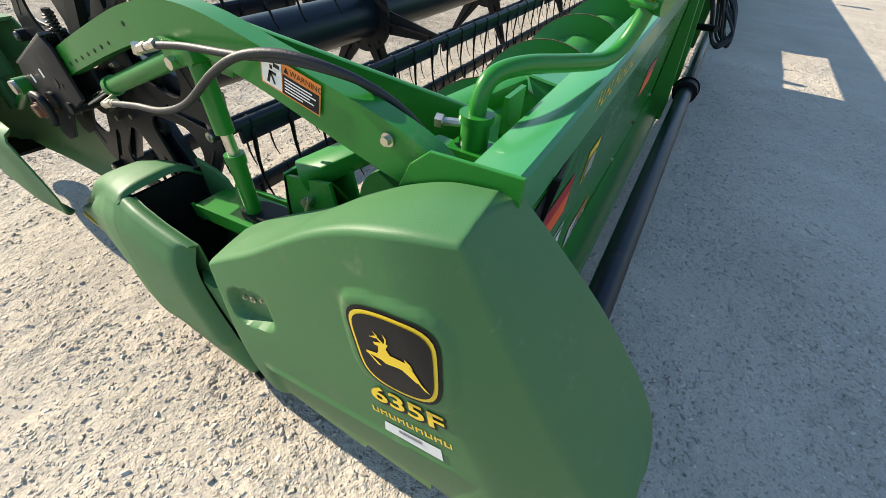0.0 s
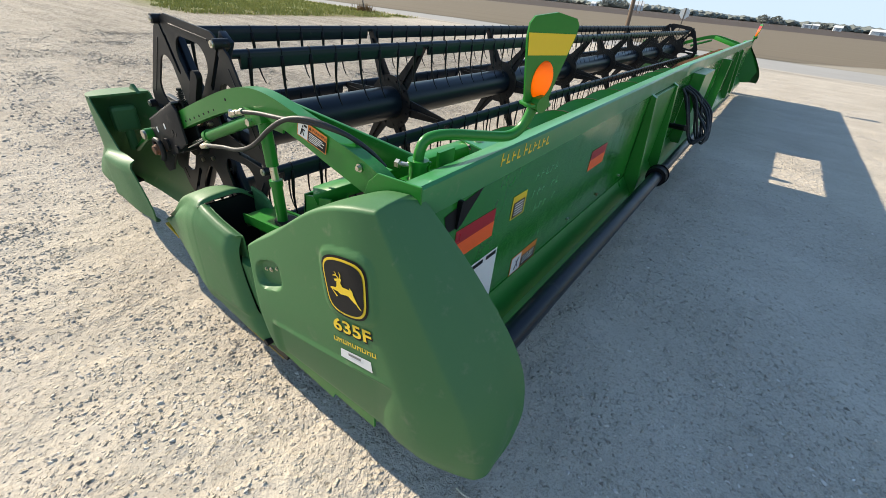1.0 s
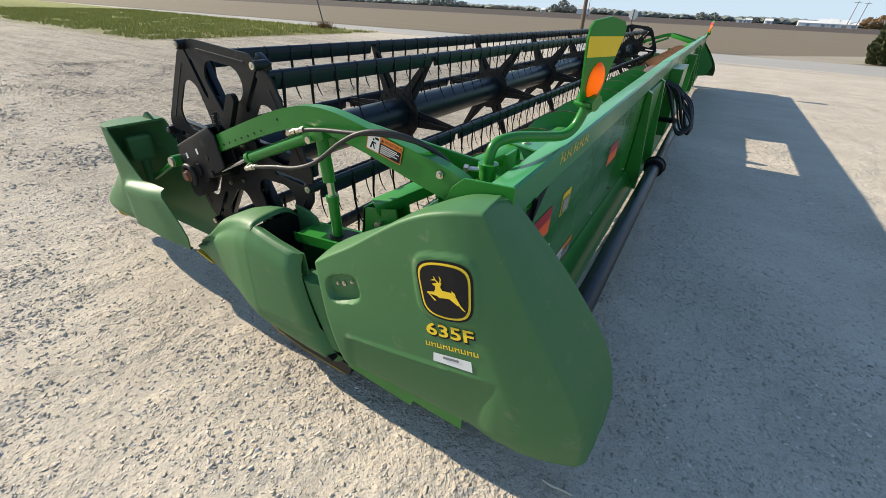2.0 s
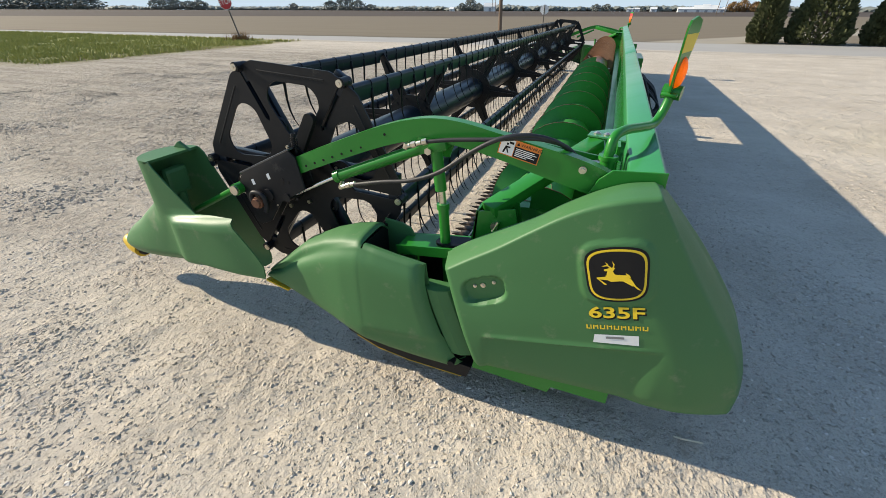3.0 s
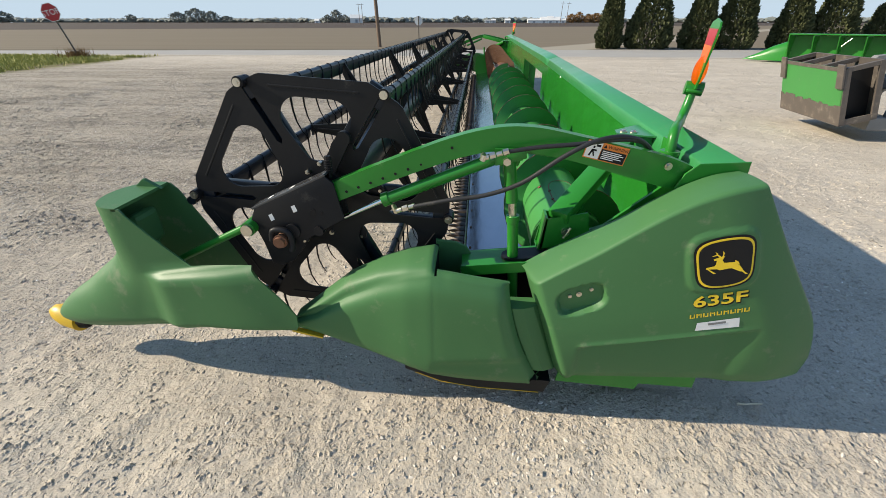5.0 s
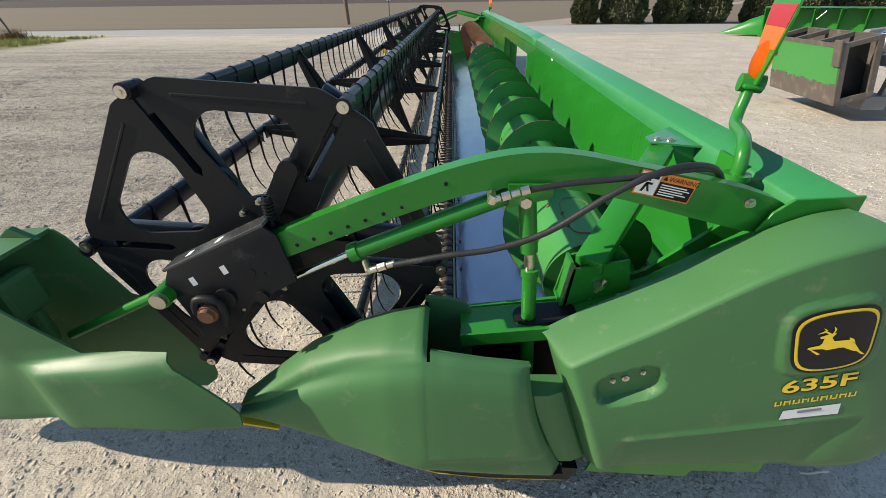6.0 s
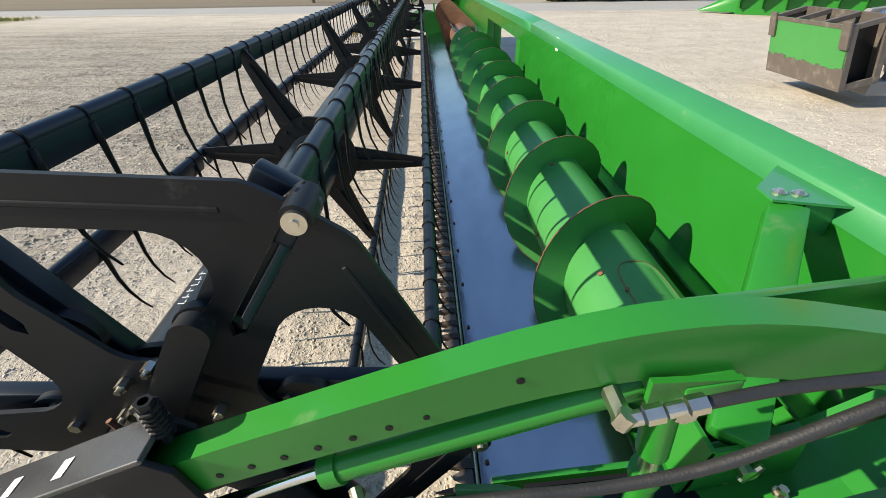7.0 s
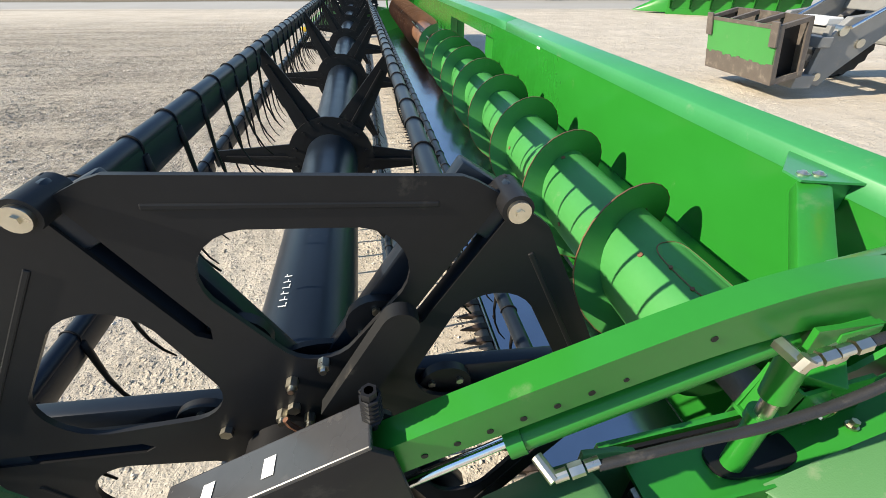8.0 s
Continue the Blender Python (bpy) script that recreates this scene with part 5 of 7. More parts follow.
# spiders along the tube
SPIDERS = [1.44 + 1.50 * k for k in range(6)]
bm = fresh()
rod(bm, (0, -0.005, 0), (0, 0.005, 0), 0.180, segs=40)
part_disc = bpy.data.meshes.new("spider_disc")
bmesh.ops.recalc_face_normals(bm, faces=bm.faces)
bm.to_mesh(part_disc)
bm.free()
part_disc.materials.append(M_BLACK)
arm_bm = fresh()
slab(arm_bm, [(0.10, -0.052), (0.17, -0.056), (REEL_R - 0.01, -0.020), (REEL_R + 0.004, 0.0), (REEL_R - 0.01, 0.020), (0.17, 0.056), (0.10, 0.052)], -0.004, 0.004)
slab(arm_bm, [(0.15, -0.006), (REEL_R - 0.06, -0.004), (REEL_R - 0.06, 0.004), (0.15, 0.006)], -0.018, -0.0045)
for px, pz in ((0.147, -0.040), (0.147, 0.040)):
    rod(arm_bm, (px, -0.024, pz), (px, 0.012, pz), 0.0085, segs=6)
bmesh.ops.recalc_face_normals(arm_bm, faces=arm_bm.faces)
arm_mesh = bpy.data.meshes.new("spider_arm")
arm_bm.to_mesh(arm_mesh)
arm_bm.free()
arm_mesh.materials.append(M_BLACK)
for y in SPIDERS:
    part("spider_disc", part_disc, None, reel).matrix_basis = Matrix.Translation((REEL_X, y, REEL_Z))
    for a in BATS:
        part("spider_arm", arm_mesh, None, reel).matrix_basis = Matrix.Translation((REEL_X, y + 0.011, REEL_Z)) @ Matrix.Rotation(-a, 4, "Y")

# bats: a tube with a flat skirt that carries the tines
for a in BATS:
    bx, bz = bat_at(a)
    px_, pz_ = boss_at(a)
    for y in (REEL0 + 0.026, REEL1 - 0.026):
        bm = fresh()
        bar(bm, (px_ + 0.15 * (px_ - bx), y, pz_ + 0.15 * (pz_ - bz)), (bx + 0.15 * (bx - px_), y, bz + 0.15 * (bz - pz_)), 0.036, 0.010, up=(0, 1, 0), bevel=0.003)
        part("crank", bm, M_BLACK, reel)
    bm = fresh()
    rod(bm, (bx, REEL0 + 0.012, bz), (bx, REEL1, bz), 0.0180, segs=18)
    part("bat_tube", bm, M_BAT, reel, smooth=50)
    stops = [REEL0 + 0.07, *SPIDERS, REEL1 - 0.05]
    for y0, y1 in zip(stops, stops[1:]):
        bm = fresh()
        slab(bm, [(bx - 0.004, bz - 0.014), (bx + 0.002, bz - 0.056), (bx + 0.009, bz - 0.058), (bx + 0.015, bz - 0.042), (bx + 0.0187, bz - 0.005), (bx + 0.014, bz + 0.010)], y0 + 0.03, y1 - 0.03)
        part("bat_skirt", bm, M_BAT, reel, "dark flat bat skirt", smooth=40)

tine_bm = fresh()
rings = []
for x, z, w, r in ((0.018, -0.012, 0.009, 0.005), (0.019, -0.045, 0.0095, 0.005), (0.018, -0.085, 0.0085, 0.0045), (0.018, -0.13, 0.0068, 0.004), (0.026, -0.18, 0.0055, 0.0035), (0.044, -0.225, 0.0042, 0.003), (0.066, -0.255, 0.0028, 0.0022)):
    rings.append([tine_bm.verts.new((x + r * math.cos(t), w * math.sin(t), z)) for t in (0, 1.047, 2.094, 3.1416, 4.189, 5.236)])
loft(tine_bm, rings)
wrap = [(0.0195 * math.cos(t), 0.006 * math.sin(t / 2), 0.0195 * math.sin(t)) for t in (-0.5 + 3.9 * k / 12 for k in range(13))]
tube(tine_bm, wrap, 0.0024, 4, 0)
bmesh.ops.recalc_face_normals(tine_bm, faces=tine_bm.faces)
for f in tine_bm.faces:
    f.smooth = len(f.verts) == 4
tine_mesh = bpy.data.meshes.new("tine")
tine_bm.to_mesh(tine_mesh)
tine_bm.free()
tine_mesh.materials.append(M_TINE)
tine_rng = random.Random(21)
PITCH = 0.1525
rest = fresh()
for a in BATS:
    bx, bz = bat_at(a)
    k = 0
    while REEL0 + 0.14 + PITCH * k < REEL1 - 0.08:
        y = REEL0 + 0.14 + PITCH * k
        m = Matrix.Translation((bx, y, bz)) @ Matrix.Rotation(tine_rng.uniform(-0.07, 0.07), 4, "X") @ Matrix.Rotation(tine_rng.uniform(-0.06, 0.06), 4, "Y")
        if y < 7.6:
            part("tine", tine_mesh, None, reel).matrix_basis = m
        else:
            n0 = len(rest.verts)
            rest.from_mesh(tine_mesh)
            rest.verts.ensure_lookup_table()
            bmesh.ops.transform(rest, matrix=m, verts=rest.verts[n0:])
        k += 1
tagged(part("tine_rows", rest, M_TINE, reel), "black curved tines on the far bats", kind="stuff")


# ---- reel arm, bracket, cylinders, hoses ----
def spline2(points):
    return [(p.x, p.z) for p in spline([(x, 0, z) for x, z in points], 3)]


ARM_TOP = [(-1.14, 0.852), (-1.09, 0.874), (-0.979, 0.921), (-0.806, 0.990), (-0.676, 1.038), (-0.566, 1.067), (-0.474, 1.077), (-0.381, 1.070), (-0.270, 1.048), (-0.149, 1.024), (-0.017, 0.995), (0.07, 0.965), (0.11, 0.938)]
ARM_LOW = [(0.10, 0.880), (0.02, 0.890), (-0.123, 0.926), (-0.276, 0.968), (-0.40, 0.992), (-0.47, 0.999), (-0.55, 0.996), (-0.646, 0.975), (-0.779, 0.928), (-0.955, 0.858), (-1.077, 0.808), (-1.12, 0.791)]
bm = fresh()
slab(bm, spline2(ARM_TOP) + spline2(ARM_LOW), 0.002, 0.044, bevel=0.011)
arm = part("reel_arm", bm, M_PAINT, header, "arched green box-section reel arm", smooth=35)
mirrored(arm, header)
for hx, hz, r in ((-0.675, 1.006, 0.006), (-0.776, 0.949, 0.0048), (-0.8193, 0.932, 0.0062), (-0.8627, 0.915, 0.0062), (-0.906, 0.898, 0.0062), (-0.9493, 0.881, 0.0062), (-0.9927, 0.864, 0.0062), (-1.036, 0.847, 0.0062)):
    bm = fresh()
    rod(bm, (hx, 0.0008, hz), (hx, 0.005, hz), min(r, 0.0060) * 0.8, segs=16)
    part("arm_hole", bm, M_DECAL_B, arm, "dark drilled hole")
bm = fresh()
rod(bm, (0, -0.003, 0.963), (0, 0.003, 0.963), 0.012, segs=16)
rod(bm, (0, -0.011, 0.963), (0, -0.003, 0.963), 0.008, segs=6)
part("pivot_bolt", bm, M_ZINC, arm, "zinc pivot bolt")
bm = fresh()
bar(bm, (-0.50, 0.046, 1.030), (0.06, 0.23, 0.905), 0.016, 0.075, bevel=0.003)
brace = part("arm_brace", bm, M_PAINT, header, smooth=35)
mirrored(brace, header)

# warning decal on the arm
ARM_TILT = Vector((0.128, 0, -0.0285))
dm = stand(-0.268, -0.0025, 0.989, ARM_TILT, (0, 0, 1))
bm = flat(fresh(), [rect(0, 0, 0.132, 0.056)], dm)
warn = part("warning_decal", bm, M_DECAL_O, arm, "orange and black warning decal with white pictogram panel")
def lay(shapes, mat, up, name, label, m=dm, parent=warn):
    return part(name, flat(fresh(), shapes, m @ Matrix.Translation((0, 0, up))), mat, parent, label)
lay([rect(0.003, 0.003, 0.048, 0.053)], M_DECAL_W, 0.0006, "pictogram_panel", "white pictogram panel")
lay([rect(0.014, 0.008, 0.020, 0.030, 0.006), rect(0.020, 0.026, 0.036, 0.031), rect(0.022, 0.034, 0.028, 0.041), rect(0.030, 0.010, 0.035, 0.026, -0.008), rect(0.030, 0.040, 0.044, 0.047)], M_DECAL_B, 0.0012, "pictogram", "plain black pictogram shapes")
lay([rect(0.050, 0.003, 0.129, 0.037)], M_DECAL_B, 0.0006, "text_panel", "black text panel")
lay([rect(0.055, 0.030 - 0.0055 * k, 0.055 + w, 0.0325 - 0.0055 * k) for k, w in enumerate((0.06, 0.068, 0.055, 0.064, 0.04))], M_DECAL_W, 0.0012, "text_bars", "unreadable white text lines")
v, f = letters("WARNING", 0.0145, False)
me = bpy.data.meshes.new("lettering")
me.from_pydata([dm @ Vector((p.x + 0.066, p.y + 0.0415, 0.0008)) for p in v], [], f)
part("lettering", me, M_DECAL_B, warn, "black lettering reading WARNING")
lay([[(0.053, 0.0415), (0.064, 0.0415), (0.0585, 0.0515)]], M_DECAL_B, 0.0008, "alert_triangle", "black alert triangle")

# slide bracket at the arm's front end
BR = [(-1.395, 0.735), (-1.372, 0.782), (-1.106, 0.906), (-1.075, 0.880), (-1.052, 0.748), (-1.19, 0.672), (-1.262, 0.572), (-1.32, 0.545), (-1.352, 0.556), (-1.366, 0.642)]
bm = fresh()
slab(bm, BR, -0.012, -0.003, bevel=0.002)
slab(bm, BR, 0.046, 0.053)
bracket = part("slide_bracket", bm, M_BLACK, header, "black steel slide bracket on the arm end", smooth=30)
mirrored(bracket, header)
bm = fresh()
bar(bm, (-1.385, 0.0205, 0.776), (-1.10, 0.0205, 0.909), 0.066, 0.008, bevel=0.002)
part("top_flange", bm, M_GLOSS, bracket, "glossy black top flange")
TL = Vector((0.285, 0, 0.133)).normalized()
for sx, sz in ((-1.318, 0.746), (-1.229, 0.782)):
    part("white_mark", flat(fresh(), [rect(-0.008, -0.012, 0.008, 0.012, 0.004)], stand(sx, -0.0135, sz, TL, (0, 0, 1))), M_DECAL_W, bracket, "small white paper mark")
for s in (0.23, 0.53):
    p = Vector((-1.385, 0.0, 0.7802)).lerp(Vector((-1.10, 0.0, 0.9132)), s)
    part("white_mark", flat(fresh(), [rect(-0.009, -0.013, 0.009, 0.013)], stand(p.x, 0.018, p.z + 0.0016, TL, (0, 1, 0))), M_DECAL_W, bracket, "small white paper mark")
for hx, hz, w, h in ((-1.162, 0.768, 0.011, 0.016), (-1.13, 0.768, 0.006, 0.008), (-1.24, 0.70, 0.006, 0.006), (-1.10, 0.70, 0.006, 0.006), (-1.21, 0.655, 0.005, 0.005)):
    ring = [(hx + w * math.cos(t) + 0.3 * h * math.sin(t), hz + h * math.sin(t)) for t in (2 * math.pi * k / 16 for k in range(16))]
    part("bracket_hole", slab(fresh(), ring, -0.0140, -0.0125), M_DECAL_B if w > 0.0055 else M_ZINC, bracket)
bm = fresh()
rod(bm, (-1.285, -0.062, 0.668), (-1.285, -0.012, 0.672), 0.020, segs=18)
rod(bm, (-1.285, -0.050, 0.668), (-1.285, -0.040, 0.669), 0.026, segs=18)
part("axle_stub", bm, M_RUST, bracket, "rusty axle stub", smooth=40)
bm = fresh()
tube(bm, [(-1.318, -0.04, 0.668), (-1.31, -0.04, 0.705), (-1.28, -0.04, 0.712), (-1.25, -0.04, 0.70), (-1.245, -0.04, 0.66), (-1.25, -0.045, 0.63)], 0.011, 8)
part("axle_clamp", bm, M_BLACK, bracket, smooth=60)
# spring bolt on top of the bracket
bm = fresh()
coil = [(-1.098 + 0.012 * math.cos(k * 0.9), 0.03 + 0.012 * math.sin(k * 0.9), 0.90 + 0.0012 * k) for k in range(46)]
tube(bm, coil, 0.0028, 5, 0)
part("spring", bm, M_BLACK, bracket, "small coil spring")
bm = fresh()
rod(bm, (-1.098, 0.03, 0.885), (-1.098, 0.03, 0.962), 0.006, segs=10)
rod(bm, (-1.098, 0.03, 0.950), (-1.098, 0.03, 0.962), 0.0105, segs=6)
part("spring_bolt", bm, M_BLACK, bracket)

# adjusting strut into the divider nose
bm = fresh()
rod(bm, (-1.40, -0.012, 0.715), (-1.76, 0.02, 0.53), 0.014, segs=14)
ob = part("nose_strut", bm, M_PAINT, header, "green round strut to the divider nose", smooth=40)
mirrored(ob, header)
bm = fresh()
rod(bm, (-1.40, -0.042, 0.708), (-1.40, 0.04, 0.708), 0.026, segs=20)
part("strut_eye", bm, M_PAINT, header, smooth=40)
bm = fresh()
rod(bm, (-1.40, -0.052, 0.708), (-1.40, -0.042, 0.708), 0.021, segs=20)
part("strut_pin", bm, M_ZINC, header)

# fore-aft cylinder below the arm
FA0, FA1, FA2 = Vector((-0.53, 0.022, 0.972)), Vector((-0.915, 0.022, 0.812)), Vector((-1.15, 0.022, 0.700))
bm = fresh()
rod(bm, FA0, FA1, 0.021, segs=18)
rod(bm, FA1.lerp(FA0, 0.06), FA1, 0.025, segs=18)
ob = part("slide_cylinder", bm, M_PAINT, header, "green hydraulic cylinder", smooth=40)
mirrored(ob, header)
bm = fresh()
rod(bm, FA1, FA2, 0.0085, segs=14)
part("slide_rod", bm, M_CHROME, header, "bright chrome rod", smooth=40)
bm = fresh()
rod(bm, (-1.15, -0.02, 0.70), (-1.15, 0.06, 0.70), 0.018, segs=14)
part("slide_pin", bm, M_BLACK, header)
bm = fresh()
for k in range(3):
    p = Vector((-0.86, -0.030, 0.795)) + Vector((0.022, 0, 0.008)) * k
    rod(bm, p, p + Vector((0.019, 0, 0.007)), 0.0085 + 0.002 * (k % 2), segs=6 if k % 2 else 14)
rod(bm, (-0.875, 0.0, 0.80), (-0.86, -0.035, 0.795), 0.009, segs=10)
part("hose_fitting", bm, M_ZINC, header, "zinc hydraulic elbow fitting")
bm = fresh()
rod(bm, (-0.575, 0.0, 0.985), (-0.575, -0.036, 0.985), 0.0105, segs=6)
rod(bm, (-0.578, -0.036, 0.978), (-0.572, -0.036, 0.996), 0.010, segs=8)
for k in range(4):
    p = Vector((-0.575, -0.036, 0.985)) + Vector((0.020, 0.0, 0.0065)) * k
    rod(bm, p, p + Vector((0.017, 0.0, 0.0055)), 0.0082 + 0.0022 * (k % 2), segs=6 if k % 2 else 14)
part("hose_fitting", bm, M_ZINC, header, "zinc hydraulic elbow fitting")
# lift cylinder
bm = fresh()
rod(bm, (-0.435, 0.018, 0.40), (-0.462, 0.022, 0.765), 0.0195, segs=20)
rod(bm, (-0.461, 0.022, 0.748), (-0.463, 0.022, 0.770), 0.0235, segs=20)
ob = part("lift_cylinder", bm, M_PAINT, header, "green upright lift cylinder", smooth=40)
mirrored(ob, header)
bm = fresh()
rod(bm, (-0.463, 0.022, 0.77), (-0.470, 0.022, 0.83), 0.0135, segs=16)
part("lift_rod", bm, M_ZINC, header, smooth=40)
bm = fresh()
rod(bm, (-0.470, 0.022, 0.82), (-0.492, 0.026, 0.985), 0.0215, segs=20)
bar(bm, (-0.50, 0.03, 0.985), (-0.44, 0.03, 0.995), 0.09, 0.03, bevel=0.004)
slab(bm, [(-0.535, 0.955), (-0.45, 0.975), (-0.44, 1.01), (-0.54, 1.01)], -0.012, -0.004)
slab(bm, [(-0.515, 0.93), (-0.455, 0.93), (-0.43, 1.0), (-0.53, 1.0)], 0.068, 0.076)
part("lift_head", bm, M_PAINT, header, "green cylinder head bracket", smooth=40)
bm = fresh()
rod(bm, (-0.50, -0.028, 0.972), (-0.50, 0.0, 0.972), 0.013, segs=6)
part("lift_pin", bm, M_ZINC, header)
# hoses
bm = fresh()
tube(bm, [(-0.50, -0.036, 1.008), (-0.413, -0.032, 1.022), (-0.28, -0.032, 1.036), (-0.20, -0.025, 1.046), (-0.13, -0.005, 1.044), (-0.07, 0.035, 1.022), (-0.03, 0.07, 0.985), (0.0, 0.10, 0.94)], 0.0068, 10)
part("hydraulic_hose", bm, M_RUBBER, header, "black rubber hydraulic hose along the arm", smooth=60)
bm = fresh()
tube(bm, [(-0.80, -0.034, 0.815), (-0.677, -0.04, 0.845), (-0.561, -0.045, 0.868), (-0.45, -0.048, 0.914), (-0.335, -0.046, 0.998), (-0.255, -0.04, 1.042), (-0.18, -0.022, 1.056), (-0.11, 0.005, 1.044), (-0.06, 0.045, 1.012), (-0.02, 0.08, 0.96)], 0.0074, 10)
part("hydraulic_hose", bm, M_RUBBER, header, "black rubber hydraulic hose along the arm", smooth=60)


# ---- end shield ----
# the crease between the side and the top band, and the top band's inner edge
SH_TOP = [(0.0, (-0.410, 0.592)), (0.16, (-0.310, 0.665)), (0.32, (-0.210, 0.735)), (0.48, (-0.109, 0.815)), (0.62, (-0.025, 0.877)), (0.75, (0.055, 0.922)), (0.87, (0.130, 0.948)), (1.0, (0.213, 0.963))]
SH_INNER = [(0.0, (-0.425, 0.600)), (0.16, (-0.330, 0.667)), (0.32, (-0.225, 0.732)), (0.48, (-0.115, 0.797)), (0.62, (-0.030, 0.860)), (0.75, (0.050, 0.910)), (0.87, (0.125, 0.945)), (1.0, (0.200, 0.961))]
SH_Y = [(0.0, (-0.180,)), (0.08, (-0.196,)), (0.3, (-0.204,)), (0.5, (-0.200,)), (0.65, (-0.192,)), (0.8, (-0.181,)), (1.0, (-0.166,))]
# the crease between the side and the rear facet, and the rear edge
SH_CREASE = [(0.0, (0.575, -0.135, 0.262)), (0.12, (0.572, -0.144, 0.350)), (0.27, (0.542, -0.148, 0.455)), (0.38, (0.505, -0.150, 0.530)), (0.54, (0.428, -0.151, 0.640)), (0.72, (0.339, -0.152, 0.768)), (0.86, (0.266, -0.152, 0.880)), (1.0, (0.213, -0.150, 0.963))]
SH_REAR = [(0.0, (0.596, -0.05, 0.262)), (0.08, (0.606, -0.01, 0.315)), (0.2, (0.600, 0.045, 0.41)), (0.4, (0.545, 0.072, 0.545)), (0.65, (0.41, 0.05, 0.735)), (0.85, (0.30, 0.022, 0.865)), (1.0, (0.228, 0.0, 0.945))]
VC = 0.88
UC = 0.84


def look_up(table, t):
    """Smooth look-up in rows of (key, point), by cubic pieces."""
    last = len(table) - 1
    for i, ((a, p), (b, q)) in enumerate(zip(table, table[1:])):
        if t <= b + 1e-9:
            f, w = (t - a) / (b - a), b - a
            out = []
            for k in range(len(p)):
                s0 = (q[k] - p[k]) / w if i == 0 else (q[k] - table[i - 1][1][k]) / (b - table[i - 1][0])
                s1 = (q[k] - p[k]) / w if i + 1 == last else (table[i + 2][1][k] - p[k]) / (table[i + 2][0] - a)
                out.append(p[k] * (1 + 2 * f) * (1 - f) ** 2 + q[k] * f * f * (3 - 2 * f) + w * (s0 * f * (1 - f) ** 2 - s1 * f * f * (1 - f)))
            return out
    return list(table[-1][1])


def smooth01(t):
    t = max(0.0, min(1.0, t))
    return t * t * (3 - 2 * t)


def shield_raw(u, v):
    """The shield with sharp creases; u from its front edge to its rear edge, v from its foot over the crease to the top band's inner edge."""
    s, w = min(u, UC) / UC, min(v / VC, 1.0)
    crease, top = look_up(SH_CREASE, w), look_up(SH_TOP, s)
    left = (-0.285 - 0.125 * w, 0.215 + 0.377 * w)
    lift = w ** 3
    x = left[0] + (crease[0] - left[0]) * s + lift * (top[0] - (-0.410 + 0.623 * s))
    z = left[1] + (crease[2] - left[1]) * s + lift * (top[1] - (0.592 + 0.371 * s))
    y = look_up(SH_Y, w)[0]
    y += (crease[1] - y) * max(0.0, (s - 0.80) / 0.20) ** 1.6
    roll = max(0.0, 1 - u / 0.05)
    y += (-0.02 - y) * (1 - math.sqrt(max(0.0, 1 - roll * roll)))
    inner = (*look_up(SH_INNER, s), -0.030)
    if u > UC:
        f = (u - UC) / (1 - UC)
        r = look_up(SH_REAR, w)
        swell = 0.012 * math.sin(math.pi * min(1, f * 1.2)) * min(1, 3 * (1 - w))
        x, y, z = x + (r[0] - x) * f + swell, y + (r[1] - y) * f, z + (r[2] - z) * f
        inner = (inner[0] + 0.024 * f, inner[1] - 0.019 * f, inner[2] + 0.028 * f)
    if v > VC:
        f = (v - VC) / (1 - VC)
        return Vector((x + (inner[0] - x) * f, y + (max(inner[2], y) - y) * f, z + (inner[1] - z) * f + 0.004 * math.sin(math.pi * f)))
    return Vector((x, y, z))


def shield_point(u, v):
    """Place on the moulded end shield: creases eased to a small radius, then its pocket, step and badge pad."""
    p = Vector()
    for du in (-0.007, 0.0, 0.007) if abs(u - UC) < 0.012 else (0.0,):
        for dv in (-0.010, 0.0, 0.010) if abs(v - VC) < 0.018 else (0.0,):
            p += shield_raw(u + du, v + dv)
    p /= (3 if abs(u - UC) < 0.012 else 1) * (3 if abs(v - VC) < 0.018 else 1)
    x, y, z = p
    if u > UC or v > VC:
        return p
    # pocket with three bolts
    dx, dz = (x + 0.240) / 0.063, (z - 0.570) / 0.042
    ca, sa = math.cos(0.40), math.sin(0.40)
    dx, dz = dx * ca + dz * sa * 0.45, -dx * sa * 1.5 + dz * ca
    d = (abs(dx) ** 3 + abs(dz) ** 3) ** (1 / 3)
    y += (0.020 - 0.006 * max(-1, min(1, dz))) * smooth01((1.22 - d) / 0.20)
    # moulded step low on the panel
    ridge = 0.390 + 0.207 * (x + 0.224)
    inside = smooth01((x + 0.232) / 0.025) * smooth01((0.34 - x) / 0.10)
    y += inside * (0.013 * smooth01((ridge - z) / 0.012) - 0.005 * math.exp(-((z - ridge) / 0.010) ** 2))
    # raised pad below the badge
    bx, bz = abs((x - 0.146) * 0.970 + (z - 0.736) * 0.242) / 0.098, abs((z - 0.736) * 0.970 - (x - 0.146) * 0.242) / 0.096
    d = (bx ** 4 + bz ** 4) ** 0.25
    y -= 0.007 * smooth01((1.06 - d) / 0.07)
    return Vector((x, y, z))


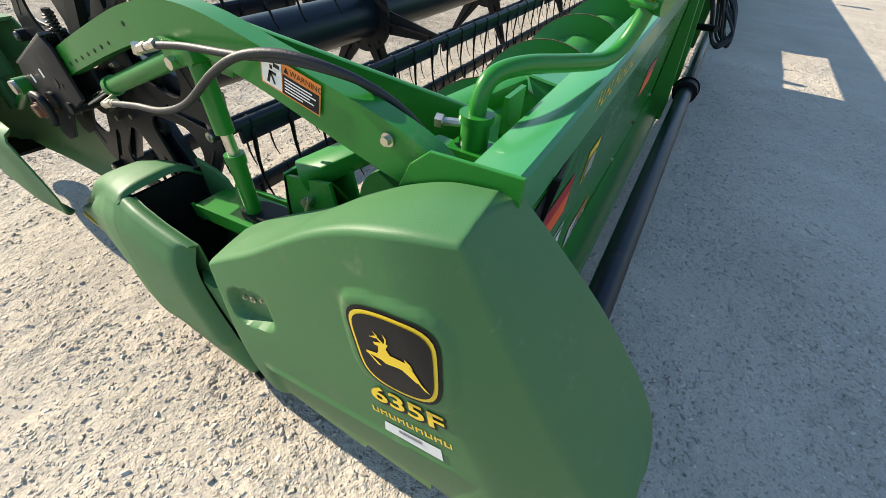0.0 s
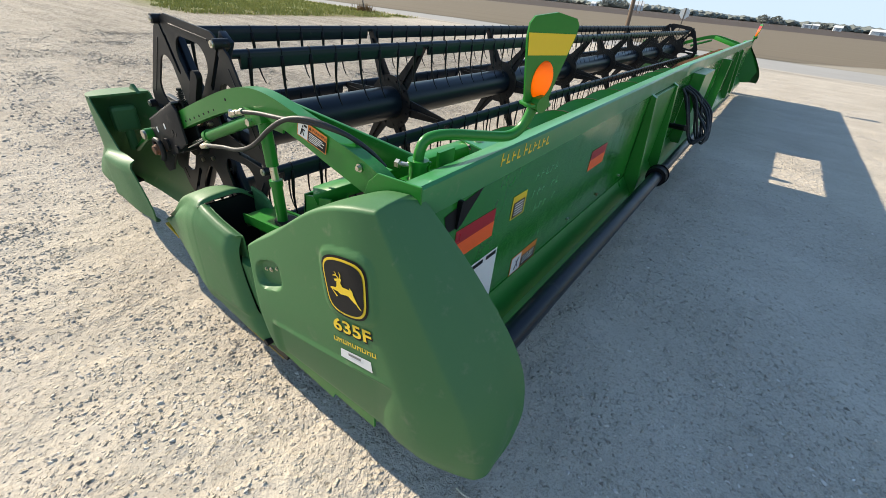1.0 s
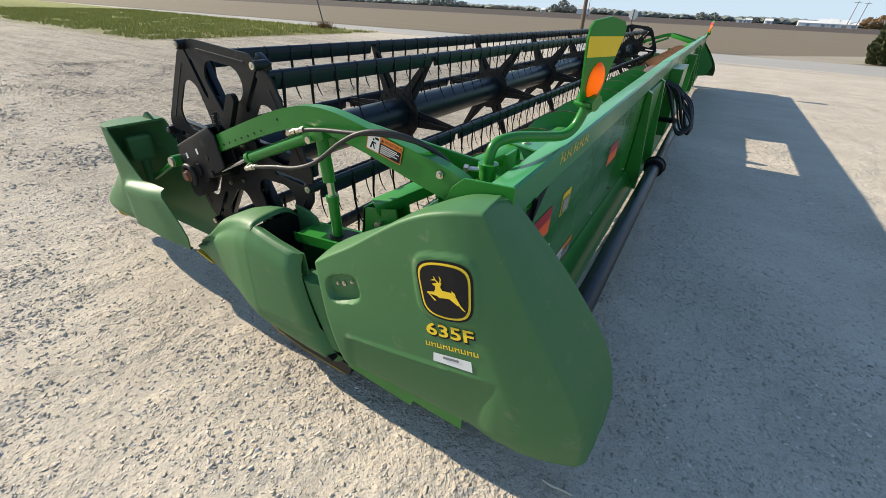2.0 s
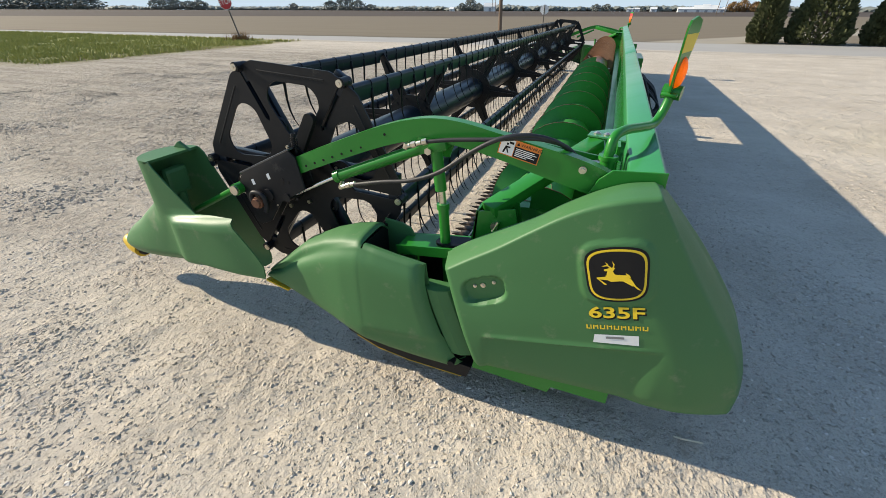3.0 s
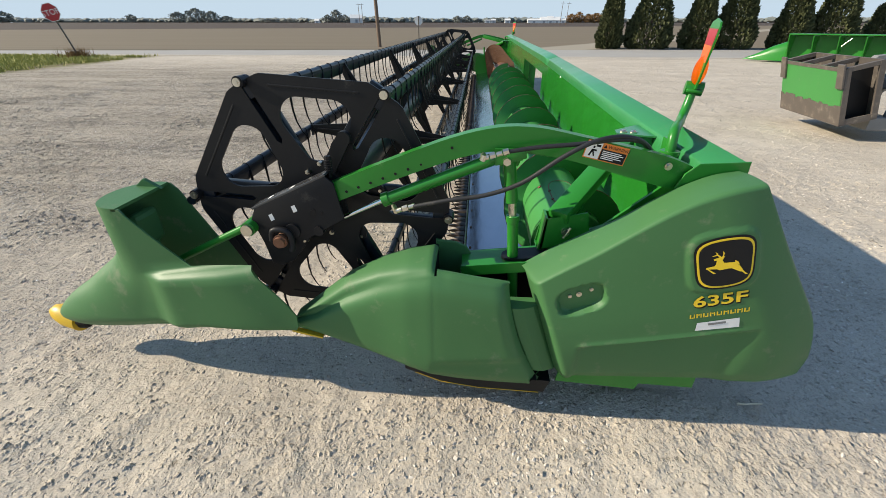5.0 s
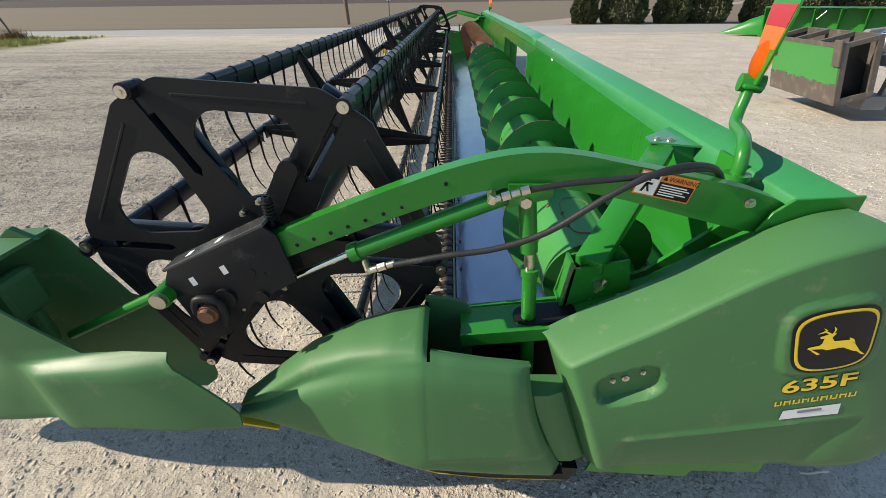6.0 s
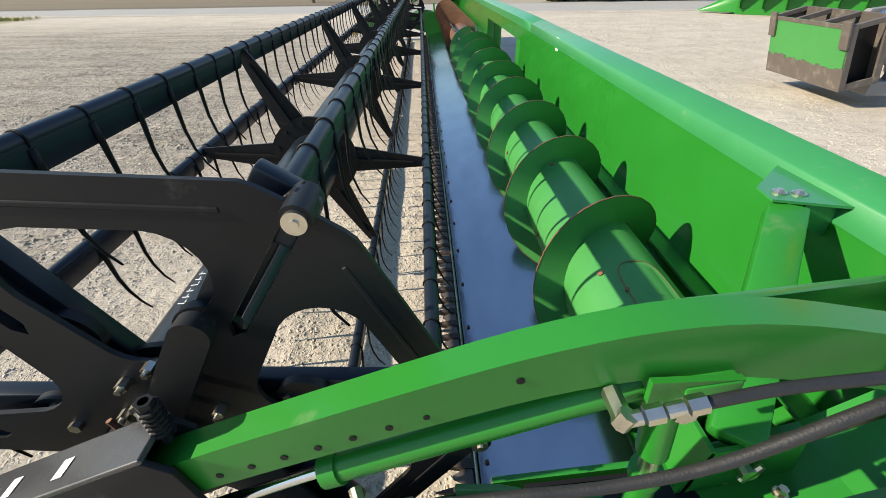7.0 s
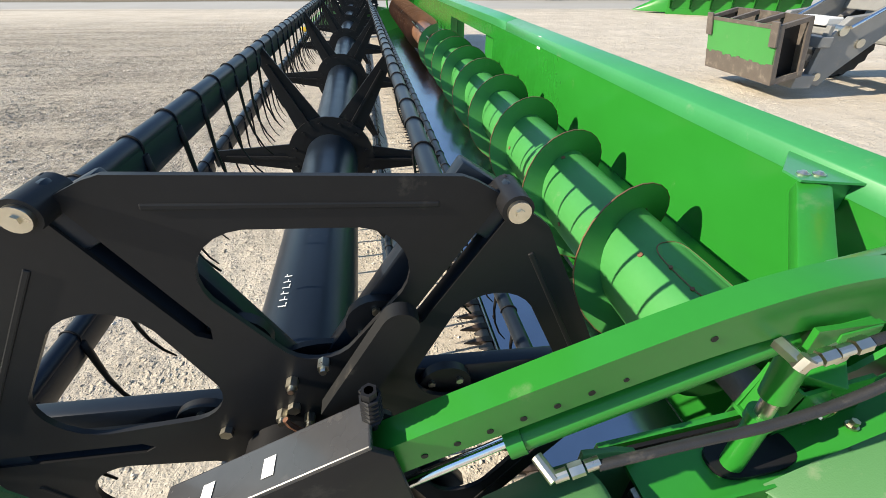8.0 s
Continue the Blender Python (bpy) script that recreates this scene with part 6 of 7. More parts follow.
def moulded(fn, us, vs, thick):
    """A moulded panel through fn, thickened inward (towards +y)."""
    bm = fresh()
    front = [[bm.verts.new(fn(u, v)) for u in us] for v in vs]
    back = [[bm.verts.new(p.co + Vector((0, thick, 0))) for p in row] for row in front]
    ny, nx = len(vs), len(us)
    for j in range(ny - 1):
        for i in range(nx - 1):
            bm.faces.new((front[j][i], front[j][i + 1], front[j + 1][i + 1], front[j + 1][i]))
            bm.faces.new((back[j][i], back[j + 1][i], back[j + 1][i + 1], back[j][i + 1]))
    for j in range(ny - 1):
        for i in (0, nx - 1):
            bm.faces.new((front[j][i], front[j + 1][i], back[j + 1][i], back[j][i]))
    for i in range(nx - 1):
        for j in (0, ny - 1):
            bm.faces.new((front[j][i], front[j][i + 1], back[j][i + 1], back[j][i]))
    return bm


us = [0.05 * (k / 9) ** 1.6 for k in range(9)] + list(np.linspace(0.05, UC - 0.018, 106)) + list(np.linspace(UC - 0.013, UC + 0.013, 7)) + list(np.linspace(UC + 0.02, 1.0, 14))
vs = list(np.linspace(0, VC - 0.024, 112)) + list(np.linspace(VC - 0.019, VC + 0.019, 9)) + list(np.linspace(VC + 0.026, 1.0, 10))
shield_bm = moulded(shield_point, us, vs, 0.008)
shield = part("end_shield", shield_bm, M_PLASTIC, header, "moulded green plastic end shield", smooth=50)
mirrored(shield, header)
from mathutils.bvhtree import BVHTree
SHIELD_TREE = BVHTree.FromPolygons([v.co.copy() for v in shield.data.vertices], [list(p.vertices) for p in shield.data.polygons])


def drape(x, z, up):
    """The shield's face at x, z, lifted by up."""
    hit = SHIELD_TREE.ray_cast(Vector((x, -1.0, z)), Vector((0, 1, 0)))[0]
    return Vector((x, (hit.y if hit else -0.2) - up, z))


def draped(name, polys, mat, up, label, parent=None, rings=5):
    """Flat shapes laid over the shield's face; each polygon is filled by rings drawn in to its middle."""
    bm = fresh()
    for poly in polys:
        cx, cz = sum(p[0] for p in poly) / len(poly), sum(p[1] for p in poly) / len(poly)
        loops = [[bm.verts.new(drape(cx + (x - cx) * s, cz + (z - cz) * s, up)) for x, z in poly] for s in [1 - k / rings for k in range(rings)]]
        n = len(poly)
        for a, b in zip(loops, loops[1:]):
            for k in range(n):
                bm.faces.new((a[k], a[(k + 1) % n], b[(k + 1) % n], b[k]))
        bm.faces.new(loops[-1])
    return part(name, bm, mat, parent or shield, label)


LEAN = radians(14)


def lean(lx, lz, cx=0.146, cz=0.736):
    """From a decal's own axes to the shield's x and z; the decals stand 14 degrees off level."""
    return cx + lx * math.cos(LEAN) - lz * math.sin(LEAN), cz + lx * math.sin(LEAN) + lz * math.cos(LEAN)


def badge_outline(s):
    """A shield-shaped badge: bowed top and foot, rounded corners."""
    pts = []
    for k in range(56):
        a = 2 * math.pi * k / 56
        c, q = math.cos(a), math.sin(a)
        r = (abs(c) ** 5 + abs(q) ** 5) ** -0.2
        px, pz = r * c, r * q
        lx = s * (0.076 + 0.004 * pz) * px
        lz = s * (0.067 * pz + (0.011 * (1 - px * px) if pz > 0 else -0.013 * (1 - px * px)))
        pts.append(lean(lx, lz))
    return pts


draped("badge_border", [badge_outline(1.10)], M_DECAL_B, 0.0016, "black badge edge", rings=8)
draped("badge_line", [badge_outline(1.02)], M_DECAL_Y, 0.0030, "yellow badge border", rings=8)
draped("badge_field", [badge_outline(0.94)], M_DECAL_B, 0.0044, "black badge field", rings=8)
figure = [[(-0.030, 0.000), (-0.004, 0.003), (0.024, 0.001), (0.038, -0.012), (0.034, -0.020), (0.008, -0.018), (-0.016, -0.020), (-0.030, -0.012)],
          [(-0.030, -0.012), (-0.025, 0.014), (-0.010, 0.014), (-0.004, 0.003)], [(-0.034, 0.020), (-0.016, 0.025), (-0.003, 0.025), (-0.010, 0.013), (-0.032, 0.015)],
          [(-0.026, -0.003), (-0.054, -0.006), (-0.055, -0.011), (-0.024, -0.015)], [(-0.055, -0.008), (-0.050, -0.010), (-0.027, -0.029), (-0.034, -0.030)],
          [(0.022, 0.001), (0.038, -0.012), (0.050, -0.034), (0.040, -0.034), (0.018, -0.020)], [(0.042, -0.032), (0.050, -0.034), (0.063, -0.048), (0.054, -0.045)],
          [(0.026, -0.002), (0.024, 0.008), (0.034, 0.001), (0.038, -0.010)],
          [(-0.011, 0.024), (-0.007, 0.036), (-0.010, 0.045), (-0.004, 0.036), (-0.007, 0.024)], [(-0.016, 0.024), (-0.025, 0.033), (-0.040, 0.029), (-0.025, 0.036), (-0.013, 0.026)],
          [(-0.024, 0.034), (-0.030, 0.044), (-0.021, 0.036)]]
draped("badge_mark", [[lean(x * 0.98, z * 0.98) for x, z in s] for s in figure], M_DECAL_Y, 0.0058, "plain yellow badge shapes", rings=4)


def draped_text(text, x, z, size, mat, up, label, widen=1.0, bold=0.0):
    v, f = letters(text, size, True, bold)
    me = bpy.data.meshes.new("lettering")
    me.from_pydata([drape(*lean(p.x * widen, p.y, x, z), up) for p in v], [], f)
    return part("lettering", me, mat, shield, label)


draped_text("635F", 0.1785, 0.5872, 0.053, M_DECAL_B, 0.0014, "black shadow of the number", 1.50, 0.0019)
draped_text("635F", 0.1745, 0.5915, 0.053, M_DECAL_Y, 0.0026, "yellow lettering reading 635F", 1.50, 0.0012)
bars = []
for k in range(9):
    x0, up_ = -0.088 + 0.0196 * k, 0.009 if k % 2 else 0.0
    bars += [[lean(x, z, 0.186, 0.551) for x, z in ((x0, 0), (x0 + 0.004, 0), (x0 + 0.004, 0.015), (x0, 0.015))],
             [lean(x, z, 0.186, 0.551) for x, z in ((x0 + 0.005, up_), (x0 + 0.011, up_), (x0 + 0.011, up_ + 0.004), (x0 + 0.005, up_ + 0.004))],
             [lean(x, z, 0.186, 0.551) for x, z in ((x0 + 0.012, 0), (x0 + 0.015, 0), (x0 + 0.015, 0.015), (x0 + 0.012, 0.015))]]
draped("name_bars", bars, M_DECAL_Y, 0.0020, "small yellow name drawn as plain bars", rings=2)
draped("paper_label", [[lean(x, z, 0.187, 0.514) for x, z in ((-0.064, -0.014), (0.066, -0.020), (0.066, 0.016), (-0.058, 0.016), (-0.060, 0.006))]], M_DECAL_W, 0.0018, "white paper label", rings=6)
draped("label_bar", [[lean(x, z, 0.187, 0.514) for x, z in ((-0.026, 0.002), (0.026, 0.002), (0.026, 0.010), (-0.026, 0.010))]], M_GREY, 0.0028, "unreadable grey print", rings=2)
for px, pz in ((-0.274, 0.571), (-0.246, 0.581), (-0.210, 0.602)):
    p = drape(px, pz, 0)
    bm = fresh()
    rod(bm, p + Vector((0, 0.002, 0)), p + Vector((0, -0.004, 0)), 0.009 if px == -0.246 else 0.0065, segs=16)
    rod(bm, p + Vector((0, -0.004, 0)), p + Vector((0, -0.007, 0)), 0.0045, segs=6)
    part("pocket_bolt", bm, M_ZINC, shield, "zinc bolt and washer")

# green skid plates showing below the shield
bm = fresh()
slab(bm, [(-0.27, 0.185), (0.02, 0.165), (0.03, 0.195), (0.22, 0.190), (0.22, 0.26), (-0.26, 0.26)], -0.165, -0.158)
slab(bm, [(0.04, 0.165), (0.20, 0.160), (0.20, 0.24), (0.04, 0.24)], -0.130, -0.122)
ob = part("skid_plate", bm, M_PAINT, header)
mirrored(ob, header)
bm = fresh()
sheet(bm, [(-0.80, 0.155), (-0.72, 0.105), (-0.60, 0.070), (-0.45, 0.058), (-0.36, 0.062)], -0.09, 0.11, 0.010)
ob = part("skid_shoe", bm, M_IRON, header, "worn steel skid shoe", smooth=30)
mirrored(ob, header)
# rear inner plate behind the shield's rear edge
bm = fresh()
vs_ = [(0.205, 0.06, 0.90), (0.235, 0.03, 0.90), (0.45, 0.08, 0.66), (0.52, 0.085, 0.50), (0.46, 0.10, 0.28), (0.205, 0.10, 0.24)]
a_ = [bm.verts.new(p) for p in vs_]
b_ = [bm.verts.new((x, y + 0.006, z)) for x, y, z in vs_]
loft(bm, [a_, b_])
ob = part("rear_gusset", bm, M_PAINT, header)
mirrored(ob, header)


# ---- middle divider ----
# rows: x, outer foot y, outer foot z, outer waist y, outer top y, outer top z, crest y, crest z, inner y, inner top z
POD = [(-1.270, -0.095, 0.318, -0.098, -0.085, 0.345, -0.050, 0.358, -0.02, 0.350),
       (-1.180, -0.100, 0.296, -0.110, -0.096, 0.385, -0.050, 0.428, 0.01, 0.420),
       (-1.050, -0.116, 0.262, -0.132, -0.112, 0.480, -0.055, 0.534, 0.04, 0.518),
       (-0.920, -0.130, 0.222, -0.155, -0.134, 0.554, -0.060, 0.599, 0.065, 0.582),
       (-0.820, -0.143, 0.190, -0.177, -0.155, 0.598, -0.068, 0.635, 0.075, 0.616),
       (-0.735, -0.150, 0.165, -0.188, -0.168, 0.624, -0.075, 0.652, 0.078, 0.632)]
# open-topped rear of the cover: x, foot y, foot z, waist y, rim y, rim z
POD_REAR = [(-0.712, -0.1505, 0.1612, -0.189, -0.1695, 0.624), (-0.690, -0.1512, 0.157, -0.1905, -0.172, 0.621), (-0.66, -0.152, 0.152, -0.192, -0.176, 0.619), (-0.58, -0.152, 0.146, -0.195, -0.180, 0.608), (-0.50, -0.152, 0.146, -0.196, -0.180, 0.598), (-0.470, -0.150, 0.148, -0.195, -0.178, 0.592)]


def between(rows, n):
    """Rows of numbers, with n - 1 more laid between each two."""
    out = [[a + (b - a) * k / n for a, b in zip(p, q)] for p, q in zip(rows, rows[1:]) for k in range(n)]
    return out + [list(rows[-1])]


def pod_wall(x, fy, fz, wy, ty, tz):
    """The outer wall from foot to shoulder, with its low moulded step."""
    pts = spline([(x, fy + 0.03, fz + 0.004), (x, fy + 0.004, fz), (x, wy, fz + 0.10 * (tz - fz) + 0.012), (x, wy - 0.004, fz + 0.50 * (tz - fz)), (x, wy + 0.001, tz - 0.15 * (tz - fz)), (x, ty + 0.008, tz)], 11)
    for p in pts:
        step = 0.265 + 0.184 * (x + 0.712)
        p.y += 0.010 * smooth01((x + 0.76) / 0.09) * smooth01((step - p.z) / 0.014) * smooth01((p.z - fz) / 0.03)
    return pts


def pod_ring(r):
    x, fy, fz, wy, ty, tz, cy, cz, iy, iz = r
    crown = spline([(x, ty + 0.008, tz), (x, (ty + cy) / 2 - 0.012, tz + 0.68 * (cz - tz)), (x, cy, cz), (x, (cy + iy) / 2 + 0.01, cz - 0.15 * (cz - iz)), (x, iy, iz - 0.03)], 4)
    return pod_wall(x, fy, fz, wy, ty, tz) + crown[1:]


rings = [pod_ring(r) for r in between(POD, 5)]
# rounded lip of the opening, bent down behind the crest
count = len(rings[-1]) - len(pod_wall(*POD_REAR[0]))
x, fy, fz, wy, ty, tz, cy, cz, iy, iz = POD[-1]
for dx, dz in ((0.008, 0.004), (0.015, 0.014)):
    ring = pod_ring((x + dx, fy, fz - 0.0013 * dx / 0.008, wy, ty - 0.0005 * dx / 0.008, tz, cy, cz - dz, iy - 0.004, iz - dz))
    rings.append(ring)
last = between(POD_REAR, 3)
for j, (x, fy, fz, wy, ty, tz) in enumerate(last):
    inward = (0.0, 0.0, 0.004, 0.014, 0.034)[max(0, j - len(last) + 5)]
    wall = pod_wall(x, fy + inward, fz, wy + inward, ty + inward, tz)
    lip = spline([(x, ty + 0.008 + inward, tz), (x, ty + 0.024, tz + 0.012), (x, ty + 0.044, tz + 0.004), (x, ty + 0.052, tz - 0.03), (x, wy + 0.060, tz - 0.30)], 4)
    ring = wall + lip[1:]
    for p in ring:
        h = max(0.0, min(1.0, (p.z - fz) / (tz - fz)))
        p.x += smooth01((x + 0.735) / 0.29) * (0.155 * (1 - h) ** 1.25 - 0.014 * math.sin(math.pi * h))
    rings.append(ring)
bm = fresh()
rings = [[bm.verts.new(p) for p in ring] for ring in rings]
front, wall = len(rings) - len(last), len(rings[0]) - count
loft(bm, rings[:front], closed=False)
loft(bm, rings[front:], closed=False)
loft(bm, [ring[:wall] for ring in rings[front - 1:front + 1]], closed=False)
pod = part("divider_cover", bm, M_PLASTIC, header, "moulded green plastic divider cover with open top", smooth=60)
thick = pod.modifiers.new("thickness", "SOLIDIFY")
thick.thickness, thick.offset = 0.005, -1
mirrored(pod, header)
bm = fresh()
slab(bm, [(-0.735, 0.20), (-0.735, 0.640), (-0.66, 0.632), (-0.62, 0.615), (-0.60, 0.58), (-0.59, 0.20)], 0.066, 0.078, bevel=0.003)
ob = part("divider_inner_wall", bm, M_PLASTIC, header)
mirrored(ob, header)
# black liners give the cover's hollow its shade by colour
bm = fresh()
slab(bm, [(-0.737, 0.18), (-0.737, 0.62), (-0.725, 0.62), (-0.725, 0.18)], -0.14, 0.07)
box(bm, (-0.73, -0.13, 0.17), (-0.36, 0.07, 0.19))
slab(bm, [(-0.60, 0.20), (-0.60, 0.560), (-0.36, 0.588), (-0.16, 0.66), (-0.16, 0.20)], 0.100, 0.108)
part("divider_inside", bm, M_DECAL_B, header, "black sheets standing in for shade inside the divider cover")
bm = fresh()
rod(bm, (-0.62, 0.03, 0.545), (-0.62, -0.005, 0.545), 0.020, segs=6)
rod(bm, (-0.62, -0.005, 0.545), (-0.62, -0.03, 0.545), 0.010, segs=12)
part("divider_bolt", bm, M_ZINC, header, "dirty hex bolt")
# latch recess and pin at the cover's rear foot
bm = fresh()
rod(bm, (-0.352, -0.182, 0.186), (-0.352, -0.15, 0.186), 0.014, segs=18)
part("foot_hole", bm, M_DECAL_B, header, "dark latch hole")
bm = fresh()
rows = []
for z in np.linspace(0.225, 0.505, 15):
    h = (z - 0.148) / 0.444
    xp = -0.47 + 0.155 * (1 - h) ** 1.25 - 0.014 * math.sin(math.pi * h)
    xs = -0.285 - 0.140 * (z - 0.215) / 0.395
    rows.append([bm.verts.new(p) for p in ((xp - 0.03, -0.140, z), (xp + 0.004, -0.160, z), (0.45 * xp + 0.55 * xs, -0.160, z), (xs + 0.006, -0.146, z), (xs + 0.05, -0.10, z), (xs + 0.05, -0.09, z), (xp - 0.03, -0.09, z))])
loft(bm, rows)
ob = part("joint_strip", bm, M_PLASTIC, header, "green recessed joint between cover and shield")
bm = fresh()
sheet(bm, [(-1.282, 0.312), (-1.23, 0.299), (-1.165, 0.283)], -0.108, -0.085, 0.008)
part("yellow_trim", bm, M_YELLOW, header, "yellow poly skid edge")
bm = fresh()
sheet(bm, [(-0.80, 0.160), (-0.70, 0.118), (-0.55, 0.096), (-0.32, 0.090)], -0.1395, -0.137, 0.003)
part("yellow_trim", bm, M_YELLOW, header, "thin yellow poly skid edge")
bm = fresh()
slab(bm, [(-0.84, 0.175), (-0.70, 0.115), (-0.60, 0.098), (-0.30, 0.09), (-0.28, 0.15), (-0.72, 0.19), (-0.84, 0.22)], -0.138, 0.04)
slab(bm, [(-1.25, 0.30), (-1.10, 0.255), (-0.84, 0.19), (-0.84, 0.22), (-1.0, 0.28), (-1.24, 0.33)], -0.07, 0.04)
part("divider_base", bm, M_BLACK, header, "dark steel divider base")

# ---- divider nose ----
# front tip, end of the outer wall and end of the inner wall by height; the plan of each height is a U that opens to the rear
NOSE_TIP = [(0.175, (-2.375,)), (0.205, (-2.400,)), (0.24, (-2.390,)), (0.30, (-2.335,)), (0.36, (-2.265,)), (0.43, (-2.170,)), (0.50, (-2.075,)), (0.56, (-1.995,)), (0.62, (-1.962,)), (0.70, (-1.950,)), (0.80, (-1.945,))]
NOSE_BLUNT = [(0.175, 0.60), (0.30, 0.52), (0.45, 0.34), (0.58, 0.17), (0.70, 0.125), (0.80, 0.115)]
NOSE_OUT = [(0.175, -1.285), (0.218, -1.243), (0.286, -1.227), (0.427, -1.224), (0.598, -1.366), (0.612, -1.610), (0.775, -1.786), (0.80, -1.800)]
NOSE_IN = [(0.175, -1.53), (0.21, -1.487), (0.29, -1.515), (0.54, -1.60), (0.556, -1.66), (0.775, -1.775), (0.80, -1.80)]
# height of the outer wall's lower edge along the nose; the inner wall reaches lower
NOSE_FOOT = [(-2.45, 0.20), (-2.20, 0.226), (-1.90, 0.270), (-1.60, 0.320), (-1.22, 0.330)]


def nose_ring(z):
    tip, blunt, xo, xi = look_up(NOSE_TIP, z)[0], lerp_list(NOSE_BLUNT, z), lerp_list(NOSE_OUT, z), lerp_list(NOSE_IN, z)
    mid, half = 0.028, 0.135
    low = smooth01((z - 0.16) / 0.10)
    half *= 0.72 + 0.28 * low
    pts = []
    for k in range(21):
        f = k / 20
        x = xo + (tip + blunt - xo) * f
        ledge = smooth01((x + 1.82) / 0.12) * smooth01((0.612 - z) / 0.034)
        facet = smooth01((x - xo + 0.16) / 0.16)
        pts.append((x, mid - half - (0.046 + 0.014 * smooth01((x + 1.75) / 0.35)) * ledge + 0.008 * ledge * facet, z))
    for k in range(1, 24):
        a = math.pi * k / 24
        pts.append((tip + blunt - blunt * math.sin(a) ** 0.9, mid - half * math.cos(a), z))
    for k in range(13):
        x = tip + blunt + (xi - tip - blunt) * k / 12
        pts.append((x, mid + half, z))
    out = []
    for x, y, z in pts:
        lift = 0.165 * (max(-1.86, x) + 1.46) * max(0.0, min((z - 0.42) / 0.178, (0.775 - z) / 0.163, 1.0))
        out.append((x, y, z + lift * (1 - smooth01((y + 0.10) / 0.10)) * smooth01((x + 2.05) / 0.15)))
    pts = out
    if z < 0.42:
        pts = [(x, y, 0.42 - (0.42 - z) * (1 + ((0.42 - lerp_list(NOSE_FOOT, x)) / 0.242 - 1) * (1 - smooth01((y + 0.03) / 0.18)))) for x, y, z in pts]
    return pts


bm = fresh()
levels = [0.178, 0.19, 0.205, 0.225, 0.25, 0.28, 0.30, 0.335, 0.375, 0.42, 0.46, 0.50, 0.54, 0.57, 0.588, 0.598, 0.605, 0.612, 0.64, 0.68, 0.72, 0.75, 0.775, 0.80]
loft(bm, [[bm.verts.new(p) for p in nose_ring(z)] for z in levels], closed=False)
nose = part("divider_nose", bm, M_PLASTIC, header, "moulded green plastic crop divider nose", smooth=50)
thick = nose.modifiers.new("thickness", "SOLIDIFY")
thick.thickness, thick.offset = 0.006, -1
mirrored(nose, header)
cap = [(p[0], p[1]) for p in nose_ring(0.80)[8:-4]]
bm = fresh()
loft(bm, [[bm.verts.new((x, y, z)) for x, y in cap] for z in (0.792, 0.803)])
bmesh.ops.bevel(bm, geom=[e for e in bm.edges if e.calc_face_angle(0) > 1.0], offset=0.004, segments=2, profile=0.5, affect="EDGES")
ob = part("nose_cap", bm, M_PLASTIC, header, "flat cap of the nose", smooth=40)
mirrored(ob, header)
bm = fresh()
slab(bm, [(-1.920, 0.79), (-1.866, 0.832), (-1.858, 0.832), (-1.80, 0.795)], 0.105, 0.122, bevel=0.003)
ob = part("nose_lug", bm, M_PLASTIC, header)
mirrored(ob, header)
bm = fresh()
box(bm, (-1.875, -0.03, 0.60), (-1.825, 0.09, 0.735), bevel=0.02)
rod(bm, (-1.845, 0.03, 0.50), (-1.845, 0.03, 0.61), 0.022, segs=12)
part("nose_bracket", bm, M_PLASTIC, header)
bm = fresh()
rows = []
for x, yo, yi, zb, zt in ((-2.505, 0.045, 0.070, 0.188, 0.214), (-2.475, 0.022, 0.090, 0.160, 0.236), (-2.43, 0.004, 0.105, 0.132, 0.242), (-2.36, -0.004, 0.112, 0.116, 0.218)):
    rows.append([bm.verts.new((x, (yo + yi) / 2 + (yi - yo) / 2 * math.cos(a), (zb + zt) / 2 + (zt - zb) / 2 * math.sin(a))) for a in (2 * math.pi * k / 20 for k in range(20))])
loft(bm, rows)
ob = part("nose_tip", bm, M_YELLOW, header, "yellow poly nose tip", smooth=60)
mirrored(ob, header)
bm = fresh()
box(bm, (-2.41, 0.015, 0.140), (-2.31, 0.095, 0.20), bevel=0.015)
bar(bm, (-2.34, 0.05, 0.185), (-2.05, 0.03, 0.235), 0.10, 0.012)
part("nose_base", bm, M_DECAL_B, header, "dark underside of the nose")

# ---- amber lamp on its bent pole, and reflective paddle ----
bm = fresh()
tube(bm, [(0.070, 0.165, 0.93), (0.070, 0.168, 0.985), (0.078, 0.190, 1.025), (0.110, 0.250, 1.036), (0.165, 0.355, 1.026), (0.205, 0.440, 1.020), (0.228, 0.478, 1.045), (0.243, 0.495, 1.095), (0.247, 0.500, 1.135)], 0.0165, 14)
lamp_pole = part("lamp_pole", bm, M_PAINT, header, "bent green lamp pole", smooth=60)
mirrored(lamp_pole, header)
bm = fresh()
rod(bm, (0.070, 0.165, 0.90), (0.070, 0.166, 0.962), 0.027, segs=18)
rod(bm, (0.070, 0.166, 0.955), (0.070, 0.166, 0.968), 0.032, segs=18)
box(bm, (0.03, 0.13, 0.89), (0.128, 0.20, 0.905))
part("pole_socket", bm, M_PAINT, header, smooth=40)
bm = fresh()
rod(bm, (0.005, 0.15, 0.94), (0.05, 0.16, 0.945), 0.008, segs=8)
rod(bm, (-0.002, 0.149, 0.94), (0.012, 0.151, 0.94), 0.014, segs=6)
part("socket_bolt", bm, M_ZINC, header)
bm = fresh()
box(bm, (0.095, 0.22, 0.905), (0.105, 0.30, 0.985))
part("pole_clip", bm, M_PAINT, header)
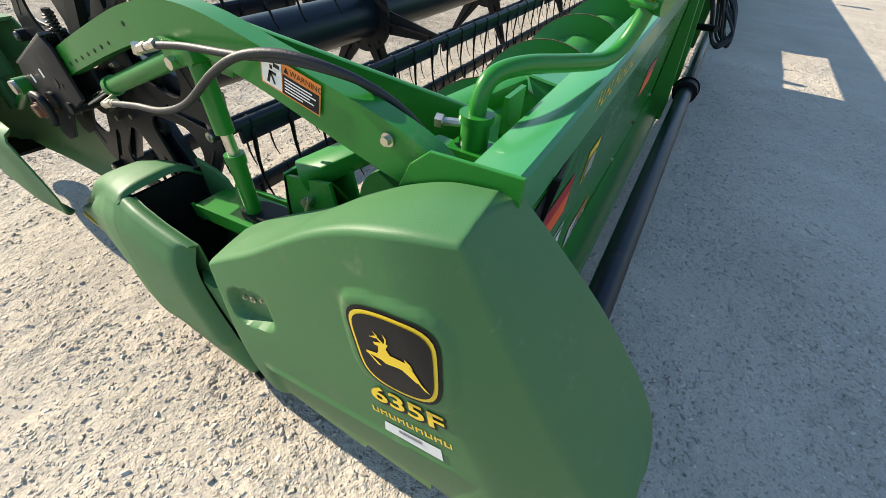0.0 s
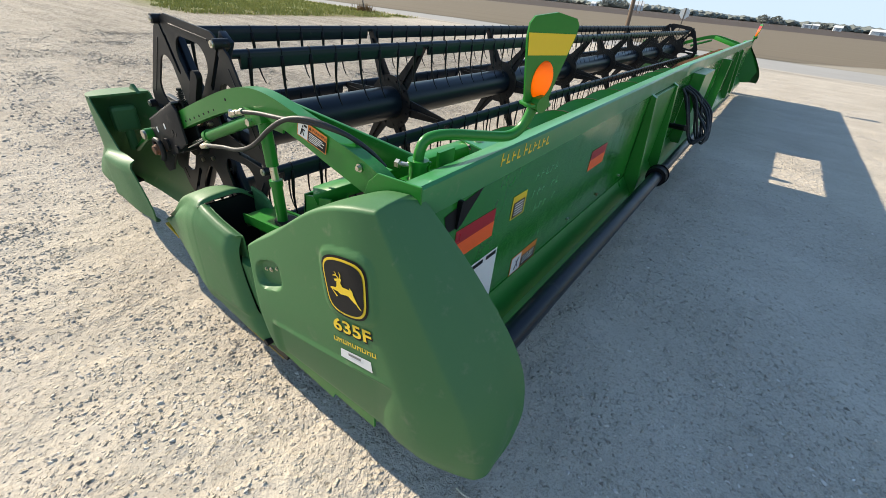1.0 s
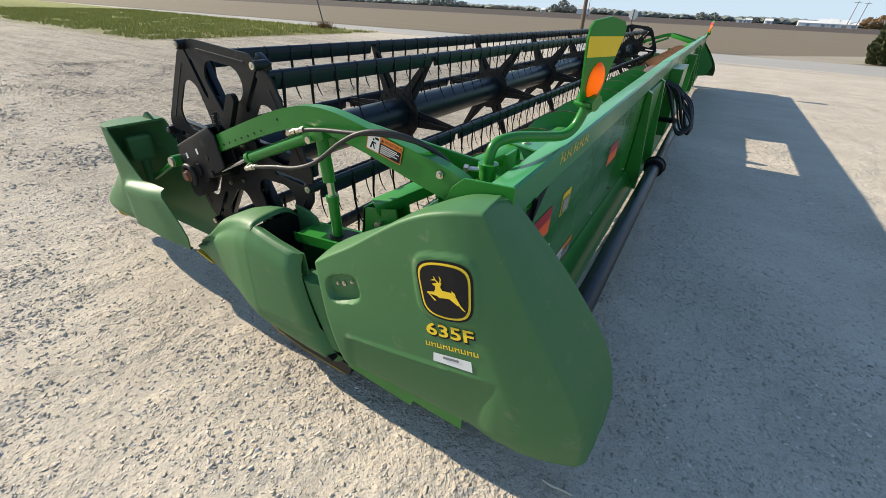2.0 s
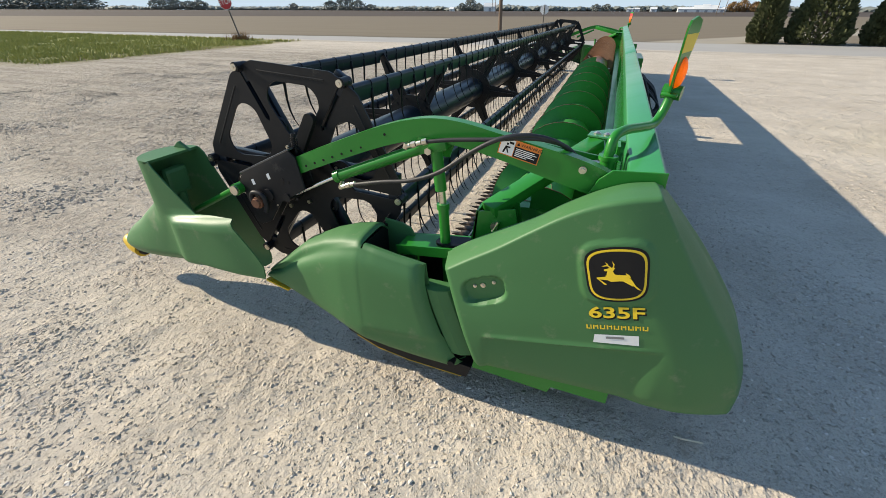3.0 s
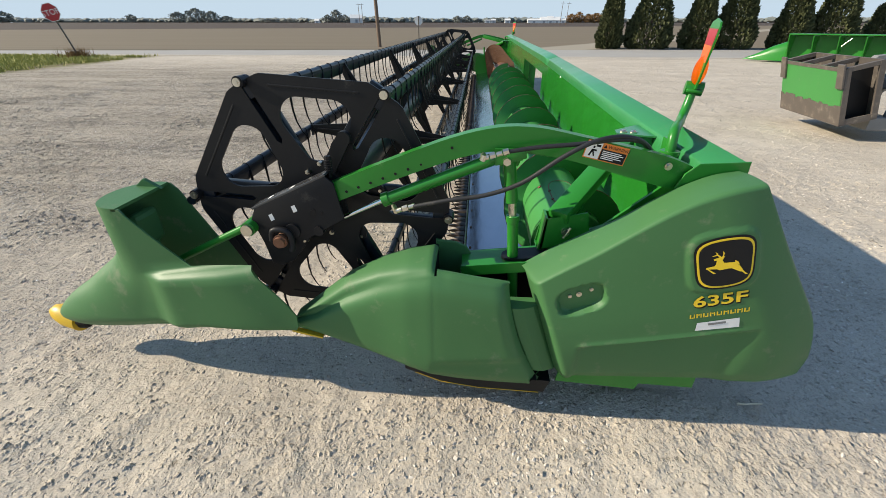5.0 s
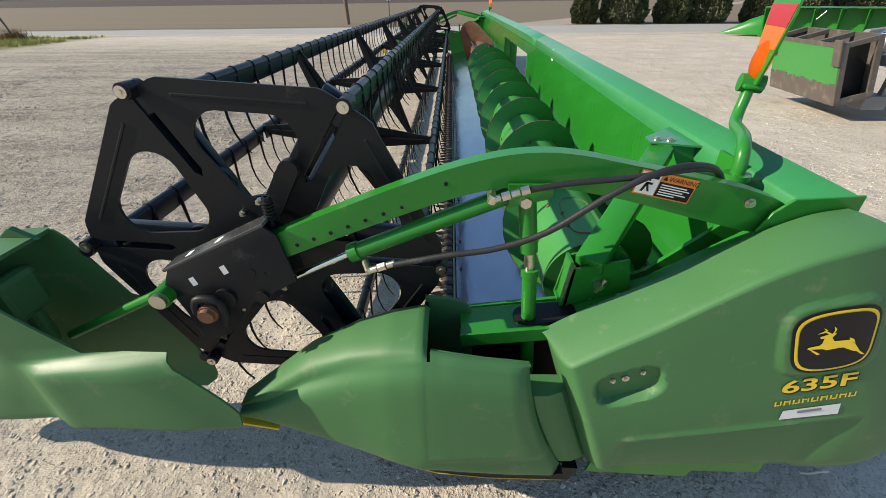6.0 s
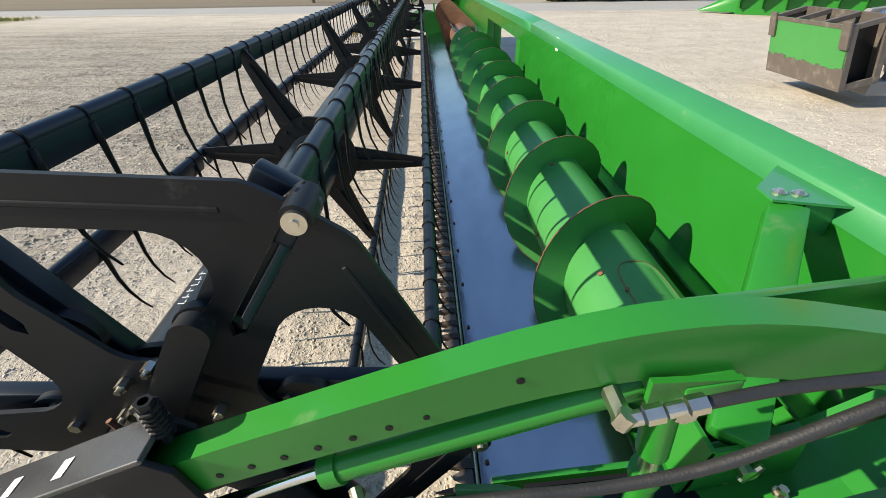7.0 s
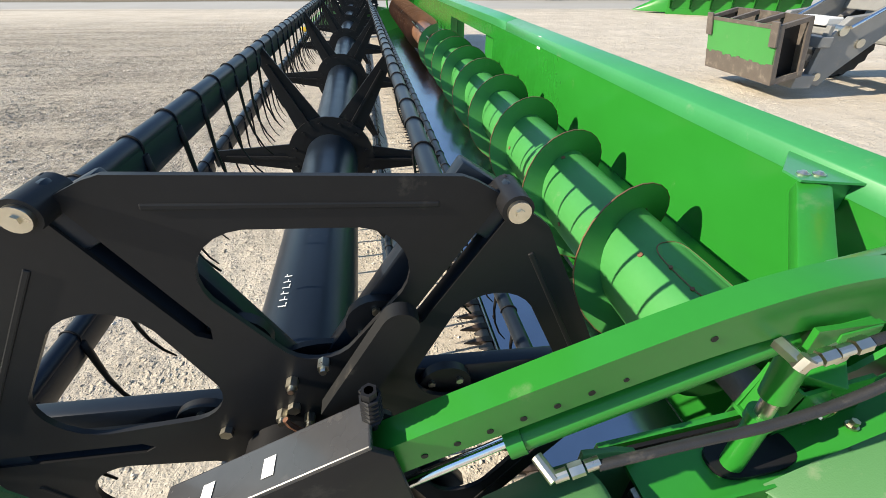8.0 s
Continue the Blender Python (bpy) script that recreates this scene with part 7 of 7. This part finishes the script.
PAD = Matrix.Translation((0.250, 0.500, 1.135)) @ Matrix.Rotation(math.atan2(0.95, 0.30) - math.pi / 2 + radians(90), 4, "Z") @ Matrix.Rotation(radians(4), 4, "X")
# in the paddle's own axes x runs across it, y through it, z up
paddle_shape = [(-0.052, -0.005), (-0.070, 0.06), (-0.100, 0.17), (-0.100, 0.205), (-0.085, 0.222), (0.0, 0.234), (0.085, 0.222), (0.102, 0.205), (0.100, 0.17), (0.066, 0.06), (0.052, -0.005)]
def to_pad(bm):
    bmesh.ops.transform(bm, matrix=PAD, verts=bm.verts)
    return bm
bm = fresh()
o = (0.0, 0.055)
angs = sorted([math.atan2(z - o[1], x - o[0]) for x, z in paddle_shape] + [math.pi * (2 * k + 1) / 32 - math.pi for k in range(32)])
loops = []
for y in (-0.003, 0.003):
    edge = [(ray_out(paddle_shape, o, a), math.cos(a), math.sin(a)) for a in angs]
    loops.append(([bm.verts.new((o[0] + r * c, y, o[1] + r * s)) for r, c, s in edge], [bm.verts.new((o[0] + 0.0405 * c, y, o[1] + 0.0535 * s)) for r, c, s in edge]))
for i in range(len(angs)):
    j = (i + 1) % len(angs)
    for outer, inner in loops:
        bm.faces.new((outer[i], outer[j], inner[j], inner[i]))
    for a_, b_ in zip(loops[0], loops[1]):
        bm.faces.new((a_[i], a_[j], b_[j], b_[i]))
paddle = part("paddle", to_pad(bm), M_PAINT, header, "green paddle with reflective stripes")
part("yellow_stripe", to_pad(slab(fresh(), [(-0.084, 0.125), (0.082, 0.125), (0.098, 0.182), (-0.098, 0.182)], -0.0045, -0.0032)), M_DECAL_Y, paddle, "yellow reflective stripe")
part("orange_stripe", to_pad(slab(fresh(), [(-0.072, 0.090), (0.070, 0.090), (0.084, 0.145), (-0.086, 0.145)], 0.0032, 0.0045)), M_DECAL_F, paddle, "fluorescent orange stripe")
part("red_stripe", to_pad(slab(fresh(), [(-0.086, 0.146), (0.084, 0.146), (0.098, 0.200), (-0.098, 0.200)], 0.0032, 0.0045)), M_DECAL_R, paddle, "red reflective stripe")
bm = fresh()
bmesh.ops.create_uvsphere(bm, u_segments=24, v_segments=14, radius=1, matrix=Matrix.Translation((0, 0, 0.055)) @ Matrix.Diagonal((0.043, 0.024, 0.056, 1)))
part("lamp_lens", to_pad(bm), M_AMBER, paddle, "amber warning lamp lens", smooth=60)
bm = fresh()
rod(bm, (0, -0.032, -0.008), (0, 0.032, -0.008), 0.026, segs=18)
box(bm, (-0.045, -0.028, -0.02), (0.045, 0.028, -0.006), bevel=0.006)
part("lamp_cup", to_pad(bm), M_PAINT, paddle, smooth=40)
far_paddle = mirrored(paddle, header)
for c in paddle.children:
    d = c.copy()
    scene.collection.objects.link(d)
    d.parent = far_paddle

# ---- decals and marks on the rear of the back sheet ----
def back_decal(name, quads, mat, label, x):
    bm = fresh()
    for q in quads:
        bm.faces.new([bm.verts.new((x, *p)) for p in q])
    return part(name, bm, mat, header, label)
def yz(y0, z0, y1, z1):
    return [(y0, z0), (y1, z0), (y1, z1), (y0, z1)]
back_decal("red_reflector", [yz(0.17, 0.735, 0.405, 0.785)], M_DECAL_R, "dark red reflective strip", 0.2286)
back_decal("orange_reflector", [yz(0.17, 0.675, 0.405, 0.735)], M_DECAL_F, "fluorescent orange strip", 0.2286)
back_decal("red_reflector", [yz(1.36, 0.72, 1.60, 0.77)], M_DECAL_R, "dark red reflective strip", 0.2286)
back_decal("orange_reflector", [yz(1.36, 0.66, 1.60, 0.72)], M_DECAL_F, "fluorescent orange strip", 0.2286)
back_decal("yellow_decal", [yz(0.53, 0.685, 0.64, 0.782)], M_DECAL_Y, "yellow instruction decal", 0.2286)
back_decal("decal_print", [yz(0.54, 0.690, 0.63, 0.755)], M_DECAL_B, "black printed field", 0.2294)
back_decal("decal_bars", [yz(0.55, 0.743 - 0.011 * k, 0.62, 0.748 - 0.011 * k) for k in range(5)], M_DECAL_W, "unreadable print lines", 0.2302)
back_decal("white_notice", [yz(0.255, 0.37, 0.47, 0.60)], M_DECAL_W, "white notice plate", 0.2286)
back_decal("notice_print", [yz(0.30, 0.575, 0.37, 0.592), yz(0.39, 0.575, 0.46, 0.592)], M_DECAL_B, "unreadable black print", 0.2294)
back_decal("warning_decal", [yz(0.63, 0.372, 0.87, 0.465)], M_DECAL_O, "orange warning decal", 0.2286)
back_decal("decal_print", [yz(0.635, 0.377, 0.72, 0.460)], M_DECAL_W, "white pictogram panel", 0.2294)
back_decal("pictogram", [[(0.66, 0.39), (0.672, 0.39), (0.70, 0.445), (0.69, 0.447)], [(0.69, 0.40), (0.70, 0.39), (0.675, 0.44), (0.67, 0.435)]], M_DECAL_B, "plain black pictogram shapes", 0.2302)
back_decal("decal_print", [yz(0.725, 0.377, 0.865, 0.435)], M_DECAL_B, "black text field", 0.2294)
back_decal("decal_bars", [yz(0.735, 0.425 - 0.011 * k, 0.85, 0.429 - 0.011 * k) for k in range(4)], M_DECAL_W, "unreadable print lines", 0.2302)
for k in range(10):
    y0 = 0.378 + 0.0355 * k + (0.012 if k > 3 else 0)
    tall, low = 0.042 if k in (0, 4) else 0.033, 0.0 if k % 2 else 0.015
    ring = [(y0, 0.940), (y0 + 0.007, 0.940), (y0 + 0.0075, 0.940 + low), (y0 + 0.024, 0.940 + low), (y0 + 0.0245, 0.947 + low), (y0 + 0.0085, 0.947 + low), (y0 + 0.010, 0.940 + tall), (y0 + 0.003, 0.940 + tall)]
    back_decal("maker_bar", [ring], M_DECAL_Y, "yellow bar standing for a maker's letter", 0.2312)
chalk = []
chalk_rng = random.Random(3)
for r_ in range(3):
    for k in range(6):
        y0, z0 = 0.70 + 0.045 * k, 0.80 - 0.075 * r_
        if chalk_rng.random() < 0.75:
            chalk.append([(y0, z0), (y0 + 0.0022, z0), (y0 + 0.0082, z0 + 0.032), (y0 + 0.006, z0 + 0.032)])
            bar_z = z0 + chalk_rng.uniform(0, 0.028)
            chalk.append(yz(y0 + 0.009, bar_z, y0 + 0.024, bar_z + 0.0022))
back_decal("chalk_marks", chalk, M_CHALK, "faint unreadable chalk marks", 0.2284)
bm = fresh()
slab(bm, [(0.226, 0.80), (0.226, 0.895), (0.245, 0.895), (0.235, 0.80)], 0.16, 0.17)
bm.faces.new([bm.verts.new(p) for p in ((0.2288, 0.10, 0.86), (0.2288, 0.30, 0.897), (0.2288, 0.19, 0.80), (0.2288, 0.12, 0.80))])
part("cable_slot", bm, M_DECAL_B, header, "dark cable slot")
# sticker inside the back sheet
part("yellow_sticker", flat(fresh(), [rect(-0.03, -0.04, 0.03, 0.04)], stand(0.1335, 2.70, 0.915 + rise(2.7), (0, -1, 0), (0, 0, 1))), M_DECAL_W, header, "small pale sticker")
part("sticker_mark", flat(fresh(), [rect(-0.028, -0.012, 0.004, 0.03)], stand(0.1327, 2.70, 0.915 + rise(2.7), (0, -1, 0), (0, 0, 1))), M_DECAL_Y, header, "yellow sticker field")
# chalk writing on the reel tube
marks = []
for k in range(6):
    marks.append(rect(0.02 * k, 0, 0.02 * k + 0.0028, 0.018, 0.004))
    marks.append(rect(0.02 * k + 0.005, 0.006 * (k % 3), 0.02 * k + 0.013, 0.006 * (k % 3) + 0.002))
a_ = radians(104)
part("chalk_marks", flat(fresh(), marks, stand(REEL_X + 0.1085 * math.cos(a_), 0.38, REEL_Z + 0.1095 * math.sin(a_) + 0.001, (0, 1, 0), (-math.sin(a_), 0, math.cos(a_)))), M_DECAL_W, reel, "unreadable chalk marks")
